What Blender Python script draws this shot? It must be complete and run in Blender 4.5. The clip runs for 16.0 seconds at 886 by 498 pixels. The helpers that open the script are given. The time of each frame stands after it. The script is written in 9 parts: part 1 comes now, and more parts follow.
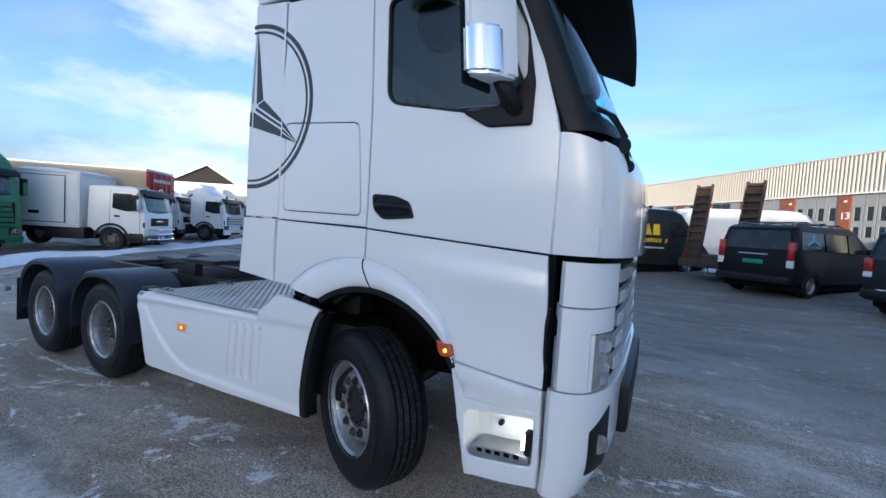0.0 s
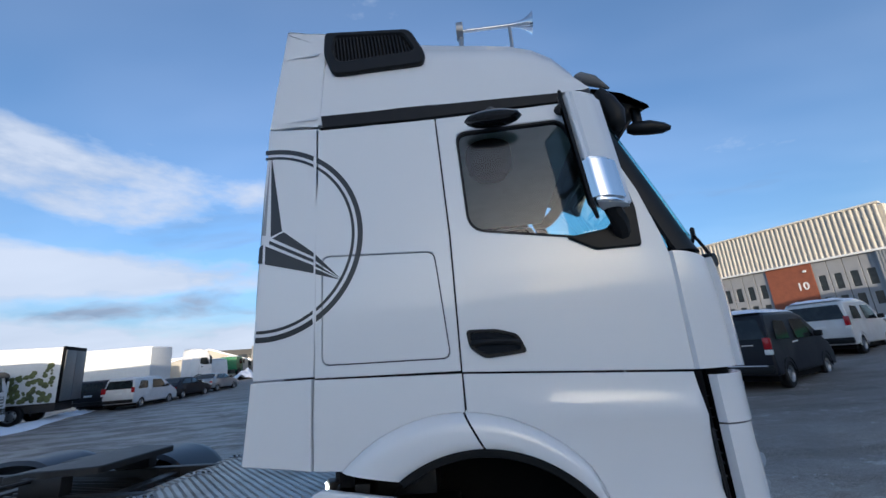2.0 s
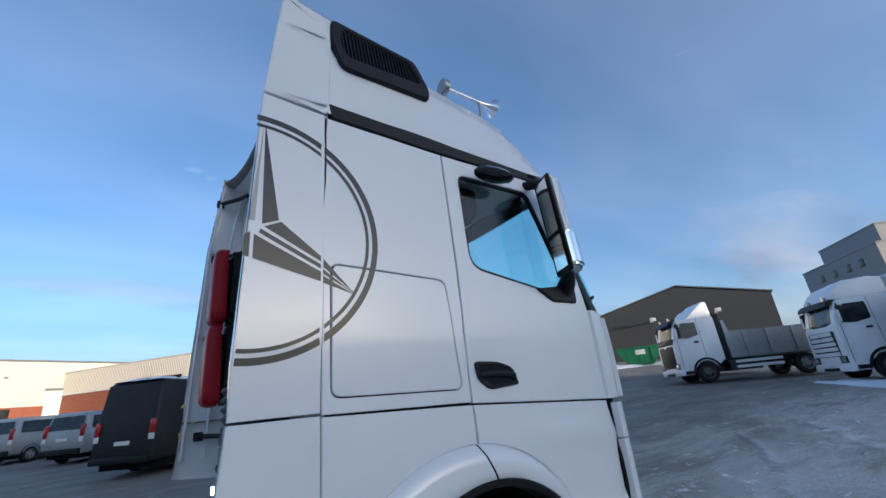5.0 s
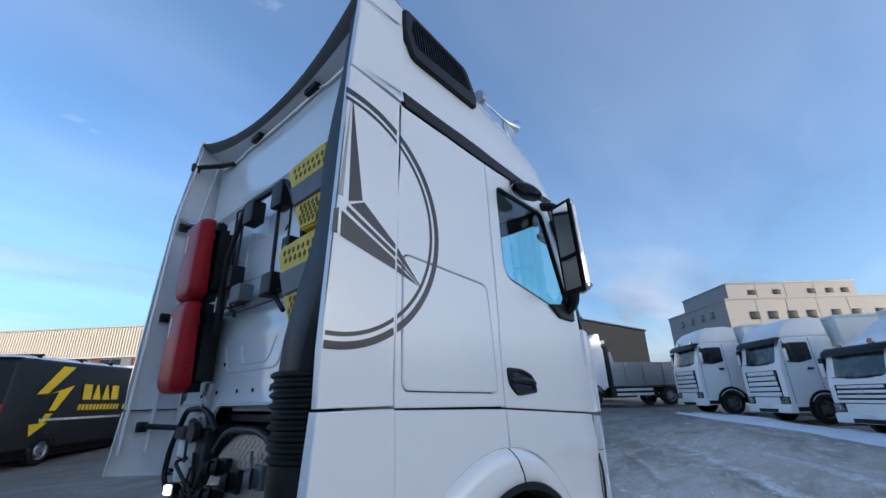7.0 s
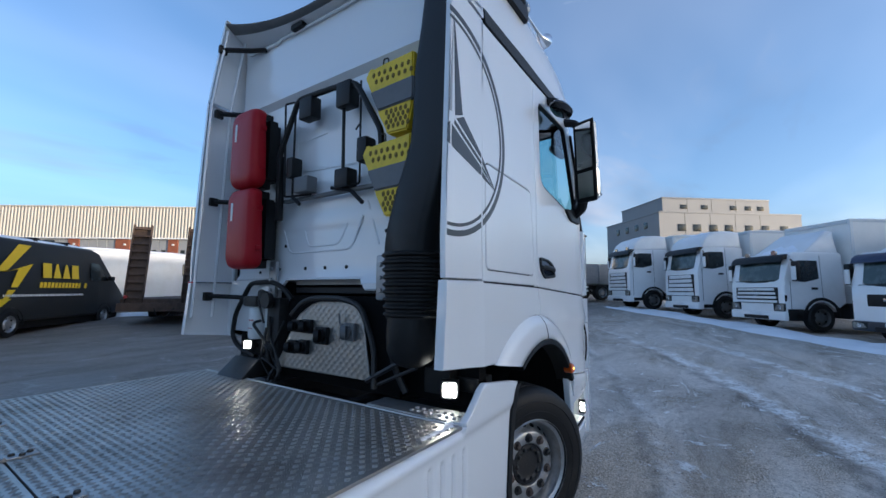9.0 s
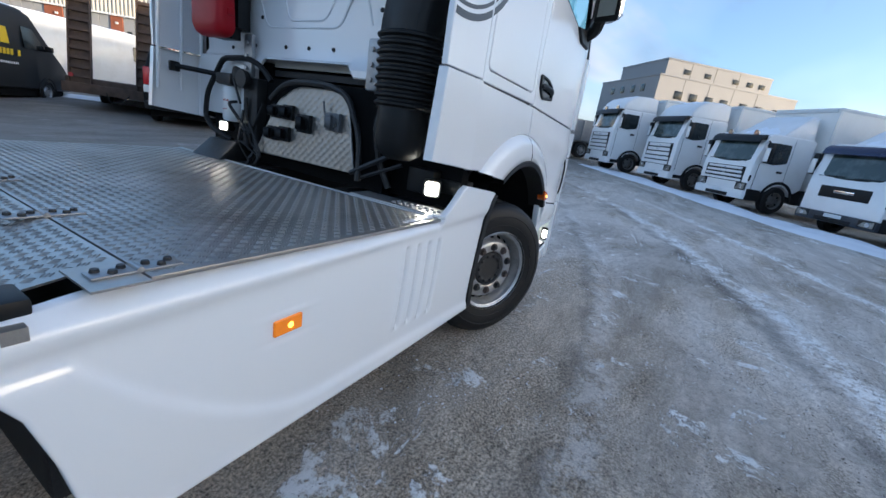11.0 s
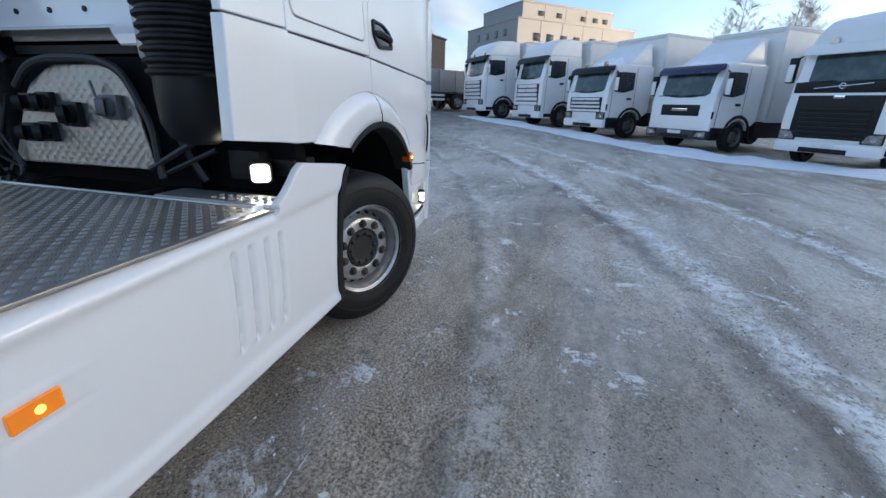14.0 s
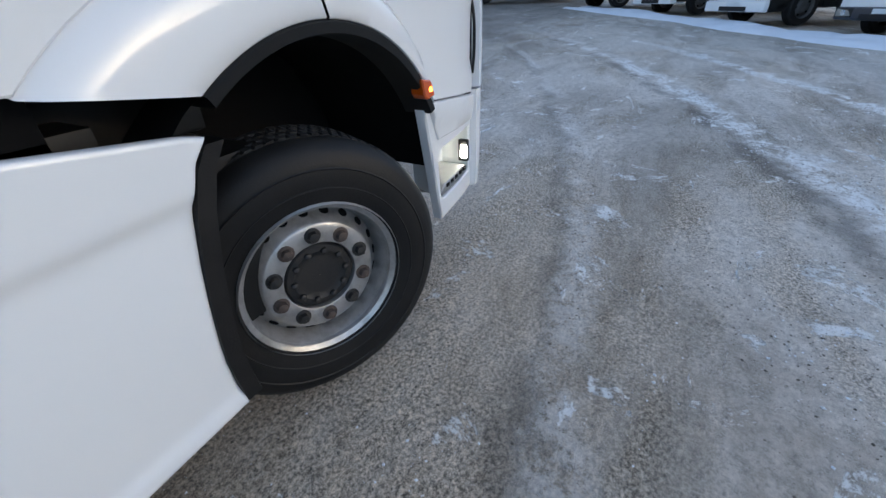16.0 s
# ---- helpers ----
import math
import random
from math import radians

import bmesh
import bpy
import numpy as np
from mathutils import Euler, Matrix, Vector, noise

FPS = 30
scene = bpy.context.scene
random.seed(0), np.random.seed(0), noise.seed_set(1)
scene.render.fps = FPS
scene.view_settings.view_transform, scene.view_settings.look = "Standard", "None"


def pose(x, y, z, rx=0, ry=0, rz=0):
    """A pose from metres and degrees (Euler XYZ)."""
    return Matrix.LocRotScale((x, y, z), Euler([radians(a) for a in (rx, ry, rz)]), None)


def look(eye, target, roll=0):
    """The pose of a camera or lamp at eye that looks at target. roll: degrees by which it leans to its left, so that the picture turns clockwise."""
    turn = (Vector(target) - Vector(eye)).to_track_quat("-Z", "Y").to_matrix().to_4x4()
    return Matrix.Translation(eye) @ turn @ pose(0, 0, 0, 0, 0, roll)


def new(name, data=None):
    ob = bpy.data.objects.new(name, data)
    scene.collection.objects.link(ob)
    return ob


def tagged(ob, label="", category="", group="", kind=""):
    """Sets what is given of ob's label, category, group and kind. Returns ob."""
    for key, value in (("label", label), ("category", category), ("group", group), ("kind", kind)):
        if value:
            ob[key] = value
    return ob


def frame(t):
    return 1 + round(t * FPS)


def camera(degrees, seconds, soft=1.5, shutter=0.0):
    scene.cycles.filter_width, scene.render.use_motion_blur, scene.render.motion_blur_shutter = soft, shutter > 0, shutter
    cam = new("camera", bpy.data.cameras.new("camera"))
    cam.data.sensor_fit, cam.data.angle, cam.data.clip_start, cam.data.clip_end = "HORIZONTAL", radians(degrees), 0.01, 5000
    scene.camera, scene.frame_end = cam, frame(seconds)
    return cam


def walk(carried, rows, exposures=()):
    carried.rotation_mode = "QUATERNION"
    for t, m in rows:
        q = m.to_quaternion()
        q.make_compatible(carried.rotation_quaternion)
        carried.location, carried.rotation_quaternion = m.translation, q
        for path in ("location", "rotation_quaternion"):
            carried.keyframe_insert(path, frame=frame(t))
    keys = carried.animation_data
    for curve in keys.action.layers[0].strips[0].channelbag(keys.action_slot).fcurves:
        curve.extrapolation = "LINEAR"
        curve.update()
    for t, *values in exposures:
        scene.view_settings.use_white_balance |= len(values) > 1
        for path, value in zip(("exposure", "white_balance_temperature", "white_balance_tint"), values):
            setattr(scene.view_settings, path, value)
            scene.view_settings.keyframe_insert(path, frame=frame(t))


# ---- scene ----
from mathutils.geometry import delaunay_2d_cdt

cam = camera(94.7, 16.0)
PATH = [
    (0, (1.688, -3.203, 1.699), (0.760, -1.433, 1.597), 3.55),
    (0.5, (1.333, -3.248, 1.663), (0.597, -1.388, 1.641), 2.70),
    (1, (0.922, -3.315, 1.682), (0.410, -1.382, 1.733), 1.57),
    (1.5, (0.551, -3.378, 1.695), (0.223, -1.416, 1.898), -0.79),
    (2, (0.261, -3.368, 1.750), (0.075, -1.444, 2.263), -4.50),
    (2.5, (-0.074, -3.387, 1.740), (-0.034, -1.528, 2.475), -6.51),
    (3, (-0.355, -3.377, 1.729), (-0.101, -1.538, 2.472), -6.91),
    (3.5, (-0.568, -3.238, 1.736), (-0.084, -1.443, 2.473), -7.39),
    (4, (-0.779, -3.137, 1.730), (-0.074, -1.414, 2.460), -7.07),
    (4.5, (-1.065, -3.072, 1.731), (-0.142, -1.438, 2.424), -6.47),
    (7, (-1.847, -2.498, 1.727), (-0.434, -1.26, 2.413), -1.5),
    (7.5, (-2.133, -2.407, 1.694), (-0.714, -1.18, 2.388), -0.5),
    (8, (-2.284, -2.346, 1.706), (-0.848, -1.136, 2.397), -0.2),
    (8.5, (-2.434, -2.298, 1.695), (-0.892, -1.126, 2.195), -1.1),
    (9, (-2.596, -2.255, 1.643), (-0.954, -1.131, 1.845), 0.3),
    (9.5, (-2.635, -2.218, 1.586), (-0.939, -1.158, 1.527), 2.4),
    (10, (-2.648, -2.224, 1.505), (-0.955, -1.198, 1.221), 4.6),
    (12.3, (-2.638, -2.187, 1.41), (-0.931, -1.416, 0.707), 9.6),
    (12.5, (-2.615, -2.21, 1.419), (-0.882, -1.492, 0.726), 9.1),
    (13, (-2.574, -2.26, 1.429), (-0.779, -1.679, 0.764), 6.9),
    (13.5, (-2.524, -2.277, 1.439), (-0.699, -1.781, 0.788), 4.6),
    (14, (-2.299, -2.306, 1.43), (-0.478, -1.825, 0.758), 1.5),
    (14.5, (-1.968, -2.316, 1.446), (-0.229, -1.76, 0.629), -1.5),
    (15, (-1.556, -2.188, 1.405), (0.115, -1.592, 0.481), -1.2),
    (15.5, (-1.139, -2.162, 1.357), (0.464, -1.476, 0.376), 0.3),
    (16, (-0.814, -2.119, 1.35), (0.677, -1.292, 0.304), -2.4),
]
walk(cam, [(t, look(eye, target, roll)) for t, eye, target, roll in PATH], exposures=[(0, 1.9, 5600, 10), (1, 1.6, 5600, 10), (3.5, 1.35, 5650, 10), (7, 1.75, 5700, 10), (8.5, 1.65, 5650, 10), (10, 2.0, 5800, 10), (12.5, 2.2, 6350, 10), (16, 2.25, 6400, 10)])


# ---- light ----
SUN_AZ, SUN_EL = radians(-76), radians(4.5)
world = bpy.data.worlds.new("winter_sky")
scene.world = world
world.use_nodes = True
wn, wl = world.node_tree.nodes, world.node_tree.links
background = wn["Background"]
sky = wn.new("ShaderNodeTexSky")
sky.sky_type, sky.sun_disc = "NISHITA", False
sky.sun_elevation, sky.sun_rotation = SUN_EL, radians(90) - SUN_AZ
sky.air_density, sky.dust_density, sky.ozone_density = 0.75, 2.0, 2.0
coord = wn.new("ShaderNodeTexCoord")
split = wn.new("ShaderNodeSeparateXYZ")
wl.new(coord.outputs["Generated"], split.inputs[0])


def wmath(op, a, b=None):
    n = wn.new("ShaderNodeMath")
    n.operation = op
    for i, v in enumerate((a, b)):
        if v is None:
            continue
        if isinstance(v, (int, float)):
            n.inputs[i].default_value = v
        else:
            wl.new(v, n.inputs[i])
    return n.outputs[0]


lift = wmath("ADD", wmath("MAXIMUM", split.outputs[2], 0.0), 0.16)
flat = wn.new("ShaderNodeCombineXYZ")
wl.new(wmath("DIVIDE", split.outputs[0], lift), flat.inputs[0])
wl.new(wmath("DIVIDE", split.outputs[1], lift), flat.inputs[1])
mapping = wn.new("ShaderNodeMapping")
mapping.inputs["Rotation"].default_value = (0, 0, radians(35))
mapping.inputs["Scale"].default_value = (0.42, 0.9, 1)
mapping.inputs["Location"].default_value = (0.6, 1.7, 0)
wl.new(flat.outputs[0], mapping.inputs[0])
cloud = wn.new("ShaderNodeTexNoise")
cloud.inputs["Scale"].default_value, cloud.inputs["Detail"].default_value = 1.15, 7
cloud.inputs["Roughness"].default_value, cloud.inputs["Distortion"].default_value = 0.55, 0.5
wl.new(mapping.outputs[0], cloud.inputs["Vector"])
ramp = wn.new("ShaderNodeValToRGB")
ramp.color_ramp.elements[0].position, ramp.color_ramp.elements[1].position = 0.50, 0.68
wl.new(cloud.outputs[0], ramp.inputs[0])
veil = wn.new("ShaderNodeValToRGB")
veil.color_ramp.elements[0].position, veil.color_ramp.elements[1].position = 0.12, 0.50
veil.color_ramp.elements[0].color, veil.color_ramp.elements[1].color = (0.9, 0.9, 0.9, 1), (0.30, 0.30, 0.30, 1)
wl.new(split.outputs[2], veil.inputs[0])
shade = wn.new("ShaderNodeTexNoise")
shade.inputs["Scale"].default_value, shade.inputs["Detail"].default_value = 1.6, 3
wl.new(mapping.outputs[0], shade.inputs["Vector"])
tone = wn.new("ShaderNodeValToRGB")
tone.color_ramp.elements[0].position, tone.color_ramp.elements[1].position = 0.38, 0.62
tone.color_ramp.elements[0].color, tone.color_ramp.elements[1].color = (0.54, 0.66, 0.88, 1), (1.42, 1.43, 1.54, 1)
wl.new(shade.outputs[0], tone.inputs[0])
blend = wn.new("ShaderNodeMix")
blend.data_type = "RGBA"
bank_map = wn.new("ShaderNodeMapping")
bank_map.inputs["Rotation"].default_value = (0, 0, radians(-138))
wl.new(coord.outputs["Generated"], bank_map.inputs[0])
bank_axes = wn.new("ShaderNodeSeparateXYZ")
wl.new(bank_map.outputs[0], bank_axes.inputs[0])
puff_map = wn.new("ShaderNodeMapping")
puff_map.inputs["Scale"].default_value = (1.0, 1.0, 2.6)
wl.new(bank_map.outputs[0], puff_map.inputs[0])
puff = wn.new("ShaderNodeTexNoise")
puff.inputs["Scale"].default_value, puff.inputs["Detail"].default_value, puff.inputs["Roughness"].default_value = 3.4, 8, 0.58
wl.new(puff_map.outputs[0], puff.inputs["Vector"])


def bank(side_, wide, high, tall):
    """Weight of a cloud bank: side_ across, high up, fading out over wide and tall."""
    du = wmath("DIVIDE", wmath("SUBTRACT", bank_axes.outputs[1], side_), wide)
    dv = wmath("DIVIDE", wmath("SUBTRACT", bank_axes.outputs[2], high), tall)
    r2 = wmath("ADD", wmath("MULTIPLY", du, du), wmath("MULTIPLY", dv, dv))
    ahead = wmath("GREATER_THAN", bank_axes.outputs[0], 0.0)
    return wmath("MULTIPLY", wmath("DIVIDE", 1.0, wmath("ADD", 1.0, wmath("MULTIPLY", r2, r2))), ahead)


banks = wmath("MAXIMUM", bank(0.02, 0.30, 0.36, 0.075), wmath("MAXIMUM", bank(0.05, 0.45, 0.20, 0.05), bank(0.0, 0.9, 0.06, 0.06)))
bank_ramp = wn.new("ShaderNodeValToRGB")
bank_ramp.color_ramp.elements[0].position, bank_ramp.color_ramp.elements[1].position = 0.66, 0.86
wl.new(wmath("ADD", puff.outputs[0], wmath("MULTIPLY", banks, 0.33)), bank_ramp.inputs[0])
haze = wn.new("ShaderNodeMapRange")
haze.interpolation_type = "SMOOTHSTEP"
haze.inputs["From Min"].default_value, haze.inputs["From Max"].default_value = 0.0, 0.22
haze.inputs["To Min"].default_value, haze.inputs["To Max"].default_value = 0.66, 0.20
wl.new(split.outputs[2], haze.inputs["Value"])
wl.new(wmath("MAXIMUM", wmath("MAXIMUM", wmath("MULTIPLY", ramp.outputs[0], veil.outputs[0]), wmath("MULTIPLY", bank_ramp.outputs[0], 0.85)), haze.outputs[0]), blend.inputs["Factor"])
wl.new(sky.outputs[0], blend.inputs["A"])
wl.new(tone.outputs[0], blend.inputs["B"])
white = wn.new("ShaderNodeMix")
white.data_type = "RGBA"
wl.new(wmath("MULTIPLY", bank_ramp.outputs[0], 0.75), white.inputs["Factor"])
wl.new(blend.outputs["Result"], white.inputs["A"])
white.inputs["B"].default_value = (2.0, 2.05, 2.15, 1)
wl.new(white.outputs["Result"], background.inputs[0])
background.inputs[1].default_value = 0.15

sun = new("sun", bpy.data.lights.new("sun", "SUN"))
sun.data.energy, sun.data.angle, sun.data.color = 2.2, radians(0.6), (1.0, 0.79, 0.55)
sun.matrix_world = look((40 * math.cos(SUN_AZ), 40 * math.sin(SUN_AZ), 40 * math.tan(SUN_EL)), (0, 0, 0))

# ---- materials ----


def material(name, base, rough=0.5, metal=0.0, vary=0.0, scale=6.0, bump=0.0, bump_scale=60.0, coat=0.0, tint=None, emit=None, spec=0.5):
    """A procedural surface: base colour, a second tint laid on in blotches, fine relief, uneven gloss."""
    m = bpy.data.materials.new(name)
    m.use_nodes = True
    n, l = m.node_tree.nodes, m.node_tree.links
    b = n["Principled BSDF"]
    b.inputs["Base Color"].default_value = (*base, 1)
    b.inputs["Roughness"].default_value, b.inputs["Metallic"].default_value = rough, metal
    b.inputs["Specular IOR Level"].default_value = spec
    b.inputs["Coat Weight"].default_value, b.inputs["Coat Roughness"].default_value = coat, 0.06
    tc = n.new("ShaderNodeTexCoord")
    if vary > 0:
        big = n.new("ShaderNodeTexNoise")
        big.inputs["Scale"].default_value, big.inputs["Detail"].default_value, big.inputs["Roughness"].default_value = scale, 8, 0.65
        l.new(tc.outputs["Object"], big.inputs["Vector"])
        r = n.new("ShaderNodeValToRGB")
        r.color_ramp.elements[0].position, r.color_ramp.elements[1].position = 0.42, 0.72
        r.color_ramp.elements[1].color = (vary, vary, vary, 1)
        r.color_ramp.elements[0].color = (0, 0, 0, 1)
        l.new(big.outputs[0], r.inputs[0])
        mix = n.new("ShaderNodeMix")
        mix.data_type = "RGBA"
        mix.inputs["A"].default_value = (*base, 1)
        mix.inputs["B"].default_value = (*(tint or tuple(c * 0.6 for c in base)), 1)
        l.new(r.outputs[0], mix.inputs["Factor"])
        l.new(mix.outputs["Result"], b.inputs["Base Color"])
        mr = n.new("ShaderNodeMapRange")
        mr.inputs["To Min"].default_value, mr.inputs["To Max"].default_value = rough * 0.85, min(1.0, rough * 1.25)
        l.new(big.outputs[0], mr.inputs["Value"])
        l.new(mr.outputs[0], b.inputs["Roughness"])
    if bump > 0:
        fine = n.new("ShaderNodeTexNoise")
        fine.inputs["Scale"].default_value, fine.inputs["Detail"].default_value = bump_scale, 4
        l.new(tc.outputs["Object"], fine.inputs["Vector"])
        bp = n.new("ShaderNodeBump")
        bp.inputs["Strength"].default_value, bp.inputs["Distance"].default_value = bump, 0.01
        l.new(fine.outputs[0], bp.inputs["Height"])
        l.new(bp.outputs[0], b.inputs["Normal"])
    if emit:
        b.inputs["Emission Color"].default_value = (*emit[0], 1)
        b.inputs["Emission Strength"].default_value = emit[1]
    return m


def glass_pane(name, colour, ior=1.55):
    """Clear or tinted sheet glass: light passes straight through, gloss grows at a slant."""
    m = bpy.data.materials.new(name)
    m.use_nodes = True
    n, l = m.node_tree.nodes, m.node_tree.links
    n.remove(n["Principled BSDF"])
    clear, gloss, mix, slant = n.new("ShaderNodeBsdfTransparent"), n.new("ShaderNodeBsdfGlossy"), n.new("ShaderNodeMixShader"), n.new("ShaderNodeLayerWeight")
    clear.inputs[0].default_value = (*colour, 1)
    gloss.inputs["Roughness"].default_value = 0.015
    power, scaled = n.new("ShaderNodeMath"), n.new("ShaderNodeMath")
    power.operation, scaled.operation = "POWER", "MULTIPLY_ADD"
    power.inputs[1].default_value = 4.0
    f0 = ((ior - 1) / (ior + 1)) ** 2
    scaled.inputs[1].default_value, scaled.inputs[2].default_value = 1 - f0, f0
    slant.inputs["Blend"].default_value = 0.5
    l.new(slant.outputs["Facing"], power.inputs[0])
    l.new(power.outputs[0], scaled.inputs[0])
    l.new(scaled.outputs[0], mix.inputs[0])
    l.new(clear.outputs[0], mix.inputs[1])
    l.new(gloss.outputs[0], mix.inputs[2])
    l.new(mix.outputs[0], n["Material Output"].inputs[0])
    return m


PAINT = material("white_truck_paint", (0.79, 0.805, 0.82), 0.26, coat=0.9, bump=0.012, bump_scale=300)
PAINT2 = material("white_cab_paint", (0.80, 0.80, 0.795), 0.30, vary=0.35, scale=1.2, coat=0.5, tint=(0.62, 0.61, 0.58))
DULLWHITE = material("white_plastic", (0.68, 0.70, 0.70), 0.42, vary=0.2, scale=5)
BLACK = material("black_plastic", (0.006, 0.0065, 0.007), 0.45, vary=0.5, scale=8, tint=(0.014, 0.014, 0.015), bump=0.06, bump_scale=500, spec=0.3)
GLOSSBLACK = material("gloss_black", (0.008, 0.008, 0.009), 0.08, coat=0.6)
# near-black: the shade of gaps, holes and hollows is put into this colour
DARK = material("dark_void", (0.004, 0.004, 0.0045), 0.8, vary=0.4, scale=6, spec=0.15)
FRAME = material("chassis_black", (0.011, 0.011, 0.012), 0.5, vary=0.6, scale=9, tint=(0.032, 0.029, 0.026), bump=0.2, bump_scale=90)
FENDER = material("fender_blueblack", (0.022, 0.026, 0.036), 0.38, vary=0.4, scale=4, tint=(0.05, 0.052, 0.058))
RUBBER = material("tyre_rubber", (0.006, 0.006, 0.0065), 0.5, vary=0.6, scale=7, tint=(0.016, 0.0155, 0.015), bump=0.12, bump_scale=160, spec=0.3)
TREAD = material("snowy_tread_rubber", (0.012, 0.012, 0.013), 0.65, vary=0.8, scale=30, tint=(0.07, 0.07, 0.072), bump=0.1, bump_scale=160, spec=0.2)
RIMSTEEL = material("painted_steel_rim", (0.46, 0.46, 0.46), 0.30, 0.7, vary=0.9, scale=16, tint=(0.26, 0.25, 0.235), bump=0.08, bump_scale=140)
RUSTNUT = material("rusty_nut", (0.10, 0.075, 0.065), 0.6, 0.4, vary=0.6, scale=30, tint=(0.05, 0.04, 0.035))
CHROME = material("chrome", (0.82, 0.83, 0.85), 0.07, 1.0)
ALU = material("tread_plate_aluminium", (0.44, 0.425, 0.40), 0.36, 0.85, vary=0.9, scale=2.5, tint=(0.25, 0.233, 0.205), bump=0.1, bump_scale=220)
ALUWALL = material("quilted_aluminium", (0.27, 0.265, 0.255), 0.34, 0.8, vary=0.8, scale=5, tint=(0.26, 0.24, 0.21), bump=0.15, bump_scale=70)
RIMDARK = material("dirty_rim", (0.12, 0.115, 0.11), 0.55, 0.4, vary=0.6, scale=9, tint=(0.06, 0.055, 0.05))
GREYSTEEL = material("galvanised_steel", (0.36, 0.37, 0.38), 0.42, 0.8, vary=0.5, scale=10)
RED = material("red_lacquer", (0.36, 0.006, 0.014), 0.42, vary=0.3, scale=4, spec=0.25)
YELLOW = material("yellow_plastic", (0.78, 0.56, 0.02), 0.45, vary=0.4, scale=12, tint=(0.40, 0.29, 0.03))
GREY = material("grey_plastic", (0.13, 0.135, 0.14), 0.5, vary=0.3, scale=9)
AMBER = material("amber_lens", (0.80, 0.22, 0.008), 0.18, coat=0.6, vary=0.2, scale=40, emit=((1.0, 0.25, 0.01), 0.06))
DEEPAMBER = material("deep_amber_lens", (0.55, 0.085, 0.006), 0.18, coat=0.6, vary=0.2, scale=40)
AMBERLIT = material("amber_glow", (0.9, 0.35, 0.02), 0.3, emit=((1.0, 0.36, 0.03), 2.2))
REDLENS = material("red_lens", (0.35, 0.008, 0.012), 0.15, coat=0.6)
LAMP = material("lit_lamp", (1, 1, 1), 0.3, emit=((1.0, 0.93, 0.76), 14.0))
LAMPLENS = material("lit_lamp_lens", (0.9, 0.88, 0.8), 0.2, emit=((1.0, 0.92, 0.74), 0.15))
CLEARLENS = material("headlamp_lens", (0.30, 0.29, 0.27), 0.10, 0.5, coat=1.0, vary=0.9, scale=18, tint=(0.62, 0.58, 0.50))
DECAL = material("graphite_foil", (0.024, 0.026, 0.028), 0.32, coat=0.2)
DECALSILVER = material("silver_foil", (0.30, 0.31, 0.32), 0.32, 0.3)
CABGREY = material("cab_lining", (0.60, 0.58, 0.54), 0.85, vary=0.3, scale=6)
CABDARK = material("cab_dark_trim", (0.03, 0.03, 0.032), 0.7)
GLASS = glass_pane("cab_glass", (0.84, 0.93, 0.92), 1.7)
SCREEN = glass_pane("windscreen_glass", (0.58, 0.95, 0.96), 1.5)
GLASSDARK = glass_pane("tinted_glass", (0.10, 0.12, 0.13))
FARGLASS = material("window_glass_dark", (0.012, 0.016, 0.018), 0.06, vary=0.5, scale=3, tint=(0.05, 0.06, 0.06))
FROSTGLASS = material("frosty_windscreen", (0.03, 0.048, 0.046), 0.14, vary=0.7, scale=2.2, tint=(0.13, 0.16, 0.16))
SNOW = material("snow", (0.86, 0.88, 0.92), 0.75, vary=0.4, scale=1.5, tint=(0.60, 0.63, 0.68), bump=0.6, bump_scale=9)
BLUEVISOR = material("deep_blue_visor", (0.010, 0.014, 0.055), 0.25, vary=0.3, scale=3, coat=0.3)
NAVY = material("navy_paint", (0.008, 0.010, 0.016), 0.4, vary=0.3, scale=2, coat=0.05, tint=(0.02, 0.02, 0.025), spec=0.25)
BLACKPAINT = material("black_van_paint", (0.004, 0.004, 0.005), 0.35, vary=0.4, scale=2, tint=(0.008, 0.008, 0.008), spec=0.2)
SLATE = material("slate_van_paint", (0.014, 0.017, 0.020), 0.42, vary=0.6, scale=1.6, tint=(0.03, 0.028, 0.025), spec=0.25)
SILVER = material("silver_car_paint", (0.34, 0.36, 0.38), 0.3, 0.4, vary=0.4, scale=2, tint=(0.22, 0.22, 0.22))
WHITECAR = material("white_car_paint", (0.62, 0.64, 0.66), 0.28, vary=0.4, scale=2, coat=0.4, tint=(0.44, 0.43, 0.41))
BLUECAR = material("blue_car_paint", (0.02, 0.035, 0.10), 0.25, coat=0.4, vary=0.3, scale=2)
GREENTRUCK = material("green_truck_paint", (0.012, 0.16, 0.060), 0.3, coat=0.4, vary=0.3, scale=2)
SKIPGREEN = material("skip_green", (0.02, 0.20, 0.07), 0.5, vary=0.4, scale=3, tint=(0.03, 0.13, 0.06))
BOXGREY = material("box_body_panel", (0.82, 0.81, 0.78), 0.45, vary=0.5, scale=0.9, tint=(0.68, 0.665, 0.63))
TANSIDE = material("canvas_side", (0.40, 0.33, 0.22), 0.7, vary=0.5, scale=1.0, tint=(0.30, 0.26, 0.20))
RUSTRAMP = material("rusty_ramp", (0.085, 0.055, 0.04), 0.75, vary=0.8, scale=6, tint=(0.045, 0.03, 0.024))
TEXTYELLOW = material("yellow_lettering", (0.72, 0.50, 0.01), 0.5)
TEXTWHITE = material("white_lettering", (0.75, 0.75, 0.75), 0.5)
BLUEFOIL = material("pale_blue_foil", (0.16, 0.38, 0.62), 0.4)
PLATEGREEN = material("green_plate", (0.01, 0.25, 0.16), 0.4)
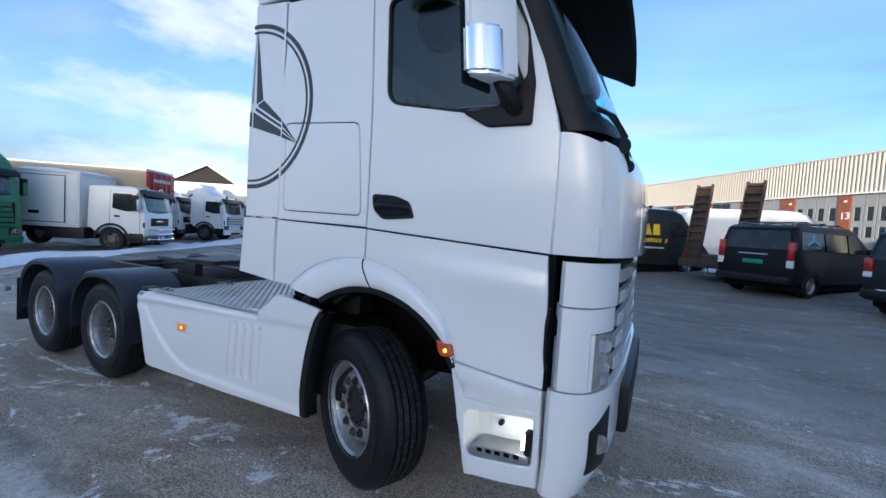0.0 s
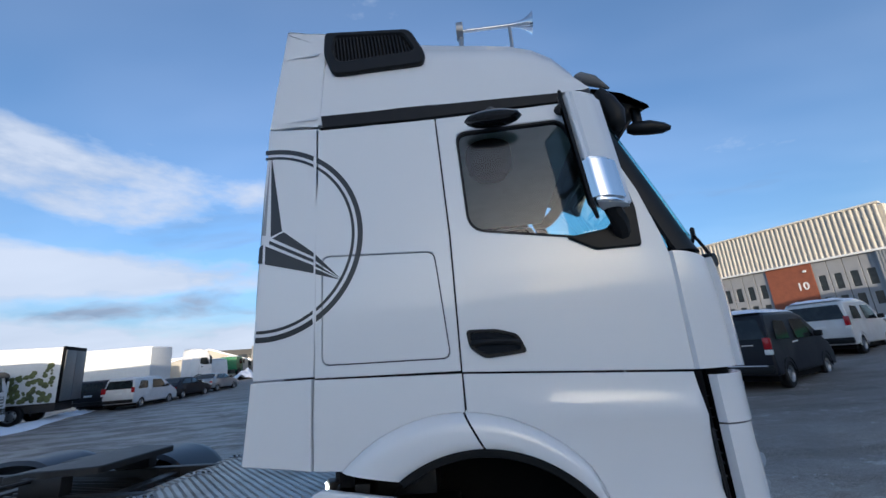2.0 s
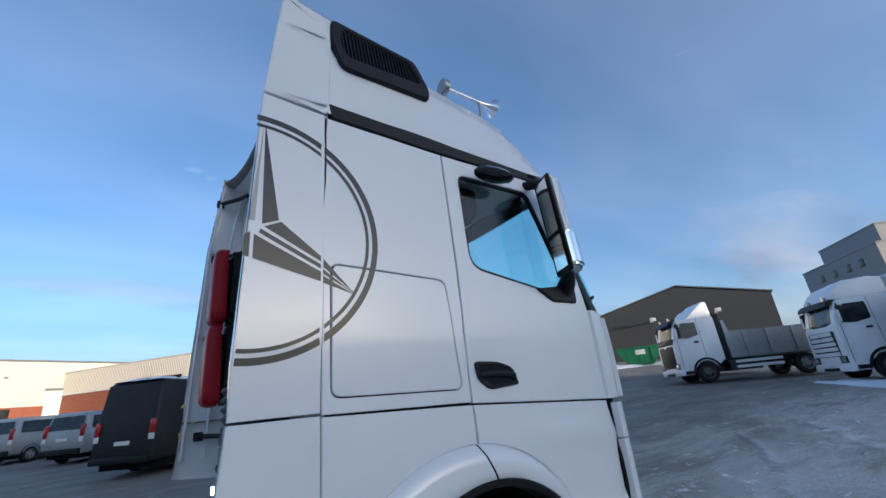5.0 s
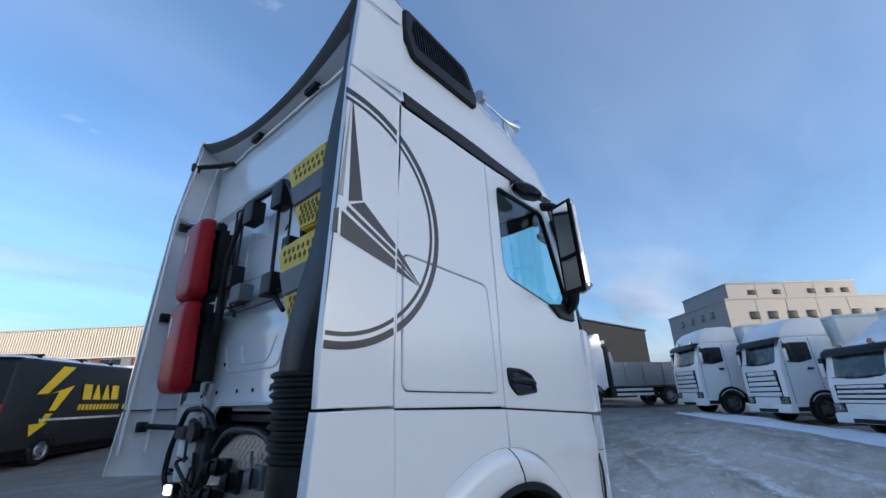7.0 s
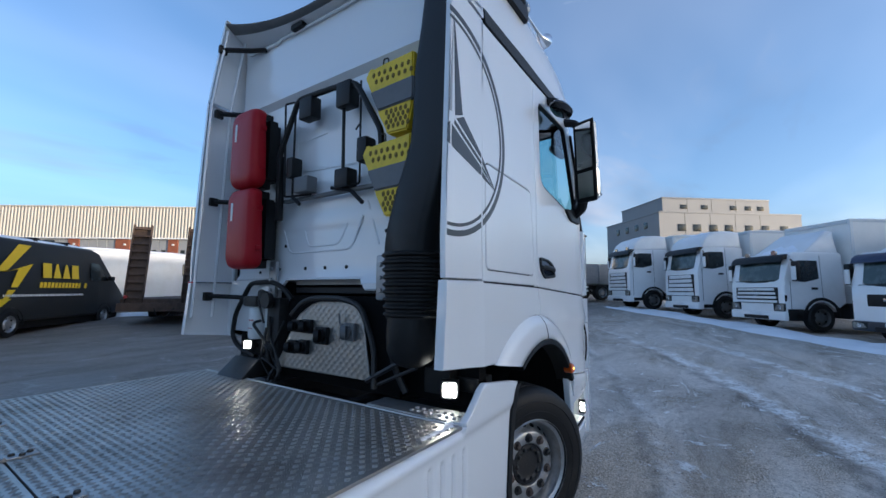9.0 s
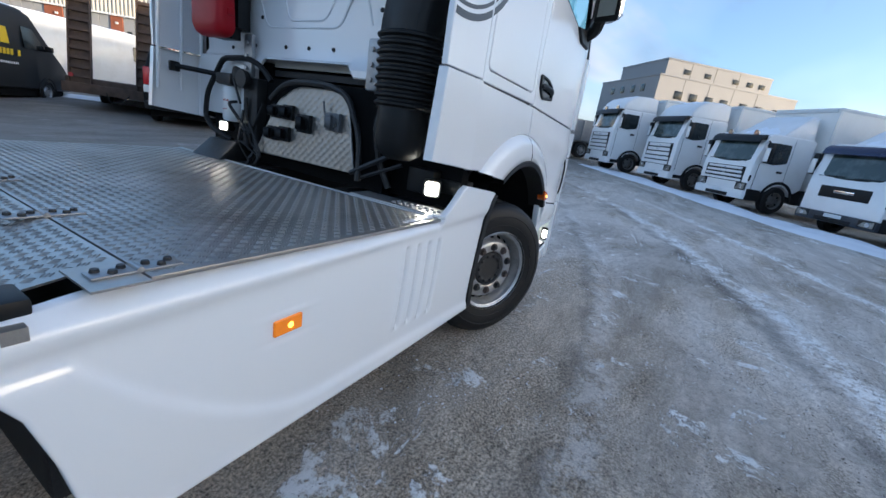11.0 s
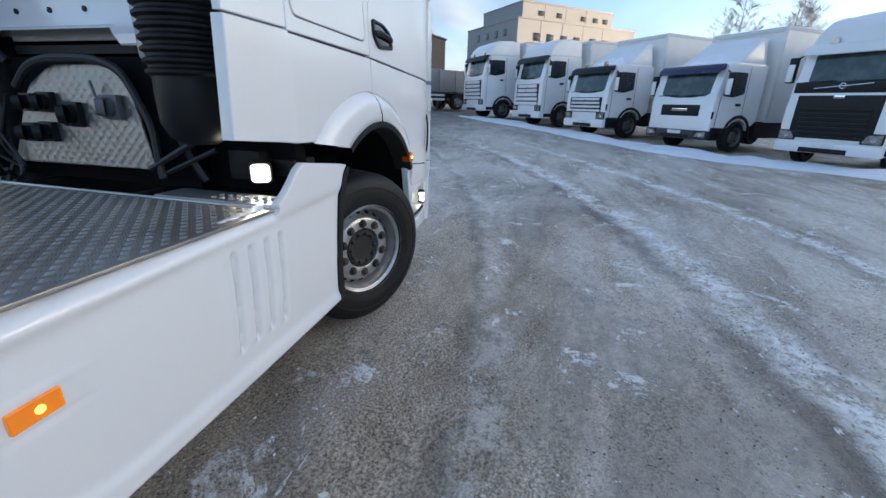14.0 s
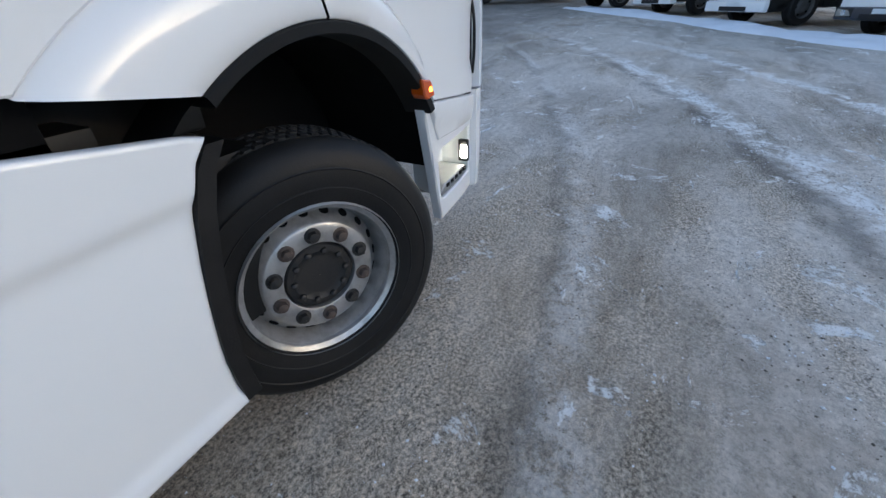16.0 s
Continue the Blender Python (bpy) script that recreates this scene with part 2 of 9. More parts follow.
BRICKRED = material("red_brick_panel", (0.26, 0.085, 0.045), 0.85, vary=0.6, scale=3, tint=(0.17, 0.06, 0.04), bump=0.4, bump_scale=60)
CREAM = material("cream_cladding", (0.48, 0.45, 0.39), 0.6, vary=0.3, scale=0.3, tint=(0.42, 0.39, 0.335))
CREAMLIGHT = material("pale_cladding", (0.55, 0.525, 0.46), 0.6, vary=0.3, scale=0.3, tint=(0.48, 0.455, 0.40))
GREYCLAD = material("grey_cladding", (0.26, 0.265, 0.27), 0.65, vary=0.3, scale=0.25, tint=(0.235, 0.24, 0.245))
DARKCLAD = material("dark_cladding", (0.055, 0.055, 0.053), 0.6, vary=0.3, scale=0.4, tint=(0.04, 0.04, 0.04))
DOORGREY = material("folding_door_grey", (0.30, 0.31, 0.32), 0.5, vary=0.3, scale=1)
WOODDARK = material("dark_gable_board", (0.03, 0.027, 0.025), 0.8, vary=0.4, scale=4)
BARK = material("pine_bark", (0.12, 0.075, 0.05), 0.9, vary=0.6, scale=4, bump=0.5, bump_scale=20)
NEEDLE = material("pine_needles", (0.030, 0.045, 0.022), 0.8, vary=0.8, scale=2, tint=(0.055, 0.07, 0.03))
FROSTTWIG = material("frosted_twig", (0.27, 0.245, 0.235), 0.8, vary=0.4, scale=4)


def ground_material():
    """Worn icy asphalt: grit, thin ice, polished wheel tracks and scraps of packed snow."""
    m = bpy.data.materials.new("icy_asphalt")
    m.use_nodes = True
    n, l = m.node_tree.nodes, m.node_tree.links
    b = n["Principled BSDF"]
    tc = n.new("ShaderNodeTexCoord")

    def noise_tex(scale, detail=6, rough=0.6, stretch=None, turn=0.0, dist=0.0):
        t = n.new("ShaderNodeTexNoise")
        t.inputs["Scale"].default_value, t.inputs["Detail"].default_value = scale, detail
        t.inputs["Roughness"].default_value, t.inputs["Distortion"].default_value = rough, dist
        if stretch:
            mp = n.new("ShaderNodeMapping")
            mp.inputs["Scale"].default_value = stretch
            mp.inputs["Rotation"].default_value = (0, 0, radians(turn))
            l.new(tc.outputs["Object"], mp.inputs[0])
            l.new(mp.outputs[0], t.inputs["Vector"])
        else:
            l.new(tc.outputs["Object"], t.inputs["Vector"])
        return t.outputs[0]

    def rampnode(src, p0, p1, c0=(0, 0, 0), c1=(1, 1, 1)):
        r = n.new("ShaderNodeValToRGB")
        r.color_ramp.elements[0].position, r.color_ramp.elements[1].position = p0, p1
        r.color_ramp.elements[0].color, r.color_ramp.elements[1].color = (*c0, 1), (*c1, 1)
        l.new(src, r.inputs[0])
        return r.outputs[0]

    def mixnode(f, a, c):
        x = n.new("ShaderNodeMix")
        x.data_type = "RGBA"
        l.new(f, x.inputs["Factor"])
        for key, v in (("A", a), ("B", c)):
            if isinstance(v, tuple):
                x.inputs[key].default_value = (*v, 1)
            else:
                l.new(v, x.inputs[key])
        return x.outputs["Result"]

    def times(a, c):
        x = n.new("ShaderNodeMath")
        x.operation = "MULTIPLY"
        l.new(a, x.inputs[0])
        if isinstance(c, float):
            x.inputs[1].default_value = c
        else:
            l.new(c, x.inputs[1])
        return x.outputs[0]

    def calc(op, a, c):
        x = n.new("ShaderNodeMath")
        x.operation = op
        for k, v in enumerate((a, c)):
            if isinstance(v, float):
                x.inputs[k].default_value = v
            elif v is not None:
                l.new(v, x.inputs[k])
        return x.outputs[0]

    def either(a, c):
        x = n.new("ShaderNodeMath")
        x.operation = "MAXIMUM"
        l.new(a, x.inputs[0])
        l.new(c, x.inputs[1])
        return x.outputs[0]

    place = n.new("ShaderNodeSeparateXYZ")
    l.new(tc.outputs["Object"], place.inputs[0])
    px, py = place.outputs[0], place.outputs[1]
    bendy = calc("ADD", calc("MULTIPLY", calc("MULTIPLY", px, px), 0.0255), calc("MULTIPLY", px, 0.12))
    lane = calc("ADD", calc("SUBTRACT", py, bendy), 4.0)
    lane = calc("ADD", lane, calc("MULTIPLY", calc("SUBTRACT", noise_tex(0.8, 9, 0.76), 0.5), 0.85))

    grit = noise_tex(70, 6, 0.8)
    gravel = noise_tex(26, 4, 0.7)
    base = rampnode(grit, 0.42, 0.60, (0.14, 0.127, 0.108), (0.95, 0.875, 0.775))
    brown = rampnode(noise_tex(0.9, 5, 0.6), 0.45, 0.65)
    dirt = n.new("ShaderNodeMapRange")
    dirt.interpolation_type = "SMOOTHSTEP"
    dirt.inputs["From Min"].default_value, dirt.inputs["From Max"].default_value = -3.8, -1.6
    dirt.inputs["To Min"].default_value, dirt.inputs["To Max"].default_value = 0.15, 1.0
    beside = calc("MULTIPLY", calc("MAXIMUM", calc("ABSOLUTE", py, None), px), -1.0)
    l.new(calc("ADD", beside, calc("MULTIPLY", calc("SUBTRACT", noise_tex(1.1, 6, 0.7), 0.5), 1.6)), dirt.inputs["Value"])
    brown = either(times(brown, 0.8), dirt.outputs[0])
    base = mixnode(times(brown, 0.9), base, rampnode(grit, 0.40, 0.62, (0.12, 0.096, 0.072), (0.90, 0.76, 0.60)))
    ice = rampnode(noise_tex(0.55, 9, 0.66, (0.8, 2.2, 1), -4, 0.6), 0.40, 0.54)
    icec = rampnode(noise_tex(14, 7, 0.75), 0.3, 0.72, (0.44, 0.40, 0.355), (0.90, 0.845, 0.78))
    grit_cover = rampnode(gravel, 0.52, 0.60)
    near_truck = n.new("ShaderNodeMapRange")
    near_truck.interpolation_type = "SMOOTHSTEP"
    near_truck.inputs["From Min"].default_value, near_truck.inputs["From Max"].default_value = -2.9, -1.6
    near_truck.inputs["To Min"].default_value, near_truck.inputs["To Max"].default_value = 1.0, 0.35
    l.new(calc("ADD", beside, calc("MULTIPLY", calc("SUBTRACT", noise_tex(1.3, 6, 0.7), 0.5), 1.2)), near_truck.inputs["Value"])
    patches = rampnode(noise_tex(0.42, 7, 0.7, (0.6, 1.6, 1), -6, 0.7), 0.42, 0.56, (0.48, 0.45, 0.41), (1.0, 0.99, 0.98))
    far_side = n.new("ShaderNodeMapRange")
    far_side.interpolation_type = "SMOOTHSTEP"
    far_side.inputs["From Min"].default_value, far_side.inputs["From Max"].default_value = 3.0, 9.0
    far_side.inputs["To Min"].default_value, far_side.inputs["To Max"].default_value = 1.0, 0.5
    l.new(calc("ADD", px, py), far_side.inputs["Value"])
    ice = times(times(ice, near_truck.outputs[0]), far_side.outputs[0])
    colour = mixnode(times(ice, 0.85), base, icec)
    mul = n.new("ShaderNodeMix")
    mul.data_type, mul.blend_type = "RGBA", "MULTIPLY"
    mul.inputs["Factor"].default_value = 0.75
    l.new(colour, mul.inputs["A"])
    l.new(patches, mul.inputs["B"])
    colour = mul.outputs["Result"]
    colour = mixnode(times(grit_cover, 0.46), colour, rampnode(grit, 0.40, 0.62, (0.08, 0.07, 0.06), (0.55, 0.50, 0.43)))
    streak = rampnode(noise_tex(1.0, 10, 0.74, (0.8, 2.2, 1), -3, 0.9), 0.61, 0.64)
    flecks = rampnode(noise_tex(2.0, 10, 0.74, None, 0, 0.5), 0.592, 0.615)
    crumbs = rampnode(noise_tex(17, 9, 0.85), 0.43, 0.49)

    def ridge(off, width):
        """Snow squeezed up beside a curved wheel track: a ragged line."""
        return rampnode(calc("ABSOLUTE", calc("SUBTRACT", lane, off), None), width * 0.3, width, (1, 1, 1), (0, 0, 0))

    lines = either(either(ridge(0.0, 0.27), ridge(-1.95, 0.24)), times(ridge(1.95, 0.16), 0.35))
    gaps = rampnode(noise_tex(1.5, 7, 0.75), 0.43, 0.51)
    reach = n.new("ShaderNodeMapRange")
    reach.inputs["From Min"].default_value, reach.inputs["From Max"].default_value = 8.0, 13.0
    reach.inputs["To Min"].default_value, reach.inputs["To Max"].default_value = 1.0, 0.0
    l.new(px, reach.inputs["Value"])
    lines = times(times(lines, gaps), reach.outputs[0])
    snow_mask = times(either(either(streak, times(flecks, 0.9)), lines), crumbs)
    wet = times(times(ridge(0.33, 0.18), 0.55), reach.outputs[0])
    wet = times(either(wet, times(times(ridge(2.10, 0.14), 0.40), reach.outputs[0])), rampnode(noise_tex(1.1, 6, 0.7), 0.40, 0.52))
    colour = mixnode(wet, colour, (0.075, 0.068, 0.06))
    north = n.new("ShaderNodeMapRange")
    north.interpolation_type = "SMOOTHSTEP"
    north.inputs["From Min"].default_value, north.inputs["From Max"].default_value = -1.0, 4.5
    north.inputs["To Min"].default_value, north.inputs["To Max"].default_value = 0.0, 0.78
    drive = calc("ADD", calc("SUBTRACT", py, calc("MULTIPLY", px, 0.05)), calc("MULTIPLY", calc("SUBTRACT", noise_tex(0.25, 6, 0.65), 0.5), 7.0))
    l.new(drive, north.inputs["Value"])
    colour = mixnode(north.outputs[0], colour, rampnode(grit, 0.40, 0.62, (0.055, 0.052, 0.05), (0.20, 0.19, 0.175)))
    snow_mask = times(snow_mask, calc("SUBTRACT", 1.0, north.outputs[0]))
    colour = mixnode(times(snow_mask, 0.97), colour, (0.93, 0.93, 0.92))
    l.new(colour, b.inputs["Base Color"])
    rough = n.new("ShaderNodeMapRange")
    rough.inputs["To Min"].default_value, rough.inputs["To Max"].default_value = 0.85, 0.42
    l.new(ice, rough.inputs["Value"])
    l.new(rough.outputs[0], b.inputs["Roughness"])
    bp = n.new("ShaderNodeBump")
    bp.inputs["Strength"].default_value, bp.inputs["Distance"].default_value = 0.7, 0.014
    add = n.new("ShaderNodeMath")
    add.operation = "ADD"
    l.new(times(grit, 0.7), add.inputs[0])
    l.new(times(snow_mask, 0.8), add.inputs[1])
    l.new(add.outputs[0], bp.inputs["Height"])
    l.new(bp.outputs[0], b.inputs["Normal"])
    return m


def sp(u, k=5.0):
    return 0.5 * (u + math.sqrt(u * u + k * k)) - 0.5 * k


def yard(x, y):
    """Height of the sloping yard."""
    x, y = max(-120.0, min(120.0, x)), max(-120.0, min(140.0, y))
    cross = 0.0012 * min(sp(x), 60) * min(sp(y), 60) if x > 0 else 0.0
    south = 0.003 * min(sp(x), 20) * min(sp(-y), 12) if x > 0 else 0.0
    far_west = 0.002 * min(sp(-x - 5), 10) * min(sp(y - 35), 50) if x < 0 else 0.0
    return 0.028 * sp(x) + 0.030 * sp(y) + cross - south + far_west - 0.012 * sp(-x)


def finish(name, bm, mats, parent=None, label="", smooth=38, origin=None):
    bmesh.ops.recalc_face_normals(bm, faces=bm.faces[:])
    me = bpy.data.meshes.new(name)
    bm.to_mesh(me)
    bm.free()
    for m in mats if isinstance(mats, (list, tuple)) else (mats,):
        me.materials.append(m)
    if smooth:
        me.polygons.foreach_set("use_smooth", [True] * len(me.polygons))
        me.set_sharp_from_angle(angle=radians(smooth))
    ob = new(name, me)
    if parent:
        ob.parent = parent
    if label:
        ob["label"] = label
    return ob


def part(name, bm, mats, parent, label="", smooth=38):
    """Links a bmesh as one mesh object under a thing or a part."""
    return finish(name, bm, mats, parent, label, smooth)


def thing(name, label, category, x=0.0, y=0.0, z=0.0, turn=0.0, group=""):
    ob = new(name)
    ob.empty_display_size = 0.2
    ob.matrix_world = pose(x, y, z, 0, 0, turn)
    return tagged(ob, label, category, group)


def bm_new():
    return bmesh.new()


def bx(bm, x0, x1, y0, y1, z0, z1, b=0.0, seg=2):
    vs = [bm.verts.new(p) for p in ((x0, y0, z0), (x1, y0, z0), (x1, y1, z0), (x0, y1, z0), (x0, y0, z1), (x1, y0, z1), (x1, y1, z1), (x0, y1, z1))]
    fs = [bm.faces.new([vs[i] for i in q]) for q in ((3, 2, 1, 0), (4, 5, 6, 7), (0, 1, 5, 4), (1, 2, 6, 5), (2, 3, 7, 6), (3, 0, 4, 7))]
    if b > 0:
        bmesh.ops.bevel(bm, geom=list({e for f in fs for e in f.edges}), offset=b, segments=seg, profile=0.6, affect="EDGES", clamp_overlap=True)
    return vs


def cyl(bm, a, c, r, r2=None, seg=16, caps=True):
    a, c = Vector(a), Vector(c)
    q = (c - a).to_track_quat("Z", "Y")
    rings = []
    for p, rad in ((a, r), (c, r if r2 is None else r2)):
        rings.append([bm.verts.new(p + q @ Vector((rad * math.cos(2 * math.pi * i / seg), rad * math.sin(2 * math.pi * i / seg), 0))) for i in range(seg)])
    for i in range(seg):
        j = (i + 1) % seg
        bm.faces.new((rings[0][i], rings[0][j], rings[1][j], rings[1][i]))
    if caps:
        bm.faces.new(rings[0][::-1])
        bm.faces.new(rings[1])


def tube(bm, pts, r, seg=8):
    pts = [Vector(p) for p in pts]
    rings = []
    for i, p in enumerate(pts):
        d = (pts[min(i + 1, len(pts) - 1)] - pts[max(i - 1, 0)]).normalized()
        q = d.to_track_quat("Z", "Y") if abs(d.z) < 0.98 else d.to_track_quat("Z", "X")
        rr = r[i] if isinstance(r, (list, tuple)) else r
        rings.append([bm.verts.new(p + q @ Vector((rr * math.cos(2 * math.pi * k / seg), rr * math.sin(2 * math.pi * k / seg), 0))) for k in range(seg)])
    for a, c in zip(rings, rings[1:]):
        off = min(range(seg), key=lambda o: sum((a[k].co - c[(k + o) % seg].co).length for k in range(seg)))
        for k in range(seg):
            bm.faces.new((a[k], a[(k + 1) % seg], c[(k + 1 + off) % seg], c[(k + off) % seg]))
    bm.faces.new(rings[0][::-1])
    bm.faces.new(rings[-1])


def bend(pts, n=5, r=0.25):
    """Rounds the corners of a polyline."""
    pts = [Vector(p) for p in pts]
    out = [pts[0]]
    for a, b_, c in zip(pts, pts[1:], pts[2:]):
        d = min(r, (a - b_).length * 0.45, (c - b_).length * 0.45)
        s, e = b_ + (a - b_).normalized() * d, b_ + (c - b_).normalized() * d
        for i in range(n + 1):
            u = i / n
            out.append(s * (1 - u) ** 2 + b_ * 2 * u * (1 - u) + e * u * u)
    return out + [pts[-1]]


def lathe(bm, profile, m=None, seg=32, closed=False):
    """Turns (radius, height) pairs round the local z axis of m."""
    m = m or Matrix()
    rings = [[bm.verts.new(m @ Vector((r * math.cos(2 * math.pi * i / seg), r * math.sin(2 * math.pi * i / seg), h))) for i in range(seg)] for r, h in profile]
    pairs = list(zip(rings, rings[1:])) + ([(rings[-1], rings[0])] if closed else [])
    for a, c in pairs:
        for i in range(seg):
            j = (i + 1) % seg
            bm.faces.new((a[i], a[j], c[j], c[i]))
    return rings


def inside(p, poly):
    x, y, hit = p[0], p[1], False
    for (ax, ay), (cx, cy) in zip(poly, poly[1:] + poly[:1]):
        if (ay > y) != (cy > y) and x < (cx - ax) * (y - ay) / (cy - ay) + ax:
            hit = not hit
    return hit


def rounded(poly, r, n=4):
    """Rounds the corners of a closed outline; r is one radius or one for each corner."""
    out, k = [], len(poly)
    for i in range(k):
        a, b_, c = Vector(poly[i - 1]), Vector(poly[i]), Vector(poly[(i + 1) % k])
        rad = r[i] if isinstance(r, (list, tuple)) else r
        d = min(rad, (a - b_).length * 0.45, (c - b_).length * 0.45)
        if d < 1e-4:
            out.append((b_.x, b_.y))
            continue
        s, e = b_ + (a - b_).normalized() * d, b_ + (c - b_).normalized() * d
        for j in range(n + 1):
            u = j / n
            q = s * (1 - u) ** 2 + b_ * 2 * u * (1 - u) + e * u * u
            out.append((q.x, q.y))
    return out


def dense(poly, step):
    out = []
    for a, c in zip(poly, poly[1:] + poly[:1]):
        n = max(1, int(math.dist(a, c) / step))
        out += [(a[0] + (c[0] - a[0]) * i / n, a[1] + (c[1] - a[1]) * i / n) for i in range(n)]
    return out


def sheet(bm, outline, surf, thick, holes=(), step=0.12, bevel=0.006, grid=True):
    """A panel with thickness: the outline (u, v) with holes, laid on surf(u, v, depth) -> point; edges rounded."""
    loops = [dense(outline, step)] + [dense(h, step) for h in holes]
    pts, edges = [], []
    for lp in loops:
        s = len(pts)
        pts += [Vector(p) for p in lp]
        edges += [(s + i, s + (i + 1) % len(lp)) for i in range(len(lp))]
    if grid:
        us, vs = [p[0] for p in outline], [p[1] for p in outline]
        nu, nv = int((max(us) - min(us)) / step), int((max(vs) - min(vs)) / step)
        for i in range(1, nu):
            for j in range(1, nv):
                q = (min(us) + (max(us) - min(us)) * i / nu, min(vs) + (max(vs) - min(vs)) * j / nv)
                if inside(q, outline) and not any(inside(q, h) for h in holes):
                    if min(math.dist(q, p) for lp in loops for p in lp) > step * 0.45:
                        pts.append(Vector(q))
    co, _, faces, _, _, _ = delaunay_2d_cdt(pts, edges, [], 0, 1e-5)
    vs = [bm.verts.new(surf(p.x, p.y, 0.0)) for p in co]
    fs = []
    for f in faces:
        c = (sum(co[i].x for i in f) / len(f), sum(co[i].y for i in f) / len(f))
        if inside(c, outline) and not any(inside(c, h) for h in holes):
            fs.append(bm.faces.new([vs[i] for i in f]))
    used = {v for f in fs for v in f.verts}
    for v in vs:
        if v not in used:
            bm.verts.remove(v)
    rim = [e for e in {e for f in fs for e in f.edges} if len(e.link_faces) == 1]
    where = {v: co[i] for i, v in enumerate(vs) if v in used}
    ends = {v for e in rim for v in e.verts}
    deep = {v: bm.verts.new(surf(where[v].x, where[v].y, thick)) for v in ends}
    mid = {}
    if bevel > 0:
        for v in ends:
            mid[v] = bm.verts.new(surf(where[v].x, where[v].y, min(bevel, thick * 0.5)))
        flat_ = {}
        for v in ends:
            nb = [e.other_vert(v) for e in v.link_edges if e in rim]
            if len(nb) < 2:
                continue
            inner = Vector((0, 0))
            for f in v.link_faces:
                if f in fs:
                    c = sum((where[w] for w in f.verts), Vector((0, 0))) / len(f.verts)
                    inner += c - where[v]
            t = where[nb[1]] - where[nb[0]]
            nrm = Vector((-t.y, t.x))
            if nrm.length < 1e-9:
                continue
            nrm.normalize()
            if nrm.dot(inner) < 0:
                nrm = -nrm
            flat_[v] = where[v] + nrm * bevel
        for v, q in flat_.items():
            v.co = surf(q.x, q.y, 0.0)
    for e in rim:
        a, c = e.verts
        if bevel > 0:
            bm.faces.new((a, c, mid[c], mid[a]))
            bm.faces.new((mid[a], mid[c], deep[c], deep[a]))
        else:
            bm.faces.new((a, c, deep[c], deep[a]))


def strip(bm, rows, close=False):
    """Skins a grid of points."""
    vs = [[bm.verts.new(p) for p in r] for r in rows]
    for a, c in zip(vs, vs[1:]):
        k = len(a)
        for i in range(k if close else k - 1):
            j = (i + 1) % k
            bm.faces.new((a[i], a[j], c[j], c[i]))
    return vs


def prism(bm, outline, y0, y1, inset=None, bevel=0.0):
    """A side outline (x, z) carried across from y0 to y1. inset(x, z): how far both ends draw in there."""
    f = inset or (lambda x, z: 0.0)
    a = [bm.verts.new((x, y0 + f(x, z), z)) for x, z in outline]
    c = [bm.verts.new((x, y1 - f(x, z), z)) for x, z in outline]
    k = len(outline)
    sides = [bm.faces.new((a[i], a[(i + 1) % k], c[(i + 1) % k], c[i])) for i in range(k)]
    ends = [bm.faces.new(a[::-1]), bm.faces.new(c)]
    if bevel > 0:
        bmesh.ops.bevel(bm, geom=[e for fc in ends for e in fc.edges], offset=bevel, segments=3, profile=0.55, affect="EDGES", clamp_overlap=True)
    bmesh.ops.triangulate(bm, faces=[fc for fc in bm.faces if len(fc.verts) > 4])


def arc(cx, cz, r, a0, a1, n=10):
    return [(cx + r * math.cos(radians(a0 + (a1 - a0) * i / n)), cz + r * math.sin(radians(a0 + (a1 - a0) * i / n))) for i in range(n + 1)]


def bars(bm, x0, x1, z0, z1, surf, n=14, seed=1):
    """Unreadable small print as short bars on surf."""
    r = random.Random(seed)
    x = x0
    while x < x1:
        w = r.uniform(0.5, 1.6) * (z1 - z0)
        quad(bm, [surf(x, z0), surf(min(x + w, x1), z0), surf(min(x + w, x1), z1), surf(x, z1)])
        x += w + 0.35 * (z1 - z0)


def quad(bm, pts):
    bm.faces.new([bm.verts.new(p) for p in pts])


def lettering(text, size, name, mat, parent, m, thick=0.004, shear=0.0):
    """Flat letters of the built-in font as a mesh."""
    c = bpy.data.curves.new(name, "FONT")
    c.body, c.size, c.extrude, c.shear, c.align_x, c.resolution_u = text, size, thick, shear, "LEFT", 3
    c.offset = size * 0.02
    o = bpy.data.objects.new(name, c)
    me = bpy.data.meshes.new_from_object(o)
    bpy.data.objects.remove(o)
    me.materials.append(mat)
    ob = new(name, me)
    ob.parent = parent
    ob.matrix_local = m
    return ob

# ---- ground ----
bm = bm_new()
gx = sorted({round(v, 2) for v in [*np.arange(-12, 24.1, 1.0), *np.arange(-60, -12, 4), *np.arange(24, 80, 4), -600, -300, -160, -100, 100, 160, 300, 600]})
gy = sorted({round(v, 2) for v in [*np.arange(-14, 24.1, 1.0), *np.arange(-60, -14, 4), *np.arange(24, 100, 4), -600, -300, -160, -100, 120, 160, 300, 600]})
strip(bm, [[(x, y, yard(x, y)) for x in gx] for y in gy])
tagged(finish("ground", bm, ground_material(), smooth=60), "icy grey asphalt yard with packed snow scraps", "ground", kind="structure")


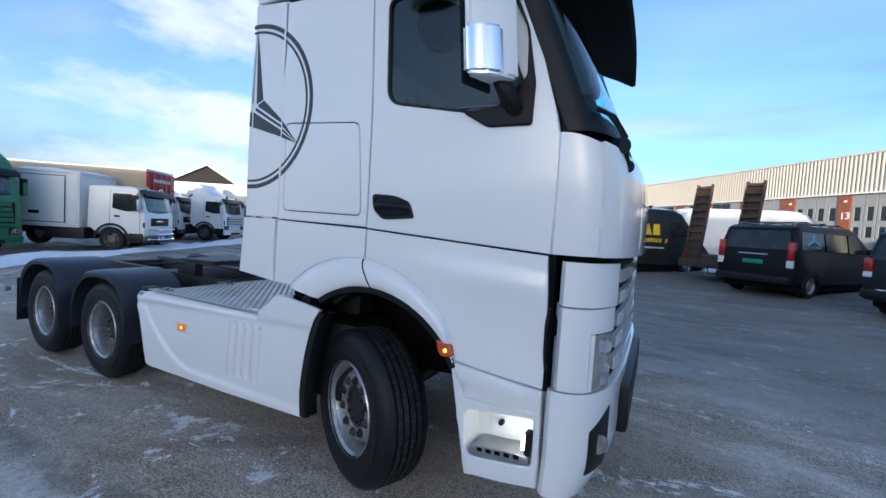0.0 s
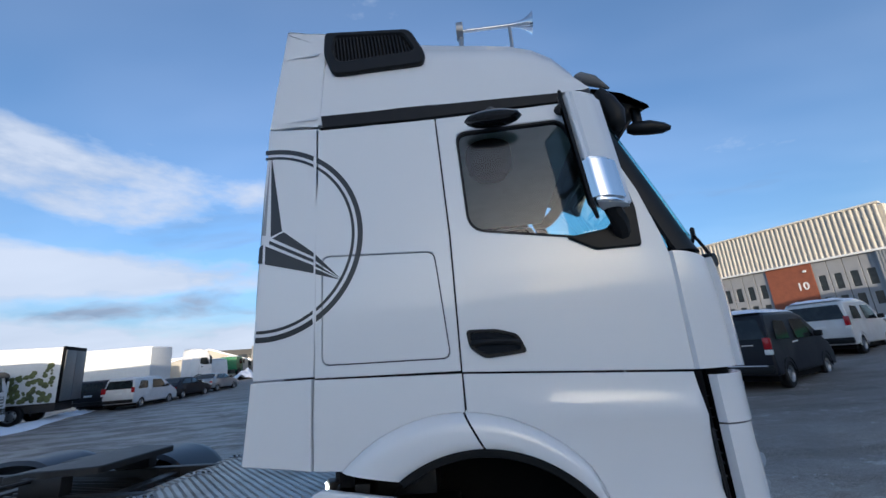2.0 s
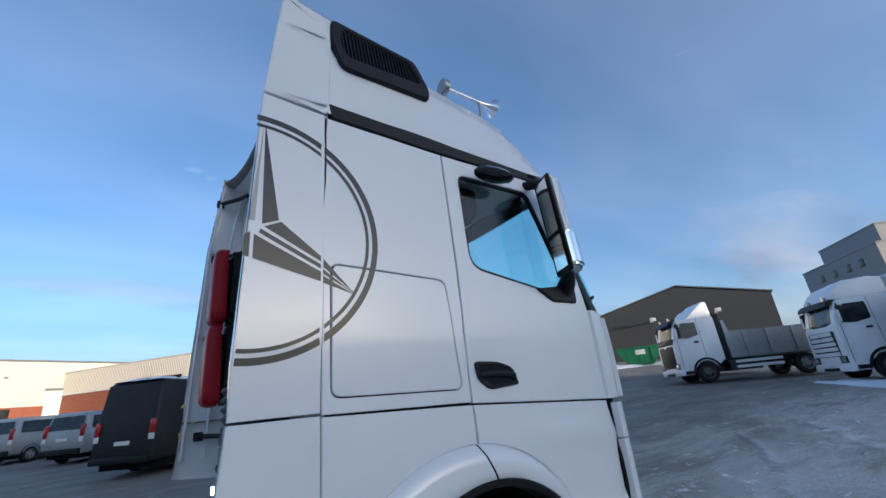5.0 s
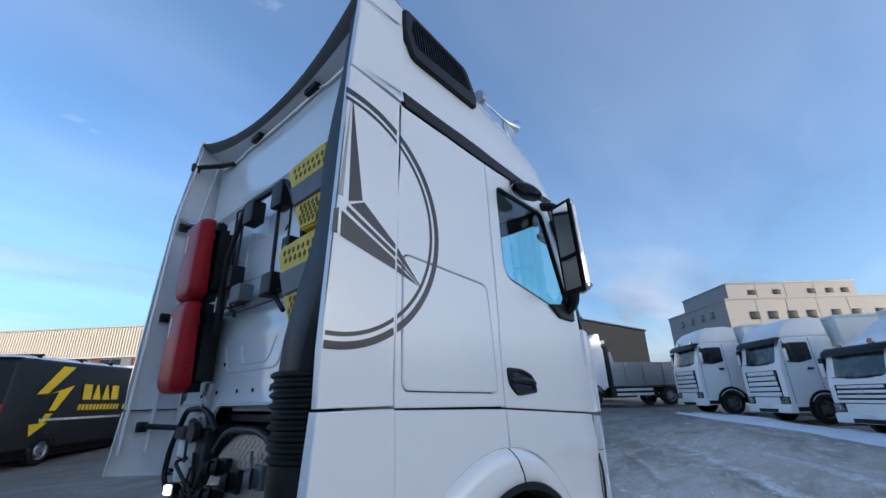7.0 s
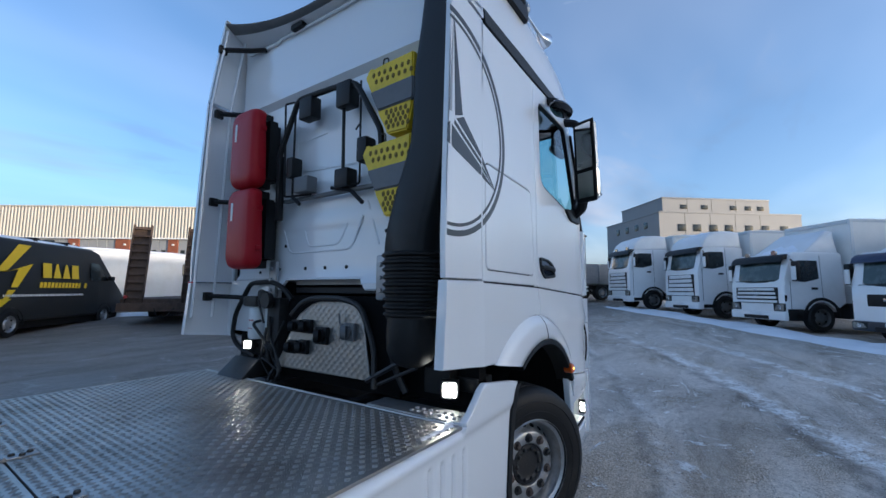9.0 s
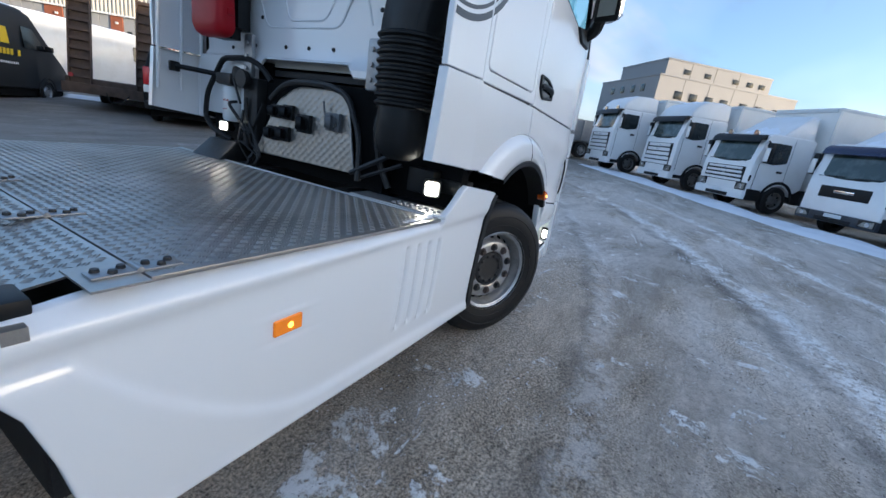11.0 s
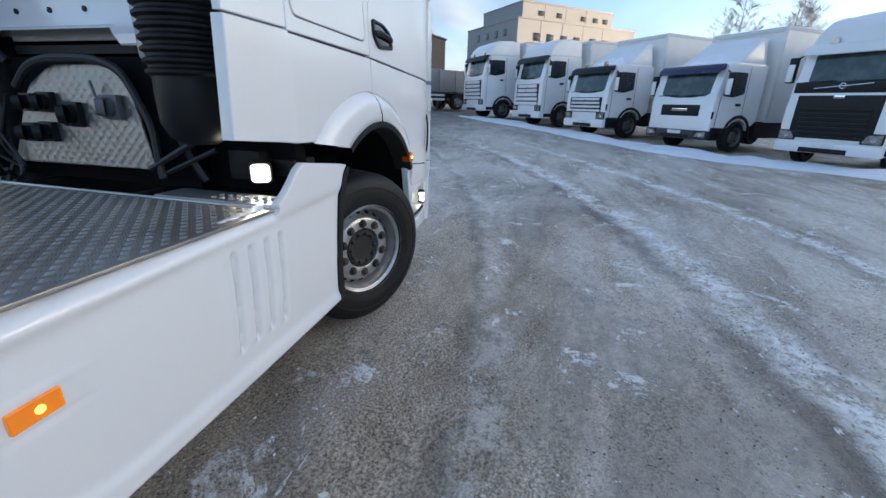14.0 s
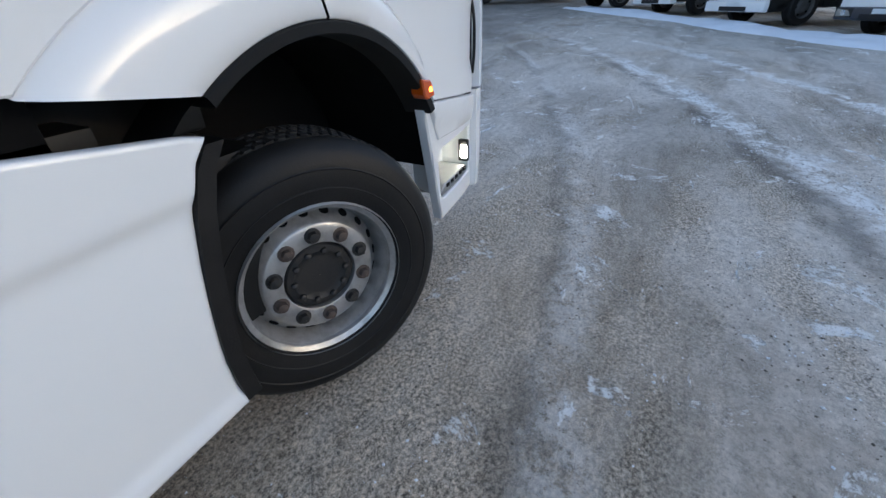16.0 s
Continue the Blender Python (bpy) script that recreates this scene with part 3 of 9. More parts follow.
def snow_bank(name, path, width, height, label, seed=3):
    """A low bank of ploughed snow along a line."""
    r = random.Random(seed)
    b, rows = bm_new(), []
    pts = []
    for a, c in zip(path, path[1:]):
        n = max(2, int(math.dist(a, c) / 0.5))
        pts += [(a[0] + (c[0] - a[0]) * i / n, a[1] + (c[1] - a[1]) * i / n) for i in range(n)]
    pts.append(path[-1])
    for i, p in enumerate(pts):
        q, s = pts[min(i + 1, len(pts) - 1)], pts[max(i - 1, 0)]
        d = Vector((q[0] - s[0], q[1] - s[1])).normalized()
        nx, ny = -d.y, d.x
        w = width * (0.8 + 0.4 * noise.noise((i * 0.13, seed, 0)))
        row = []
        for k in range(9):
            u = k / 8 * 2 - 1
            h = height * max(0, 1 - abs(u) ** 2.2) * (0.75 + 0.9 * noise.noise((p[0] * 0.9, p[1] * 0.9, u * 2 + seed)))
            x, y = p[0] + nx * u * w * 0.5 + r.uniform(-0.05, 0.05), p[1] + ny * u * w * 0.5
            row.append((x, y, yard(x, y) - 0.03 + max(0, h)))
        rows.append(row)
    strip(b, rows)
    return tagged(finish(name, b, SNOW, smooth=80), label, "snow", kind="structure")


snow_bank("snow_bank_east", [(22.4, 2.6), (20.9, 0.9), (17.5, -2.5), (13.3, -5.6), (11.9, -7.3), (11.2, -9.2), (9.8, -12.5)], 3.0, 0.17, "low bank of ploughed white snow", 3)
snow_bank("snow_bank_west", [(-13, -2.6), (-16.8, 2.0), (-19.2, 7.2), (-21.6, 13.2), (-25.5, 21), (-31, 32), (-40, 52)], 2.6, 0.22, "low bank of ploughed white snow", 5)
snow_bank("snow_bank_north", [(0.2, 19.5), (4.5, 17.0), (6.4, 14.4)], 2.0, 0.12, "flat trampled snow strip under a parked trailer", 8)
snow_bank("snow_bank_gable", [(23.6, 26.2), (25.2, 22.9), (30, 25.2), (38, 29.8), (46, 34)], 1.6, 0.25, "thin snow strip along the hall wall", 9)
snow_bank("snow_bank_skip", [(33, 24), (38, 21.4), (42, 18.6), (46, 12)], 3.2, 0.3, "shallow snow field before the dark hall", 10)

snow_bank("snow_bank_heap", [(-29.5, 44.5), (-31.2, 47.5), (-33.0, 51.0), (-35.0, 54.0)], 3.0, 0.95, "heaped dirty snow beside the road", 12)

# ---- white tractor unit ----
CY, HW = 0.04, 1.24
CREST, LIP = (0.05, 0.645, 0.83), (0.155, 0.61, 0.703)   # circles of the arch flare and of its lip
truck = thing("tractor_unit", "white three-axle tractor unit with star decal parked on ice", "truck")


def side(s, out=0.0, lean=0.055):
    """Maps (x, z, depth) on to the flank: s = -1 the right side, +1 the left."""
    def f(x, z, d):
        ins = max(0.0, z - 3.22) * lean + max(0.0, x - 1.0) ** 2 * 0.35 - 0.012 * math.exp(-((z - 1.45) / 0.22) ** 2) * (1 if x > -0.72 else 0)
        return Vector((x, CY + s * (HW + out - ins - d), z))
    return f


def flank(name, outline, mat, holes=(), s=-1, out=0.0, thick=0.03, step=0.12, bevel=0.0045, parent=None, label="", surf=None):
    b = bm_new()
    sheet(b, outline, surf or side(s, out), thick, holes, step, bevel)
    return part(name, b, mat, parent or truck, label)


FLAP = rounded([(-0.640, 2.352), (-0.004, 2.316), (0.045, 1.747), (-0.640, 1.760)], 0.045)
FLAPHOLE = rounded([(-0.646, 2.358), (0.001, 2.322), (0.051, 1.741), (-0.646, 1.754)], 0.048)
WINDOW = rounded([(0.175, 3.035), (0.200, 2.415), (1.085, 2.258), (1.075, 2.36), (0.795, 3.035)], [0.07, 0.10, 0.06, 0.05, 0.06], 6)
GLASSLINE = rounded([(0.190, 3.020), (0.214, 2.430), (1.070, 2.275), (1.062, 2.36), (0.785, 3.020)], [0.06, 0.09, 0.05, 0.04, 0.05], 6)


def arch_at(a_crest, a_lip, w, grow=0.0):
    """A point of the flare round the wheel: w = 0 on its crest, 1 on the lip."""
    r_c = CREST[2] - 0.055 * max(0.0, (42 - a_crest) / 16)
    out_ = []
    for (cx, cz, r_), a_ in (((CREST[0], CREST[1], r_c), a_crest), (LIP, a_lip)):
        out_.append((cx + (r_ + grow) * math.cos(radians(a_)), cz + (r_ + grow) * math.sin(radians(a_))))
    (x0, z0), (x1, z1) = out_
    return x0 + (x1 - x0) * w, z0 + (z1 - z0) * w


for s in (-1, 1):
    # fin behind the cab, in three pieces
    flank("roof_fin", [(-0.905, 3.985), (-0.625, 3.915), (-0.655, 3.205), (-0.985, 3.222)], PAINT, s=s, thick=0.035)
    flank("side_deflector", [(-0.987, 3.213), (-0.662, 3.180), (-0.690, 1.702), (-1.033, 1.702), (-1.037, 1.9)], PAINT, s=s, thick=0.03)
    flank("lower_deflector", [(-1.036, 1.692), (-0.695, 1.692), (-0.692, 1.25), (-1.066, 1.288)], PAINT, s=s, out=0.012, thick=0.05)
    # sleeper side with its locker flap
    flank("sleeper_side", [(-0.682, 3.170), (0.060, 3.142), (0.090, 2.40), (0.094, 1.678), (-0.684, 1.694)], PAINT, [FLAPHOLE], s=s)
    flank("locker_flap", FLAP, PAINT, s=s, out=0.001, thick=0.02)
    # door with window
    door = flank("door", [(0.068, 3.142), (0.86, 3.135), (1.00, 2.86), (1.13, 2.55), (1.205, 2.30), (1.232, 2.17), (1.226, 1.604), (0.102, 1.672), (0.099, 2.40)], PAINT, [WINDOW], s=s)
    b = bm_new()
    sheet(b, rounded([(0.165, 3.045), (0.190, 2.405), (1.095, 2.247), (1.083, 2.36), (0.805, 3.045)], [0.07, 0.10, 0.06, 0.05, 0.06], 6), side(s, -0.006), 0.03, [GLASSLINE], 0.10, 0.004, False)
    part("window_seal", b, BLACK, door)
    b = bm_new()
    sheet(b, rounded([(0.185, 3.025), (0.209, 2.425), (1.075, 2.27), (1.067, 2.36), (0.790, 3.025)], [0.06, 0.09, 0.05, 0.04, 0.05], 6), side(s, -0.022), 0.004, (), 0.3, 0.0, False)
    pane = part("window_pane", b, GLASS, door, "tinted side window glass")
    pane.visible_shadow = False
    # door handle: black dish with a grip bar
    if s < 0:
        b = bm_new()
        shape = rounded([(0.135, 1.880), (0.30, 1.872), (0.405, 1.838), (0.440, 1.745), (0.225, 1.728), (0.150, 1.785)], [0.03, 0.03, 0.03, 0.02, 0.03, 0.03])
        cut = rounded([(0.155, 1.862), (0.29, 1.855), (0.388, 1.826), (0.415, 1.762), (0.235, 1.748), (0.170, 1.793)], 0.025)
        sheet(b, shape, side(s, 0.014), 0.02, [cut], 0.08, 0.004, False)
        grip = part("door_handle", b, BLACK, door, "black pull handle in a dished recess")
        b = bm_new()
        sheet(b, cut, side(s, 0.004), 0.01, (), 0.2, 0.0, False)
        part("handle_dish", b, GLOSSBLACK, door)
        b = bm_new()
        tube(b, bend([side(s, 0.008)(0.165, 1.806, 0), side(s, 0.022)(0.22, 1.812, 0), side(s, 0.022)(0.36, 1.806, 0), side(s, 0.008)(0.41, 1.795, 0)]), [0.017] * 14, 8)
        part("grip_bar", b, BLACK, door)
    # wing panels round the arch
    crest = [arch_at(a, a, 0, 0.006) for a in [86.8 + 47.7 * i / 14 for i in range(15)]]
    flank("rear_wing", [(-0.686, 1.686), (0.097, 1.664)] + crest + [(-0.686, 1.247)], PAINT, s=s, step=0.08)

    def lower_surf(x, z, d, s=s):
        ridge = 0.018 * math.exp(-((z - (1.455 - 0.07 * (x - 0.6))) / 0.055) ** 2) * min(1, max(0, (x - 0.25) / 0.4))
        tuck = 0.016 * max(0, min(1, (1.12 - 0.10 * (x - 0.9) - z) / 0.03)) * min(1, max(0, (x - 0.66) / 0.25))
        return side(s, ridge + tuck * 0.7)(x, z, d)
    flank("door_skirt", [(0.104, 1.662), (1.215, 1.594), (1.232, 1.40), (1.236, 0.930), (0.748, 0.978)] + [arch_at(a, a, 0, 0.006) for a in [26.5 + 59.5 * i / 18 for i in range(19)]], PAINT, s=s, step=0.05, surf=lower_surf)
    for nm, c0, c1, l0, l1 in (("wheel_arch_rear", 87.4, 134.8, 88.4, 124.5), ("wheel_arch_front", 26.0, 86.6, 31.0, 87.4)):
        b, rows = bm_new(), []
        for i in range(23):
            t = i / 22
            ac, al = c0 + (c1 - c0) * t, l0 + (l1 - l0) * t
            row = []
            for w, g, o in ((0, 0.016, -0.022), (0, 0.002, -0.004), (0.10, 0, 0.016), (0.32, 0, 0.034), (0.75, 0, 0.038), (0.97, 0, 0.032), (1.0, 0, 0.024), (1.0, 0, -0.05)):
                x, z = arch_at(ac, al, w, g)
                row.append(side(s, o)(x, z, 0))
            rows.append(row)
        strip(b, rows)
        part(nm, b, PAINT, truck, smooth=50)
    b, rows = bm_new(), []
    for i in range(33):
        a = radians(29 + 95.5 * i / 32)
        rows.append([side(s, o)(LIP[0] + r_ * math.cos(a), LIP[1] + r_ * math.sin(a), 0) for r_, o in ((LIP[2] + 0.004, 0.020), (LIP[2] - 0.006, 0.034), (LIP[2] - 0.034, 0.030), (LIP[2] - 0.038, 0.016), (LIP[2] - 0.038, -0.10))])
    strip(b, rows)
    part("arch_lip", b, BLACK, truck, "black rubber wheel arch lip")
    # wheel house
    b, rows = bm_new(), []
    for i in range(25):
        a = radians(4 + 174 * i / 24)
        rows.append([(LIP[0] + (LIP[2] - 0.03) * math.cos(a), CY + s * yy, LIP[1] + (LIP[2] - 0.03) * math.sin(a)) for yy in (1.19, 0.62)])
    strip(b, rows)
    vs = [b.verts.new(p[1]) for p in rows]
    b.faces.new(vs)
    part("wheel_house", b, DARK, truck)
    # backing behind the joints
    b = bm_new()
    sheet(b, [(-0.66, 3.14), (0.80, 3.12), (1.17, 2.30), (1.20, 1.62), (-0.66, 1.66)], side(s, -0.034), 0.006, [rounded([(0.150, 3.055), (0.175, 2.395), (1.105, 2.235), (1.095, 2.36), (0.815, 3.055)], 0.05)], 0.3, 0.0, False)
    sheet(b, [(-0.67, 1.66), (1.19, 1.60), (1.21, 0.95), (0.76, 0.99)] + [arch_at(a, a, 0.4) for a in range(34, 133, 7)] + [(-0.67, 1.27)], side(s, -0.034), 0.006, (), 0.3, 0.0, False)
    part("panel_backing", b, DARK, truck)
    # rain gutter strip
    b = bm_new()
    sheet(b, [(-0.652, 3.270), (-0.640, 3.178), (0.10, 3.150), (0.83, 3.140), (0.83, 3.205)], side(s, 0.004), 0.05, (), 0.15, 0.006, False)
    part("gutter_strip", b, BLACK, truck, "black gutter strip over the door")

# roof shell: right and left shoulders and top, from the gutter to the spoiler edge
ROOF = [(-0.66, 3.912), (-0.30, 3.880), (0.0, 3.835), (0.25, 3.785), (0.42, 3.755), (0.56, 3.72), (0.68, 3.665), (0.78, 3.585), (0.87, 3.46), (0.95, 3.21)]
b, rows = bm_new(), []
for x, zt in ROOF:
    front = max(0.0, (x - 0.45) / 0.5)
    row = []
    for k in range(29):
        u = -1 + 2 * k / 28
        a = abs(u)
        if a > 0.8:
            t = (1 - a) / 0.2
            yy = HW - 0.002 - (zt - 0.03 - 3.205) * 0.055 * t - 0.05 * (t ** 6) * 0.4
            zz = 3.205 + max(0.01, (zt - 0.10 - 3.205)) * t
        else:
            t = (0.8 - a) / 0.8
            yy = (HW - 0.05) * (a / 0.8)
            yy = min(yy, HW - 0.045)
            zz = zt - 0.10 + (0.10 + 0.10 * front) * (1 - (a / 0.8) ** 6) + (0.02 if x < 0 else 0.0) * (1 - a)
        row.append((x + 0.10 * front * (1 - a ** 3), CY + yy * (1 if u > 0 else -1), zz))
    rows.append(row)
strip(b, rows)
roof = part("roof", b, PAINT, truck, smooth=60)
# spoiler blade at the rear edge of the roof, hollow between the fins
b, rows = bm_new(), []
for k in range(33):
    u = -1 + 2 * k / 32
    a = abs(u)
    y = CY + u * (HW - 0.035)
    dip = 0.20 * (1 - a ** 2.2)
    xr = -0.90 + 0.09 * (1 - a ** 2)
    rows.append([(-0.60, y, 3.91 - 0.02 * (1 - a)), (-0.75, y, 3.94 - dip * 0.55), (xr + 0.02, y, 3.978 - dip), (xr, y, 3.972 - dip), (xr + 0.01, y, 3.955 - dip), (xr * 0.5 - 0.36, y, 3.908 - dip * 0.83), (-0.72, y, 3.86 - dip * 0.65), (-0.62, y, 3.80 - dip * 0.4)])
vs = strip(b, rows)
b.faces.ensure_lookup_table()
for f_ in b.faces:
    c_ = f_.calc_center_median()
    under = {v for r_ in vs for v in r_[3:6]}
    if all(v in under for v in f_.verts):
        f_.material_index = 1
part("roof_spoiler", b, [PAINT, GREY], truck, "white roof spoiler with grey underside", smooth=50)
# creases pressed into the fin
for z0 in (3.735, 3.235):
    b = bm_new()
    f = side(-1, 0.003)
    tips = [f(-0.93, z0 + 0.01, 0), f(-0.67, z0 - 0.045, 0), f(-0.67, z0 + 0.002, 0)]
    quad(b, tips)
    quad(b, [f(-0.93, z0 + 0.01, 0), f(-0.67, z0 + 0.002, -0.012), f(-0.67, z0 + 0.03, 0)])
    part("fin_crease", b, PAINT, truck, smooth=0)

# side air grille in the roof shoulder
b = bm_new()
GR = rounded([(-0.635, 3.92), (-0.06, 3.845), (0.035, 3.63), (0.015, 3.545), (-0.575, 3.555), (-0.64, 3.74)], [0.04, 0.05, 0.05, 0.03, 0.05, 0.05])
GRIN = rounded([(-0.560, 3.865), (-0.105, 3.805), (-0.035, 3.665), (-0.535, 3.660), (-0.575, 3.75)], 0.03)
sheet(b, GR, side(-1, 0.022), 0.09, [GRIN], 0.1, 0.012, False)
grille = part("roof_grille", b, BLACK, truck, "black ribbed roof air intake")
b = bm_new()
sheet(b, GRIN, side(-1, 0.005), 0.01, (), 0.4, 0.0, False)
part("grille_back", b, DARK, grille)
for i in range(22):
    b = bm_new()
    x = -0.555 + i * 0.0235
    f = side(-1, 0.012)
    z0, z1 = 3.655, 3.86 - 0.13 * max(0, (x + 0.56)) * 0.9
    if x > -0.11:
        z1 = 3.80 - (x + 0.11) * 1.9
    p0, p1 = f(x, z0, 0), f(x - 0.02, z1, 0)
    tube(b, [p0, p1], 0.0065, 4)
    part("slat", b, BLACK, grille)

# decal: ring and three-pointed star
def foil(name, outline, mat, lab=""):
    b_ = bm_new()
    sheet(b_, outline, side(-1, 0.0022), 0.0012, (), 0.06, 0.0, False)
    return part(name, b_, mat, truck, lab)


RC = (-0.985, 2.487)
clip_back = -1.03
for r0, r1 in ((0.585, 0.555), (0.537, 0.520)):
    out, inn = [], []
    for i in range(281):
        a = radians(-94 + 186 * i / 280)
        for lst, r_ in ((out, r0), (inn, r1)):
            lst.append((RC[0] + r_ * math.cos(a), RC[1] + r_ * math.sin(a)))
    for x0, x1 in ((-1.03, -0.692), (-0.680, 0.5)):
        o = [p for p in out if x0 <= p[0] <= x1]
        n_ = [p for p in inn if x0 <= p[0] <= x1]
        up_o, up_n = [p for p in o if p[1] > RC[1]], [p for p in n_ if p[1] > RC[1]]
        lo_o, lo_n = [p for p in o if p[1] <= RC[1]], [p for p in n_ if p[1] <= RC[1]]
        if x0 < -0.9:
            foil("ring_decal", up_o + up_n[::-1], DECAL)
            foil("ring_decal", lo_o + lo_n[::-1], DECAL)
        else:
            foil("ring_decal", o + n_[::-1], DECAL)
foil("star_decal", [(-0.966, 3.035), (-0.885, 2.535), (-0.955, 2.508)], DECAL)
foil("star_decal", [(-0.972, 3.030), (-0.985, 2.52), (-1.008, 2.52)], DECALSILVER)
foil("star_decal", [(-0.875, 2.530), (-0.692, 2.385), (-0.692, 2.36), (-0.945, 2.497)], DECAL)
foil("star_decal", [(-0.680, 2.373), (-0.530, 2.215), (-0.680, 2.335)], DECAL)
foil("star_decal", [(-0.692, 2.345), (-0.692, 2.325), (-0.965, 2.465), (-0.960, 2.485)], DECAL)
foil("star_decal", [(-0.680, 2.322), (-0.530, 2.212), (-0.680, 2.302)], DECAL)
foil("star_decal", [(-0.985, 2.455), (-0.692, 2.310), (-0.692, 2.265), (-0.985, 2.345)], DECAL)
foil("star_decal", [(-0.680, 2.290), (-0.535, 2.212), (-0.680, 2.258)], DECAL)
foil("star_decal", [(-1.022, 2.45), (-1.000, 2.465), (-1.000, 2.35), (-1.026, 2.355)], DECAL)

# front: plan curve of the nose
def nose(th, z, out=0.0):
    """th: 0 at the right flank, 90 the middle, 180 the left flank."""
    a = radians(th)
    if z < 2.22:
        xc, x0 = 1.57 - 0.05 * max(0, (z - 1.9) / 0.3) ** 2 - 0.06 * max(0, (0.62 - z) / 0.2) ** 2, 1.225
    else:
        t = (z - 2.22) / 0.95
        xc, x0 = 1.50 - 0.36 * t - 0.05 * t * t, 1.215 - 0.36 * t - 0.02 * t * t
    c, sn = math.cos(a), math.sin(a)
    n_ = 2 / 3.7
    y = -(abs(c) ** n_) * (HW - 0.02 * max(0, z - 2.2)) * (1 if c > 0 else -1)
    x = x0 + (xc - x0) * (sn ** n_)
    d = Vector((sn * 0.9 + 0.1, -c * 1.0, 0)).normalized() * out
    return Vector((x + d.x, CY + y + d.y, z))


def nose_piece(name, th0, th1, z0, z1, mat, out=0.0, thick=0.03, label="", parent=None, nt=18, nz=8, zbend=None):
    b_, rows = bm_new(), []
    for j in range(nz + 1):
        z = z0 + (z1 - z0) * j / nz
        rows.append([nose(th0 + (th1 - th0) * i / nt, z + (zbend(th0 + (th1 - th0) * i / nt) * (j / nz) if zbend else 0), out) for i in range(nt + 1)])
    vs = strip(b_, rows)
    ring = vs[0] + [r_[-1] for r_ in vs[1:]] + vs[-1][-2::-1] + [r_[0] for r_ in vs[-2:0:-1]]
    mid = b_.verts[:]
    cen = Vector((0.4, CY, (z0 + z1) / 2))
    deep = [b_.verts.new(v.co + (Vector((cen.x, cen.y, v.co.z)) - v.co).normalized() * thick) for v in ring]
    for i in range(len(ring)):
        j = (i + 1) % len(ring)
        b_.faces.new((ring[i], ring[j], deep[j], deep[i]))
    return part(name, b_, mat, parent or truck, label, smooth=45)


nose_piece("screen_sill", 1.5, 178.5, 2.20, 2.30, BLACK, -0.012, 0.02, "black panel under the windscreen", nt=40, nz=2)
nose_piece("screen_header", 1.5, 178.5, 3.085, 3.19, BLACK, -0.012, 0.02, nt=40, nz=2)
for a0, a1 in ((1.5, 21), (159, 178.5)):
    nose_piece("windscreen_pillar", a0, a1, 2.295, 3.09, BLACK, -0.012, 0.03, "black windscreen pillar", nt=10)
ws = nose_piece("windscreen", 19, 161, 2.28, 3.105, SCREEN, 0.002, 0.006, "tinted sloping windscreen glass", nt=30)
ws.visible_shadow = False
nose_piece("corner_panel", 0.2, 24, 1.605, 2.195, PAINT, 0, 0.03, nt=10, zbend=lambda th: -0.002 * th)
nose_piece("front_flap", 25, 155, 1.605, 2.15, PAINT, 0.032, 0.03, nt=30, zbend=lambda th: -0.08 * max(0, 1 - abs(th - 90) / 65))
nose_piece("corner_panel", 156, 179.8, 1.605, 2.195, PAINT, 0, 0.03, nt=10)
nose_piece("nose_backing", 3, 177, 0.50, 2.3, DARK, -0.05, 0.01, nt=30)
# grille bars in the middle of the nose
for z in (1.02, 1.14, 1.26, 1.38, 1.50):
    nose_piece("grille_bar", 60, 120, z - 0.035, z + 0.035, PAINT, -0.02, 0.05, nt=14, nz=3)
for a0, a1 in ((4, 50), (130, 176)):
    corner = nose_piece("front_corner", a0, a1, 1.36, 1.575, PAINT, 0.006, 0.04, nt=14)
    nose_piece("corner_post", a0, a0 + 20 if a0 < 90 else a1, 0.945, 1.352, PAINT, 0.004, 0.04, nt=8) if a0 < 90 else nose_piece("corner_post", 156, 176, 0.945, 1.352, PAINT, 0.004, 0.04, nt=8)
    nose_piece("lamp_cheek", 24.6 if a0 < 90 else 130, 50 if a0 < 90 else 155.4, 1.23, 1.352, PAINT, -0.004, 0.04, nt=10)
    nose_piece("lamp_cheek", 24.6 if a0 < 90 else 130, 28.4 if a0 < 90 else 155.4, 0.945, 1.228, PAINT, 0.002, 0.04, nt=4)
    lamp = nose_piece("headlamp", 28.6 if a0 < 90 else 132, 48 if a0 < 90 else 151.4, 0.95, 1.226, CLEARLENS, 0.0, 0.05, "clear headlamp with round reflectors", nt=10)
    for k, (th, z) in enumerate(((34, 1.17), (41, 1.16), (36, 1.06), (42, 1.05), (38, 0.99))):
        b = bm_new()
        p = nose(th if a0 < 90 else 180 - th, z, 0.004)
        q = nose(th if a0 < 90 else 180 - th, z, -0.05)
        cyl(b, p, q, 0.032 if k < 2 else 0.024, 0.012, 14)
        part("reflector", b, CHROME, lamp)
# bumper with side returns
nose_piece("bumper", 2, 178, 0.40, 0.935, PAINT, 0.0, 0.05, "white moulded bumper", nt=50, nz=10)
for th0, th1 in ((30, 52), (128, 150)):
    nose_piece("fog_recess", th0, th1, 0.52, 0.74, BLACK, 0.006, 0.02, nt=8, zbend=lambda th: 0.004 * (th - 30) if th < 90 else 0.004 * (150 - th))
    b = bm_new()
    t_ = (th0 + th1) / 2
    cyl(b, nose(t_, 0.66, 0.014), nose(t_, 0.66, -0.02), 0.05, 0.05, 18)
    part("fog_lamp", b, CLEARLENS, truck)
b = bm_new()
bx(b, 1.53, 1.615, -0.66, 0.74, 0.58, 0.86, 0.03)
part("bumper_insert", b, BLACK, truck)

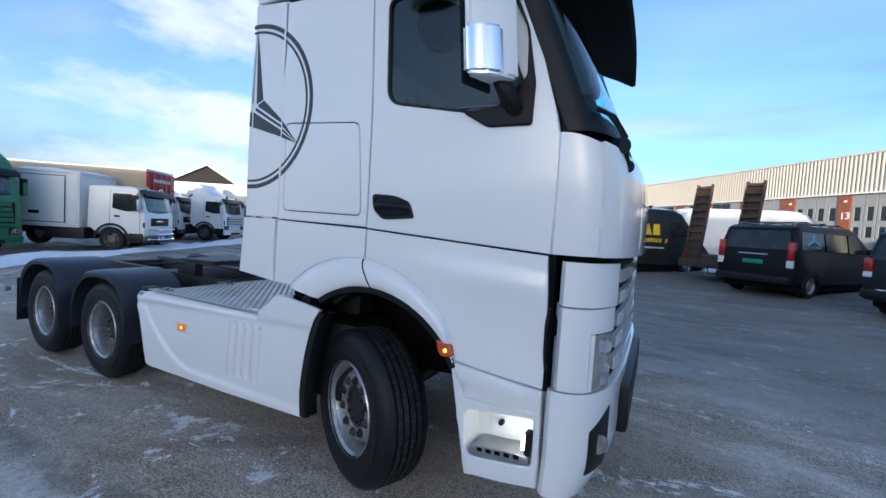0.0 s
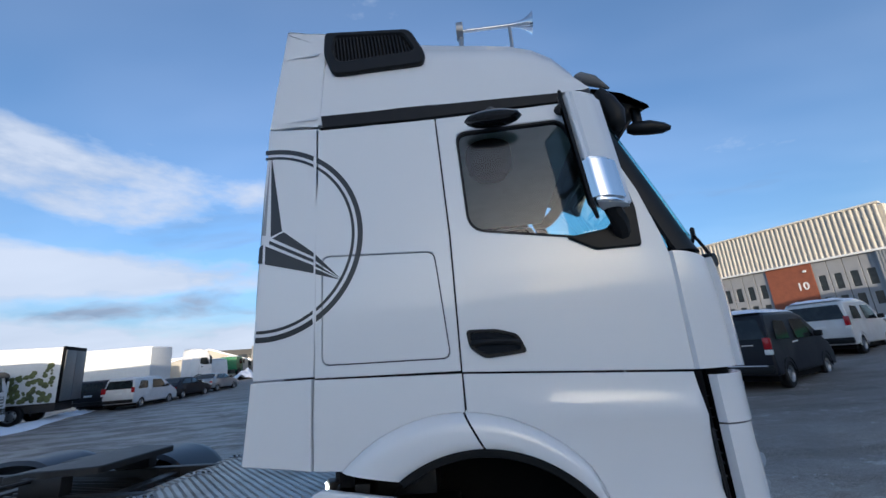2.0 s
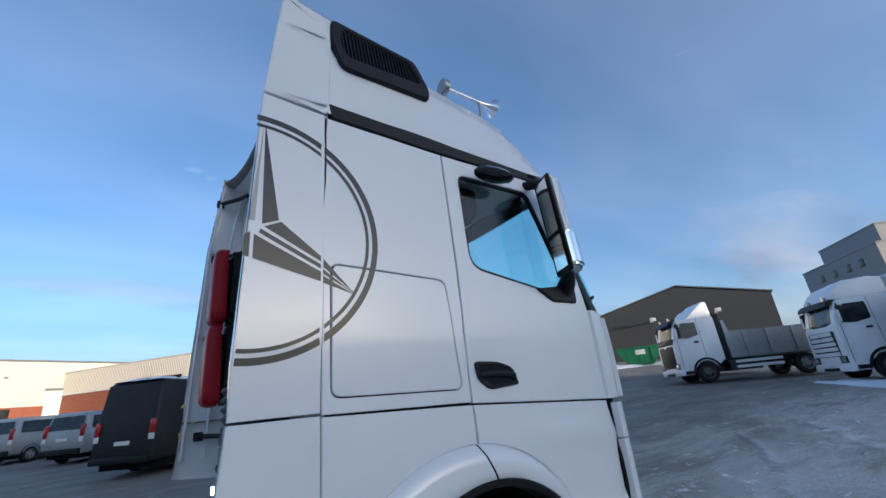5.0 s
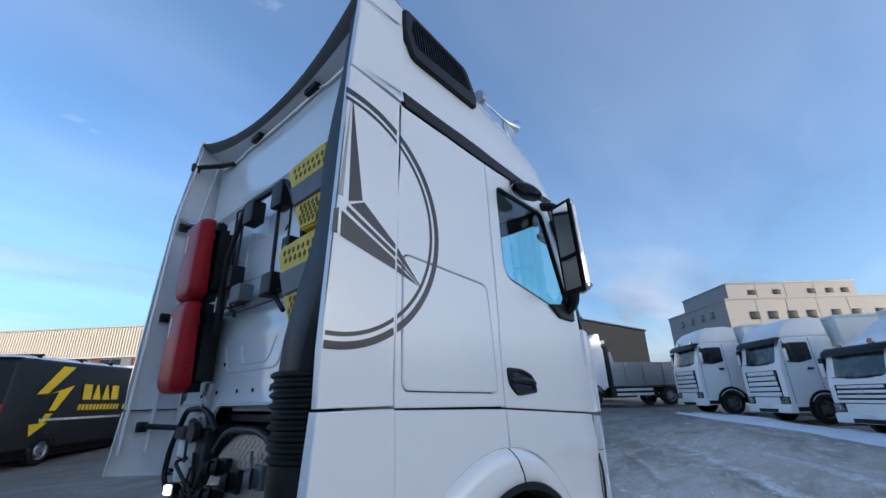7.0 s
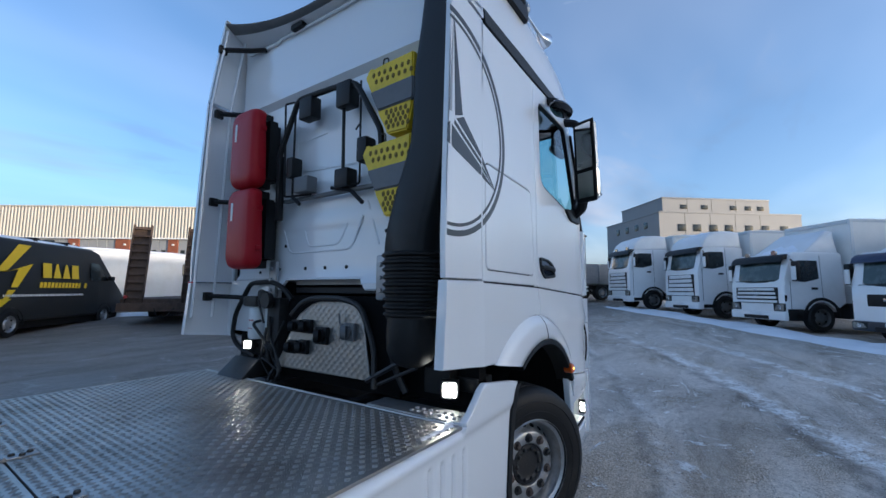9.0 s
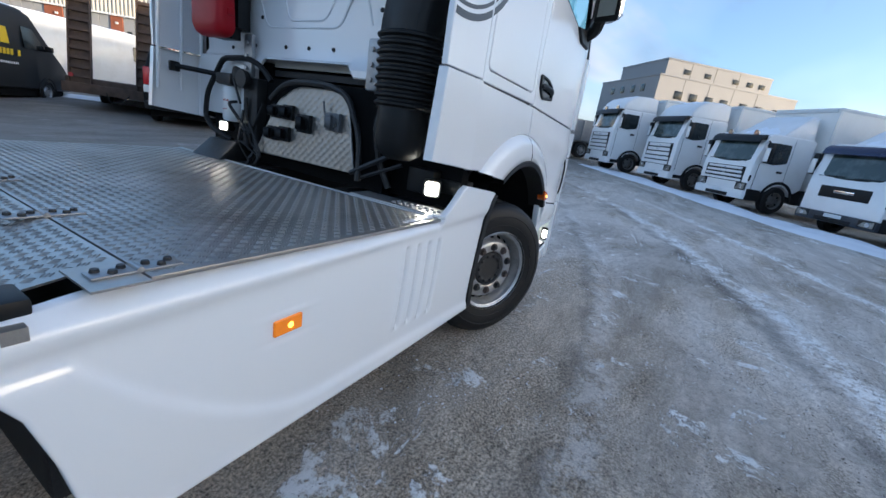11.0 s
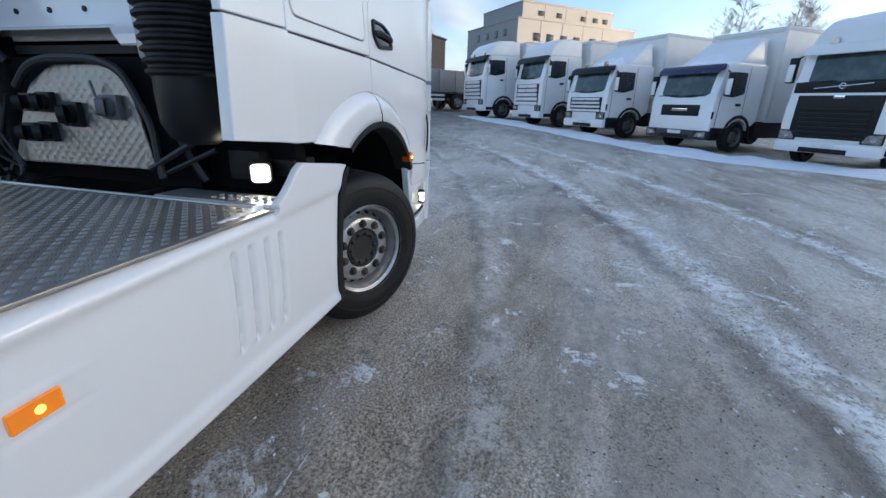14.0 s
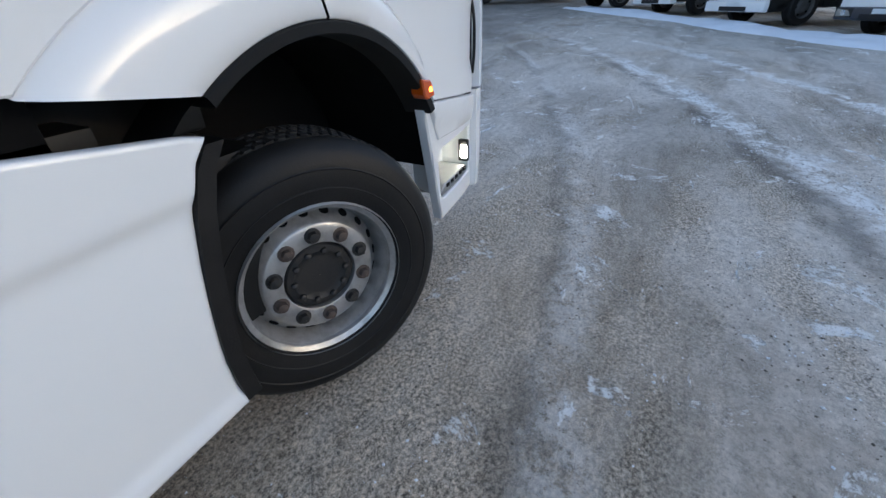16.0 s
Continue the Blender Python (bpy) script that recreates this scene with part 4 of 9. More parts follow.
# step well in the flank below the door
b = bm_new()
WELL = rounded([(0.835, 0.730), (1.205, 0.765), (1.205, 0.515), (0.850, 0.475)], [0.05, 0.02, 0.02, 0.05])
sheet(b, [(0.725, 0.965), (1.235, 0.915), (1.236, 0.41), (0.845, 0.37)], side(-1, 0.002), 0.05, [WELL], 0.06, 0.008)
stepwell = part("step_panel", b, PAINT, truck)
b = bm_new()
f = side(-1)
edge = dense(WELL, 0.05)
rows = [[f(x, z, 0.01) for x, z in edge], [f(1.02 + (x - 1.02) * 0.93, 0.62 + (z - 0.62) * 0.93, 0.16) for x, z in edge]]
vs = strip(b, rows, True)
b.faces.new(vs[1])
part("step_recess", b, DULLWHITE, stepwell, "pale step recess with a hatch")
b = bm_new()
sheet(b, rounded([(0.935, 0.735), (1.075, 0.742), (1.075, 0.585), (0.935, 0.575)], 0.01), side(-1, -0.15), 0.006, (), 0.2, 0.002, False)
part("hatch", b, DULLWHITE, stepwell)
b = bm_new()
cyl(b, f(1.0, 0.645, 0.149), f(1.0, 0.645, 0.12), 0.016, 0.014, 12)
part("hatch_knob", b, BLACK, stepwell)
b = bm_new()
sheet(b, rounded([(0.858, 0.515), (0.90, 0.545), (1.13, 0.565), (1.19, 0.55), (1.19, 0.522), (0.87, 0.488)], 0.012), side(-1, -0.004), 0.15, (), 0.05, 0.005, False)
tread_ = part("step_tread", b, GREYSTEEL, stepwell, "perforated metal step")
for k in range(5):
    b = bm_new()
    bx(b, 0.915 + k * 0.05, 0.945 + k * 0.05, CY - HW + 0.001, CY - HW + 0.008, 0.520 + k * 0.005, 0.540 + k * 0.005)
    part("tread_slot", b, DARK, tread_)
b = bm_new()
bx(b, 1.168, 1.198, CY - HW + 0.004, CY - HW + 0.06, 0.572, 0.692, 0.008)
part("step_lamp", b, BLACK, stepwell)
b = bm_new()
bx(b, 1.152, 1.170, CY - HW + 0.004, CY - HW + 0.040, 0.596, 0.668, 0.008)
part("step_lamp_lens", b, LAMP, stepwell, "small lit white lamp")
# lower sill above the step, a proud lip
b = bm_new()
sheet(b, [(0.748, 0.972), (1.235, 0.921), (1.234, 0.792), (0.83, 0.792)], lambda x, z, d: side(-1, 0.012 + 0.022 * max(0, 1 - abs(z - (0.93 - 0.1 * (x - 0.75))) / 0.07))(x, z, d), 0.03, (), 0.05, 0.006)
part("sill_panel", b, PAINT, truck)
# black gap between door and nose
b = bm_new()
bx(b, 1.225, 1.255, CY - HW + 0.02, CY - HW + 0.12, 0.92, 1.60)
part("hinge_gap", b, DARK, truck)
b = bm_new()
tube(b, bend([(1.243, CY - HW + 0.012, 1.34), (1.236, CY - HW - 0.006, 1.26), (1.238, CY - HW - 0.004, 1.10), (1.247, CY - HW + 0.01, 1.02)]), 0.008, 6)
part("stay_cable", b, BLACK, truck)

# marker lamp at the arch
b = bm_new()
sheet(b, rounded([(0.650, 1.085), (0.725, 1.07), (0.752, 1.005), (0.690, 0.998), (0.665, 1.02)], 0.012), side(-1, 0.045), 0.06, (), 0.1, 0.006, False)
mk = part("marker_lamp", b, DEEPAMBER, truck, "amber side marker lamp, lit")
b = bm_new()
cyl(b, f(0.712, 1.036, -0.038), f(0.712, 1.036, -0.048), 0.013, 0.010, 10)
part("bulb", b, AMBERLIT, mk)

# mirrors: slim wedge-shaped white housing with chrome cap, glass to the rear, on two arms
MIRROR_PLAN = [(0.800, 0.240), (0.835, 0.262), (0.915, 0.235), (0.985, 0.175), (1.035, 0.125), (1.020, 0.095), (0.868, 0.078)]


def mirror(s):
    m_ = new("mirror")
    m_.parent = truck

    def place(px, off, z):
        return Vector((px - 0.05 * (z - 2.6) / 0.5, CY + s * (HW + off), z))

    def wedge(name, plan, z0, z1, mat, grow, bev, label=""):
        bb = bm_new()
        cx, cy = sum(p[0] for p in plan) / len(plan), sum(p[1] for p in plan) / len(plan)
        out_ = [(cx + (px - cx) * grow, cy + (o - cy) * grow) for px, o in plan]
        lo = [bb.verts.new(place(px, o, z0)) for px, o in out_]
        hi = [bb.verts.new(place(px, o, z1)) for px, o in out_]
        bb.faces.new(lo)
        bb.faces.new(hi[::-1])
        for i in range(len(lo)):
            j = (i + 1) % len(lo)
            bb.faces.new((lo[i], lo[j], hi[j], hi[i]))
        bmesh.ops.bevel(bb, geom=bb.edges[:], offset=bev, segments=2, affect="EDGES", clamp_overlap=True)
        return part(name, bb, mat, m_, label, smooth=50)
    wedge("mirror_housing", MIRROR_PLAN, 2.42, 3.05, PAINT, 0.97, 0.028)
    cap_plan = [(0.795, 0.236), (0.815, 0.262), (0.845, 0.274), (0.925, 0.246), (0.985, 0.196), (0.93, 0.12), (0.85, 0.12)]
    wedge("mirror_cap", cap_plan, 2.425, 2.655, CHROME, 1.02, 0.022, "chrome mirror cap")
    frame_plan = [(0.785, 0.243), (0.80, 0.250), (0.868, 0.070), (0.850, 0.064)]
    wedge("mirror_frame", frame_plan, 2.385, 3.06, BLACK, 1.02, 0.006, "black mirror frame")
    for z0, z1 in ((2.66, 3.03), (2.42, 2.63)):
        bb = bm_new()
        p0, p1 = Vector((0.783, 0.224)), Vector((0.845, 0.084))
        vs_ = [bb.verts.new(place(p.x - 0.004, p.y, z)) for p, z in ((p0, z0), (p1, z0), (p1, z1), (p0, z1))]
        bb.faces.new(vs_)
        part("mirror_glass", bb, CHROME, m_)
    for pts, r_ in (([(0.93, 0.10, 2.45), (0.96, 0.07, 2.36), (0.98, -0.01, 2.31)], 0.045), ([(0.88, 0.11, 3.02), (0.87, 0.08, 3.07), (0.84, -0.02, 3.09)], 0.035)):
        bb = bm_new()
        tube(bb, bend([place(*p) for p in pts]), r_, 8)
        part("mirror_arm", bb, BLACK, m_)
    bb = bm_new()
    sheet(bb, rounded([(0.715, 2.318), (0.93, 2.345), (1.055, 2.48), (1.045, 2.70), (0.90, 2.98), (0.915, 3.02), (1.045, 2.72), (1.098, 2.44), (1.092, 2.235), (0.86, 2.236)], 0.02), side(s, 0.02), 0.03, (), 0.1, 0.008, False)
    part("mirror_base", bb, BLACK, m_, "black mirror base on the door")


mirror(-1)
mirror(1)
# kerb mirror over the door window
b = bm_new()
rows = []
for i in range(13):
    t = -1 + i / 6
    r_ = math.sqrt(max(0.0, 1 - t * t))
    rows.append([(0.40 + 0.165 * t, CY - HW - 0.10 - 0.075 * r_ * math.cos(k * math.pi / 5), 3.030 + 0.040 * r_ * math.sin(k * math.pi / 5)) for k in range(10)])
strip(b, rows, True)
part("kerb_mirror", b, GLOSSBLACK, truck, "black kerb mirror above the window")
b = bm_new()
tube(b, [(0.40, CY - HW - 0.09, 3.045), (0.395, CY - HW - 0.05, 3.10), (0.39, CY - HW + 0.01, 3.12)], 0.036, 8)
part("kerb_mirror_arm", b, BLACK, truck)
# sun visor with its lamp and bracket at the windscreen top
b, rows = bm_new(), []
for k in range(25):
    u = -1 + k / 12
    y = CY + u * (HW - 0.20)
    o = -0.03 * u * u
    d = 0.13 * (1 - u ** 4)
    rows.append([(0.96 + o * 0.5, y, 3.31), (1.10 + o, y, 3.335 + d * 0.3), (1.27 + o, y, 3.275 + d * 0.8), (1.405 + o, y, 3.175 + d), (1.415 + o, y, 3.15 + d), (1.385 + o, y, 3.14 + d), (1.25 + o, y, 3.215 + d * 0.8), (1.08 + o, y, 3.29 + d * 0.3), (0.96 + o * 0.5, y, 3.27)])
strip(b, rows, True)
part("sun_visor", b, BLACK, truck, "black plastic sun visor")
b = bm_new()
tube(b, [(1.26, CY - 0.95, 3.065), (1.30, CY - 0.96, 3.06), (1.38, CY - 0.98, 3.045), (1.46, CY - 0.99, 3.025), (1.50, CY - 1.0, 3.015)], [0.022, 0.042, 0.046, 0.034, 0.012], 12)
lamp = part("visor_lamp", b, BLACK, truck)
b = bm_new()
cyl(b, (1.33, CY - 0.96, 3.20), (1.33, CY - 0.96, 3.06), 0.03, None, 10)
part("lamp_stalk", b, BLACK, lamp)
b = bm_new()
tube(b, [(1.08, CY - 1.10, 3.27), (1.12, CY - 1.10, 3.19), (1.15, CY - 1.10, 3.10), (1.15, CY - 1.10, 3.02), (1.14, CY - 1.10, 2.98)], [0.03, 0.05, 0.062, 0.05, 0.015], 12)
part("visor_bracket", b, BLACK, truck)
b = bm_new()
tube(b, [(0.97, CY - 1.04, 3.33), (1.0, CY - 1.04, 3.40)], 0.018, 8)
tube(b, [(0.97, CY - 1.04, 3.44), (1.0, CY - 1.04, 3.43), (1.08, CY - 1.04, 3.39), (1.17, CY - 1.04, 3.32)], [0.012, 0.036, 0.038, 0.008], 10)
part("roof_lamp", b, GREY, truck)
# wipers and front mirror
b = bm_new()
tube(b, [nose(60, 2.24, 0.03), nose(45, 2.30, 0.04), nose(28, 2.31, 0.03)], 0.012, 6)
tube(b, bend([nose(40, 2.30, 0.03), nose(44, 2.24, 0.05), nose(44, 2.16, 0.05)]), 0.009, 6)
part("wiper", b, BLACK, truck)
b = bm_new()
cyl(b, nose(42, 2.15, 0.0), nose(42, 2.15, 0.055), 0.045, 0.036, 12)
cyl(b, nose(48, 2.06, 0.0), nose(48, 2.06, 0.04), 0.03, 0.03, 10)
tube(b, [nose(43, 2.14, 0.045), nose(48, 2.06, 0.03)], 0.012, 6)
part("wiper_motor_cap", b, BLACK, truck)
# air horn on the roof
b = bm_new()
ym = CY - 1.09
lathe(b, [(0.013, 0.0), (0.014, 0.28), (0.018, 0.36), (0.034, 0.41), (0.062, 0.448), (0.076, 0.458), (0.062, 0.453), (0.017, 0.42)], pose(0.29, ym, 3.875, 0, 92, 0), 18)
horn = part("air_horn", b, CHROME, truck, "chrome air horn trumpet on the roof")
b = bm_new()
cyl(b, (0.245, ym, 3.876), (0.29, ym, 3.875), 0.058, None, 16)
part("horn_driver", b, GREYSTEEL, horn)
for xf, zf_, rf in ((0.27, 3.72, 0.016), (0.60, 3.66, 0.011)):
    b = bm_new()
    cyl(b, (xf, ym, zf_), (xf, ym, 3.86), rf, None, 8)
    part("horn_foot", b, GREYSTEEL, horn)

# cab inside: floor, rear wall, seats, dash, wheel
b = bm_new()
bx(b, -0.60, 1.15, CY - HW + 0.06, CY + HW - 0.06, 1.62, 1.66)
bx(b, -0.16, -0.12, CY - HW + 0.05, CY + HW - 0.05, 1.66, 2.35)
part("cab_floor", b, CABDARK, truck)
b = bm_new()
bx(b, -0.60, -0.57, CY - HW + 0.06, CY + HW - 0.06, 1.68, 3.20)
bx(b, -0.57, 0.98, CY - HW + 0.06, CY + HW - 0.06, 3.16, 3.19)
bx(b, -0.64, 0.02, CY - HW + 0.05, CY - HW + 0.07, 2.4, 3.1)
bx(b, -0.64, 0.02, CY + HW - 0.07, CY + HW - 0.05, 2.4, 3.1)
part("cab_lining", b, CABGREY, truck)
b = bm_new()
bx(b, 0.95, 1.22, CY - 1.1, CY + 1.1, 2.0, 2.36, 0.05)
part("dashboard", b, CABDARK, truck)
for yy in (-0.72, 0.80):
    b = bm_new()
    bx(b, 0.18, 0.62, yy - 0.24, yy + 0.24, 1.95, 2.12, 0.05)
    vs = bx(b, 0.10, 0.24, yy - 0.24, yy + 0.24, 2.08, 2.42, 0.05)
    bx(b, 0.08, 0.18, yy - 0.13, yy + 0.13, 2.41, 2.58, 0.04)
    part("seat", b, CABDARK, truck)
b = bm_new()
lathe(b, [(0.215 + 0.016 * math.cos(a), 0.016 * math.sin(a)) for a in [i * math.pi / 4 for i in range(8)]], pose(0.82, 0.80, 2.40, 0, -35, 0), 28, True)
part("steering_wheel", b, CABDARK, truck)
# dark bowl added behind the pane to stand for the kerb mirror's reflection
b = bm_new()
lathe(b, [(0.15, 3.05), (0.155, 2.97), (0.14, 2.90), (0.10, 2.85), (0.001, 2.83)], Matrix.Translation((0.37, CY - HW + 0.30, 0)), 24)
part("kerb_mirror_reflection", b, DARK, truck)

# rear wall of the cab and all that hangs on it
b = bm_new()
WALLX = -0.70


def wall_surf(y, z, d):
    rib = 0.018 * math.exp(-((z - 3.20) / 0.03) ** 2) + 0.012 * math.exp(-((z - 2.14) / 0.015) ** 2) * (1 if -0.6 < y < 0.6 else 0)
    step = 0.05 * max(0, min(1, (3.19 - z) / 0.05))
    foot = 0.05 * max(0, min(1, (1.74 - z) / 0.03))
    return Vector((WALLX - rib + step * 0.6 - foot + d, y, z))


top = [(CY + u * (HW - 0.06), 3.72 + 0.06 * abs(u) ** 2) for u in [1 - i / 8 for i in range(17)]]
sheet(b, [(CY - 1.16, 1.72), (CY - 0.56, 1.72), (CY - 0.50, 1.64), (CY - 0.40, 1.64), (CY - 0.34, 1.715), (CY + 0.44, 1.715), (CY + 0.50, 1.64), (CY + 0.60, 1.64), (CY + 0.66, 1.72), (CY + 1.16, 1.72)] + top, wall_surf, 0.03, (), 0.045, 0.008)
rearwall = part("rear_wall", b, PAINT, truck, "white pressed cab rear wall", smooth=30)
# pressed outlines on the wall
for pts in ([(0.62, 2.20), (0.50, 1.92), (-0.18, 1.92), (-0.30, 2.14)], [(0.32, 2.08), (0.28, 1.96), (-0.06, 1.96), (-0.14, 2.10)], [(-0.33, 2.24), (-0.44, 1.94)], [(0.45, 3.02), (0.45, 2.55), (-0.45, 2.50)], [(0.50, 2.33), (-0.02, 2.36)], [(0.45, 2.78), (0.1, 2.80)]):
    b = bm_new()
    tube(b, bend([wall_surf(y, z, 0.003) for y, z in pts], 4, 0.06), 0.008, 6)
    part("pressed_bead", b, PAINT, rearwall)
for y, z in ((0.62, 1.80), (0.30, 1.80), (0.08, 1.80), (-0.14, 1.80), (-0.50, 2.02), (0.55, 1.98), (0.88, 1.78), (-0.75, 1.80)):
    b = bm_new()
    cyl(b, wall_surf(y, z, 0.01), wall_surf(y, z, -0.006), 0.013, 0.013, 10)
    part("rubber_plug", b, BLACK, rearwall)
for y in (-0.53, 0.60):
    b = bm_new()
    bx(b, WALLX - 0.05, WALLX - 0.01, y - 0.045, y + 0.045, 1.58, 1.86, 0.02)
    for k in range(3):
        cyl(b, (WALLX - 0.045, y, 1.64 + 0.08 * k), (WALLX - 0.065, y, 1.64 + 0.08 * k), 0.014, None, 8)
    part("wall_bracket", b, GREYSTEEL, rearwall)
# deflector stays on the left side, and flange
for z in (3.70, 3.12, 2.36, 1.58):
    b = bm_new()
    tube(b, [(WALLX - 0.02, CY + 0.84, z - 0.01), (-0.78, CY + 0.98, z), (-0.92, CY + HW - 0.05, z + 0.01)], 0.020, 6)
    bx(b, -0.95, -0.88, CY + HW - 0.08, CY + HW - 0.045, z - 0.03, z + 0.04, 0.01)
    part("deflector_stay", b, BLACK, truck)
b = bm_new()
for x0 in (-1.02, -0.86):
    tube(b, [(x0 + 0.13, CY + HW - 0.085, 3.88), (x0 + 0.05, CY + HW - 0.045, 3.2), (x0, CY + HW - 0.04, 1.42)], 0.012, 6)
part("deflector_rib", b, PAINT, truck)
b = bm_new()
bx(b, -0.70, -0.66, CY + 0.55, CY + HW - 0.02, 1.30, 1.72, 0.01)
part("left_wing_rear", b, PAINT, truck)
# folded flange and foam blocks along the wall's top
b = bm_new()
tube(b, [wall_surf(y, z - 0.02 - 0.025 * (1 if -0.9 < (y - CY) / HW < -0.45 or 0.55 < (y - CY) / HW < 0.9 else 0), -0.012) for y, z in [(CY + u_ * (HW - 0.10), 3.72 + 0.06 * u_ * u_) for u_ in [1 - i / 20 for i in range(41)]]], 0.014, 6)
part("wall_flange", b, PAINT, rearwall)
for y in (-0.38, 0.42):
    b = bm_new()
    bx(b, WALLX - 0.06, WALLX - 0.005, y - 0.07, y + 0.07, 3.70, 3.745, 0.012)
    part("foam_block", b, RUBBER, rearwall)
# black rack: bent carrying tube, thin wire frames, rods and clamps
rx = -0.785
b = bm_new()
tube(b, bend([(rx, 0.500, 2.17), (rx, 0.495, 2.34), (rx, 0.516, 2.67), (rx, 0.305, 3.06), (rx, -0.08, 3.045), (rx, -0.308, 3.02), (rx, -0.542, 2.64), (rx, -0.548, 2.54)], 4, 0.06), 0.021, 8)
rack = part("hose_rack", b, BLACK, truck, "black tubular hose rack")
for pts, r_ in (([(0.142, 2.32), (0.453, 2.340), (0.488, 3.08), (0.358, 3.064), (0.357, 2.333), (0.267, 2.265)], 0.008),
                ([(-0.177, 2.95), (-0.189, 2.40)], 0.012),
                ([(-0.339, 3.03), (-0.347, 2.33), (-0.20, 2.335)], 0.007),
                ([(-0.30, 2.70), (-0.335, 2.735), (-0.348, 2.70)], 0.006),
                ([(-0.08, 2.336), (-0.26, 2.30), (-0.379, 2.20)], 0.014),
                ([(0.36, 2.33), (0.30, 2.29), (0.267, 2.262)], 0.013)):
    b = bm_new()
    tube(b, bend([(rx + 0.015, y, z) for y, z in pts], 3, 0.02), r_, 6)
    part("rack_rod", b, BLACK, rack)
# long grey strip across the wall at the foot of the rack
b = bm_new()
bx(b, WALLX - 0.05, WALLX - 0.012, -0.62, 0.50, 2.298, 2.325, 0.008)
part("rack_foot_strip", b, GREY, rack)
b = bm_new()
bx(b, rx - 0.02, rx + 0.03, 0.478, 0.520, 2.16, 2.66, 0.010)
part("rack_upright", b, BLACK, rack)
for y0, y1, z0, z1, m_ in ((0.12, 0.262, 2.885, 3.045, BLACK), (-0.278, -0.14, 2.875, 3.05, BLACK), (-0.276, -0.148, 2.32, 2.445, BLACK), (0.133, 0.287, 2.338, 2.456, GREY), (0.313, 0.388, 2.465, 2.62, BLACK), (-0.442, -0.353, 2.46, 2.62, BLACK)):
    b = bm_new()
    bx(b, -0.815, WALLX - 0.02, y0, y1, z0, z1, 0.014)
    part("rack_clamp", b, m_, rack)

# air intake duct on the right rear corner
b, rows = bm_new(), []
BELLOW_Y, BELLOW_X = -0.872, -0.865


def duct_ring(z, yi, morph):
    """One cross-section: a slanted shell along the deflector above, turning into a round neck below (morph 1)."""
    up = max(0.0, z - 3.0)
    yo, xo = -1.165 + 0.085 * up, -0.965 + 0.11 * up
    shell = rounded([(-0.700, yi), (-0.76, yi - 0.015), (-0.70 + (xo + 0.70) * 0.86, max(yi - 0.13, yo + 0.04)), (xo + 0.01, yo + 0.05), (xo, yo), (-0.700, yo)], 0.04, 4)
    out_ = []
    for x, y in shell:
        a = math.atan2(y + 1.0, x + 0.83)
        ex, ey = BELLOW_X + 0.145 * math.cos(a), BELLOW_Y + 0.165 * math.sin(a)
        out_.append((x + (ex - x) * morph, y + (ey - y) * morph, z))
    return out_


for z, yi, morph in ((3.90, -0.92, 0), (3.80, -0.82, 0), (3.70, -0.835, 0), (3.40, -0.84, 0), (3.10, -0.82, 0), (2.85, -0.785, 0), (2.60, -0.778, 0), (2.45, -0.770, 0.05), (2.32, -0.745, 0.18), (2.20, -0.72, 0.38), (2.08, -0.70, 0.62), (1.98, -0.68, 0.84), (1.90, -0.66, 0.96), (1.82, -0.66, 1.0)):
    rows.append(duct_ring(z, yi, morph))
vs = strip(b, rows, True)
b.faces.new(vs[0])
duct = part("intake_duct", b, BLACK, truck, "matt black air intake duct behind the cab", smooth=60)
b, rows = bm_new(), []
for i in range(37):
    z = 1.845 - 0.0098 * i
    g = 0.011 * (1 if i % 4 in (1, 2) else -0.3)
    k_ = 1.0 - 0.10 * i / 36
    rows.append([(BELLOW_X + (0.145 * k_ + g) * math.cos(a), BELLOW_Y + (0.168 * k_ + g) * math.sin(a), z) for a in [2 * math.pi * k / 28 for k in range(28)]])
strip(b, rows, True)
part("rubber_bellows", b, RUBBER, duct, "ribbed rubber bellows", smooth=50)
b = bm_new()
lathe(b, [(0.132, 1.50), (0.136, 1.44), (0.134, 1.33), (0.11, 1.275), (0.06, 1.245), (0.001, 1.240)], Matrix.Translation((BELLOW_X, BELLOW_Y, 0)), 24)
part("duct_bowl", b, BLACK, duct)
# near-black boxes added to stand for the deep shade behind panel and duct
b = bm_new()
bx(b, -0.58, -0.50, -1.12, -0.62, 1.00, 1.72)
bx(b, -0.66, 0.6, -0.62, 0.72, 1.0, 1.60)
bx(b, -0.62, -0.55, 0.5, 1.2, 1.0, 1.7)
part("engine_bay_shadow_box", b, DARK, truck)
# aluminium connection panel
b = bm_new()


def plate(y, z, d):
    q = 0.005 * max(0, math.cos(y * 2 * math.pi / 0.055) * math.cos(z * 2 * math.pi / 0.055)) ** 2
    return Vector((-0.755 - q + (z - 1.07) * 0.10 + d, y, z))


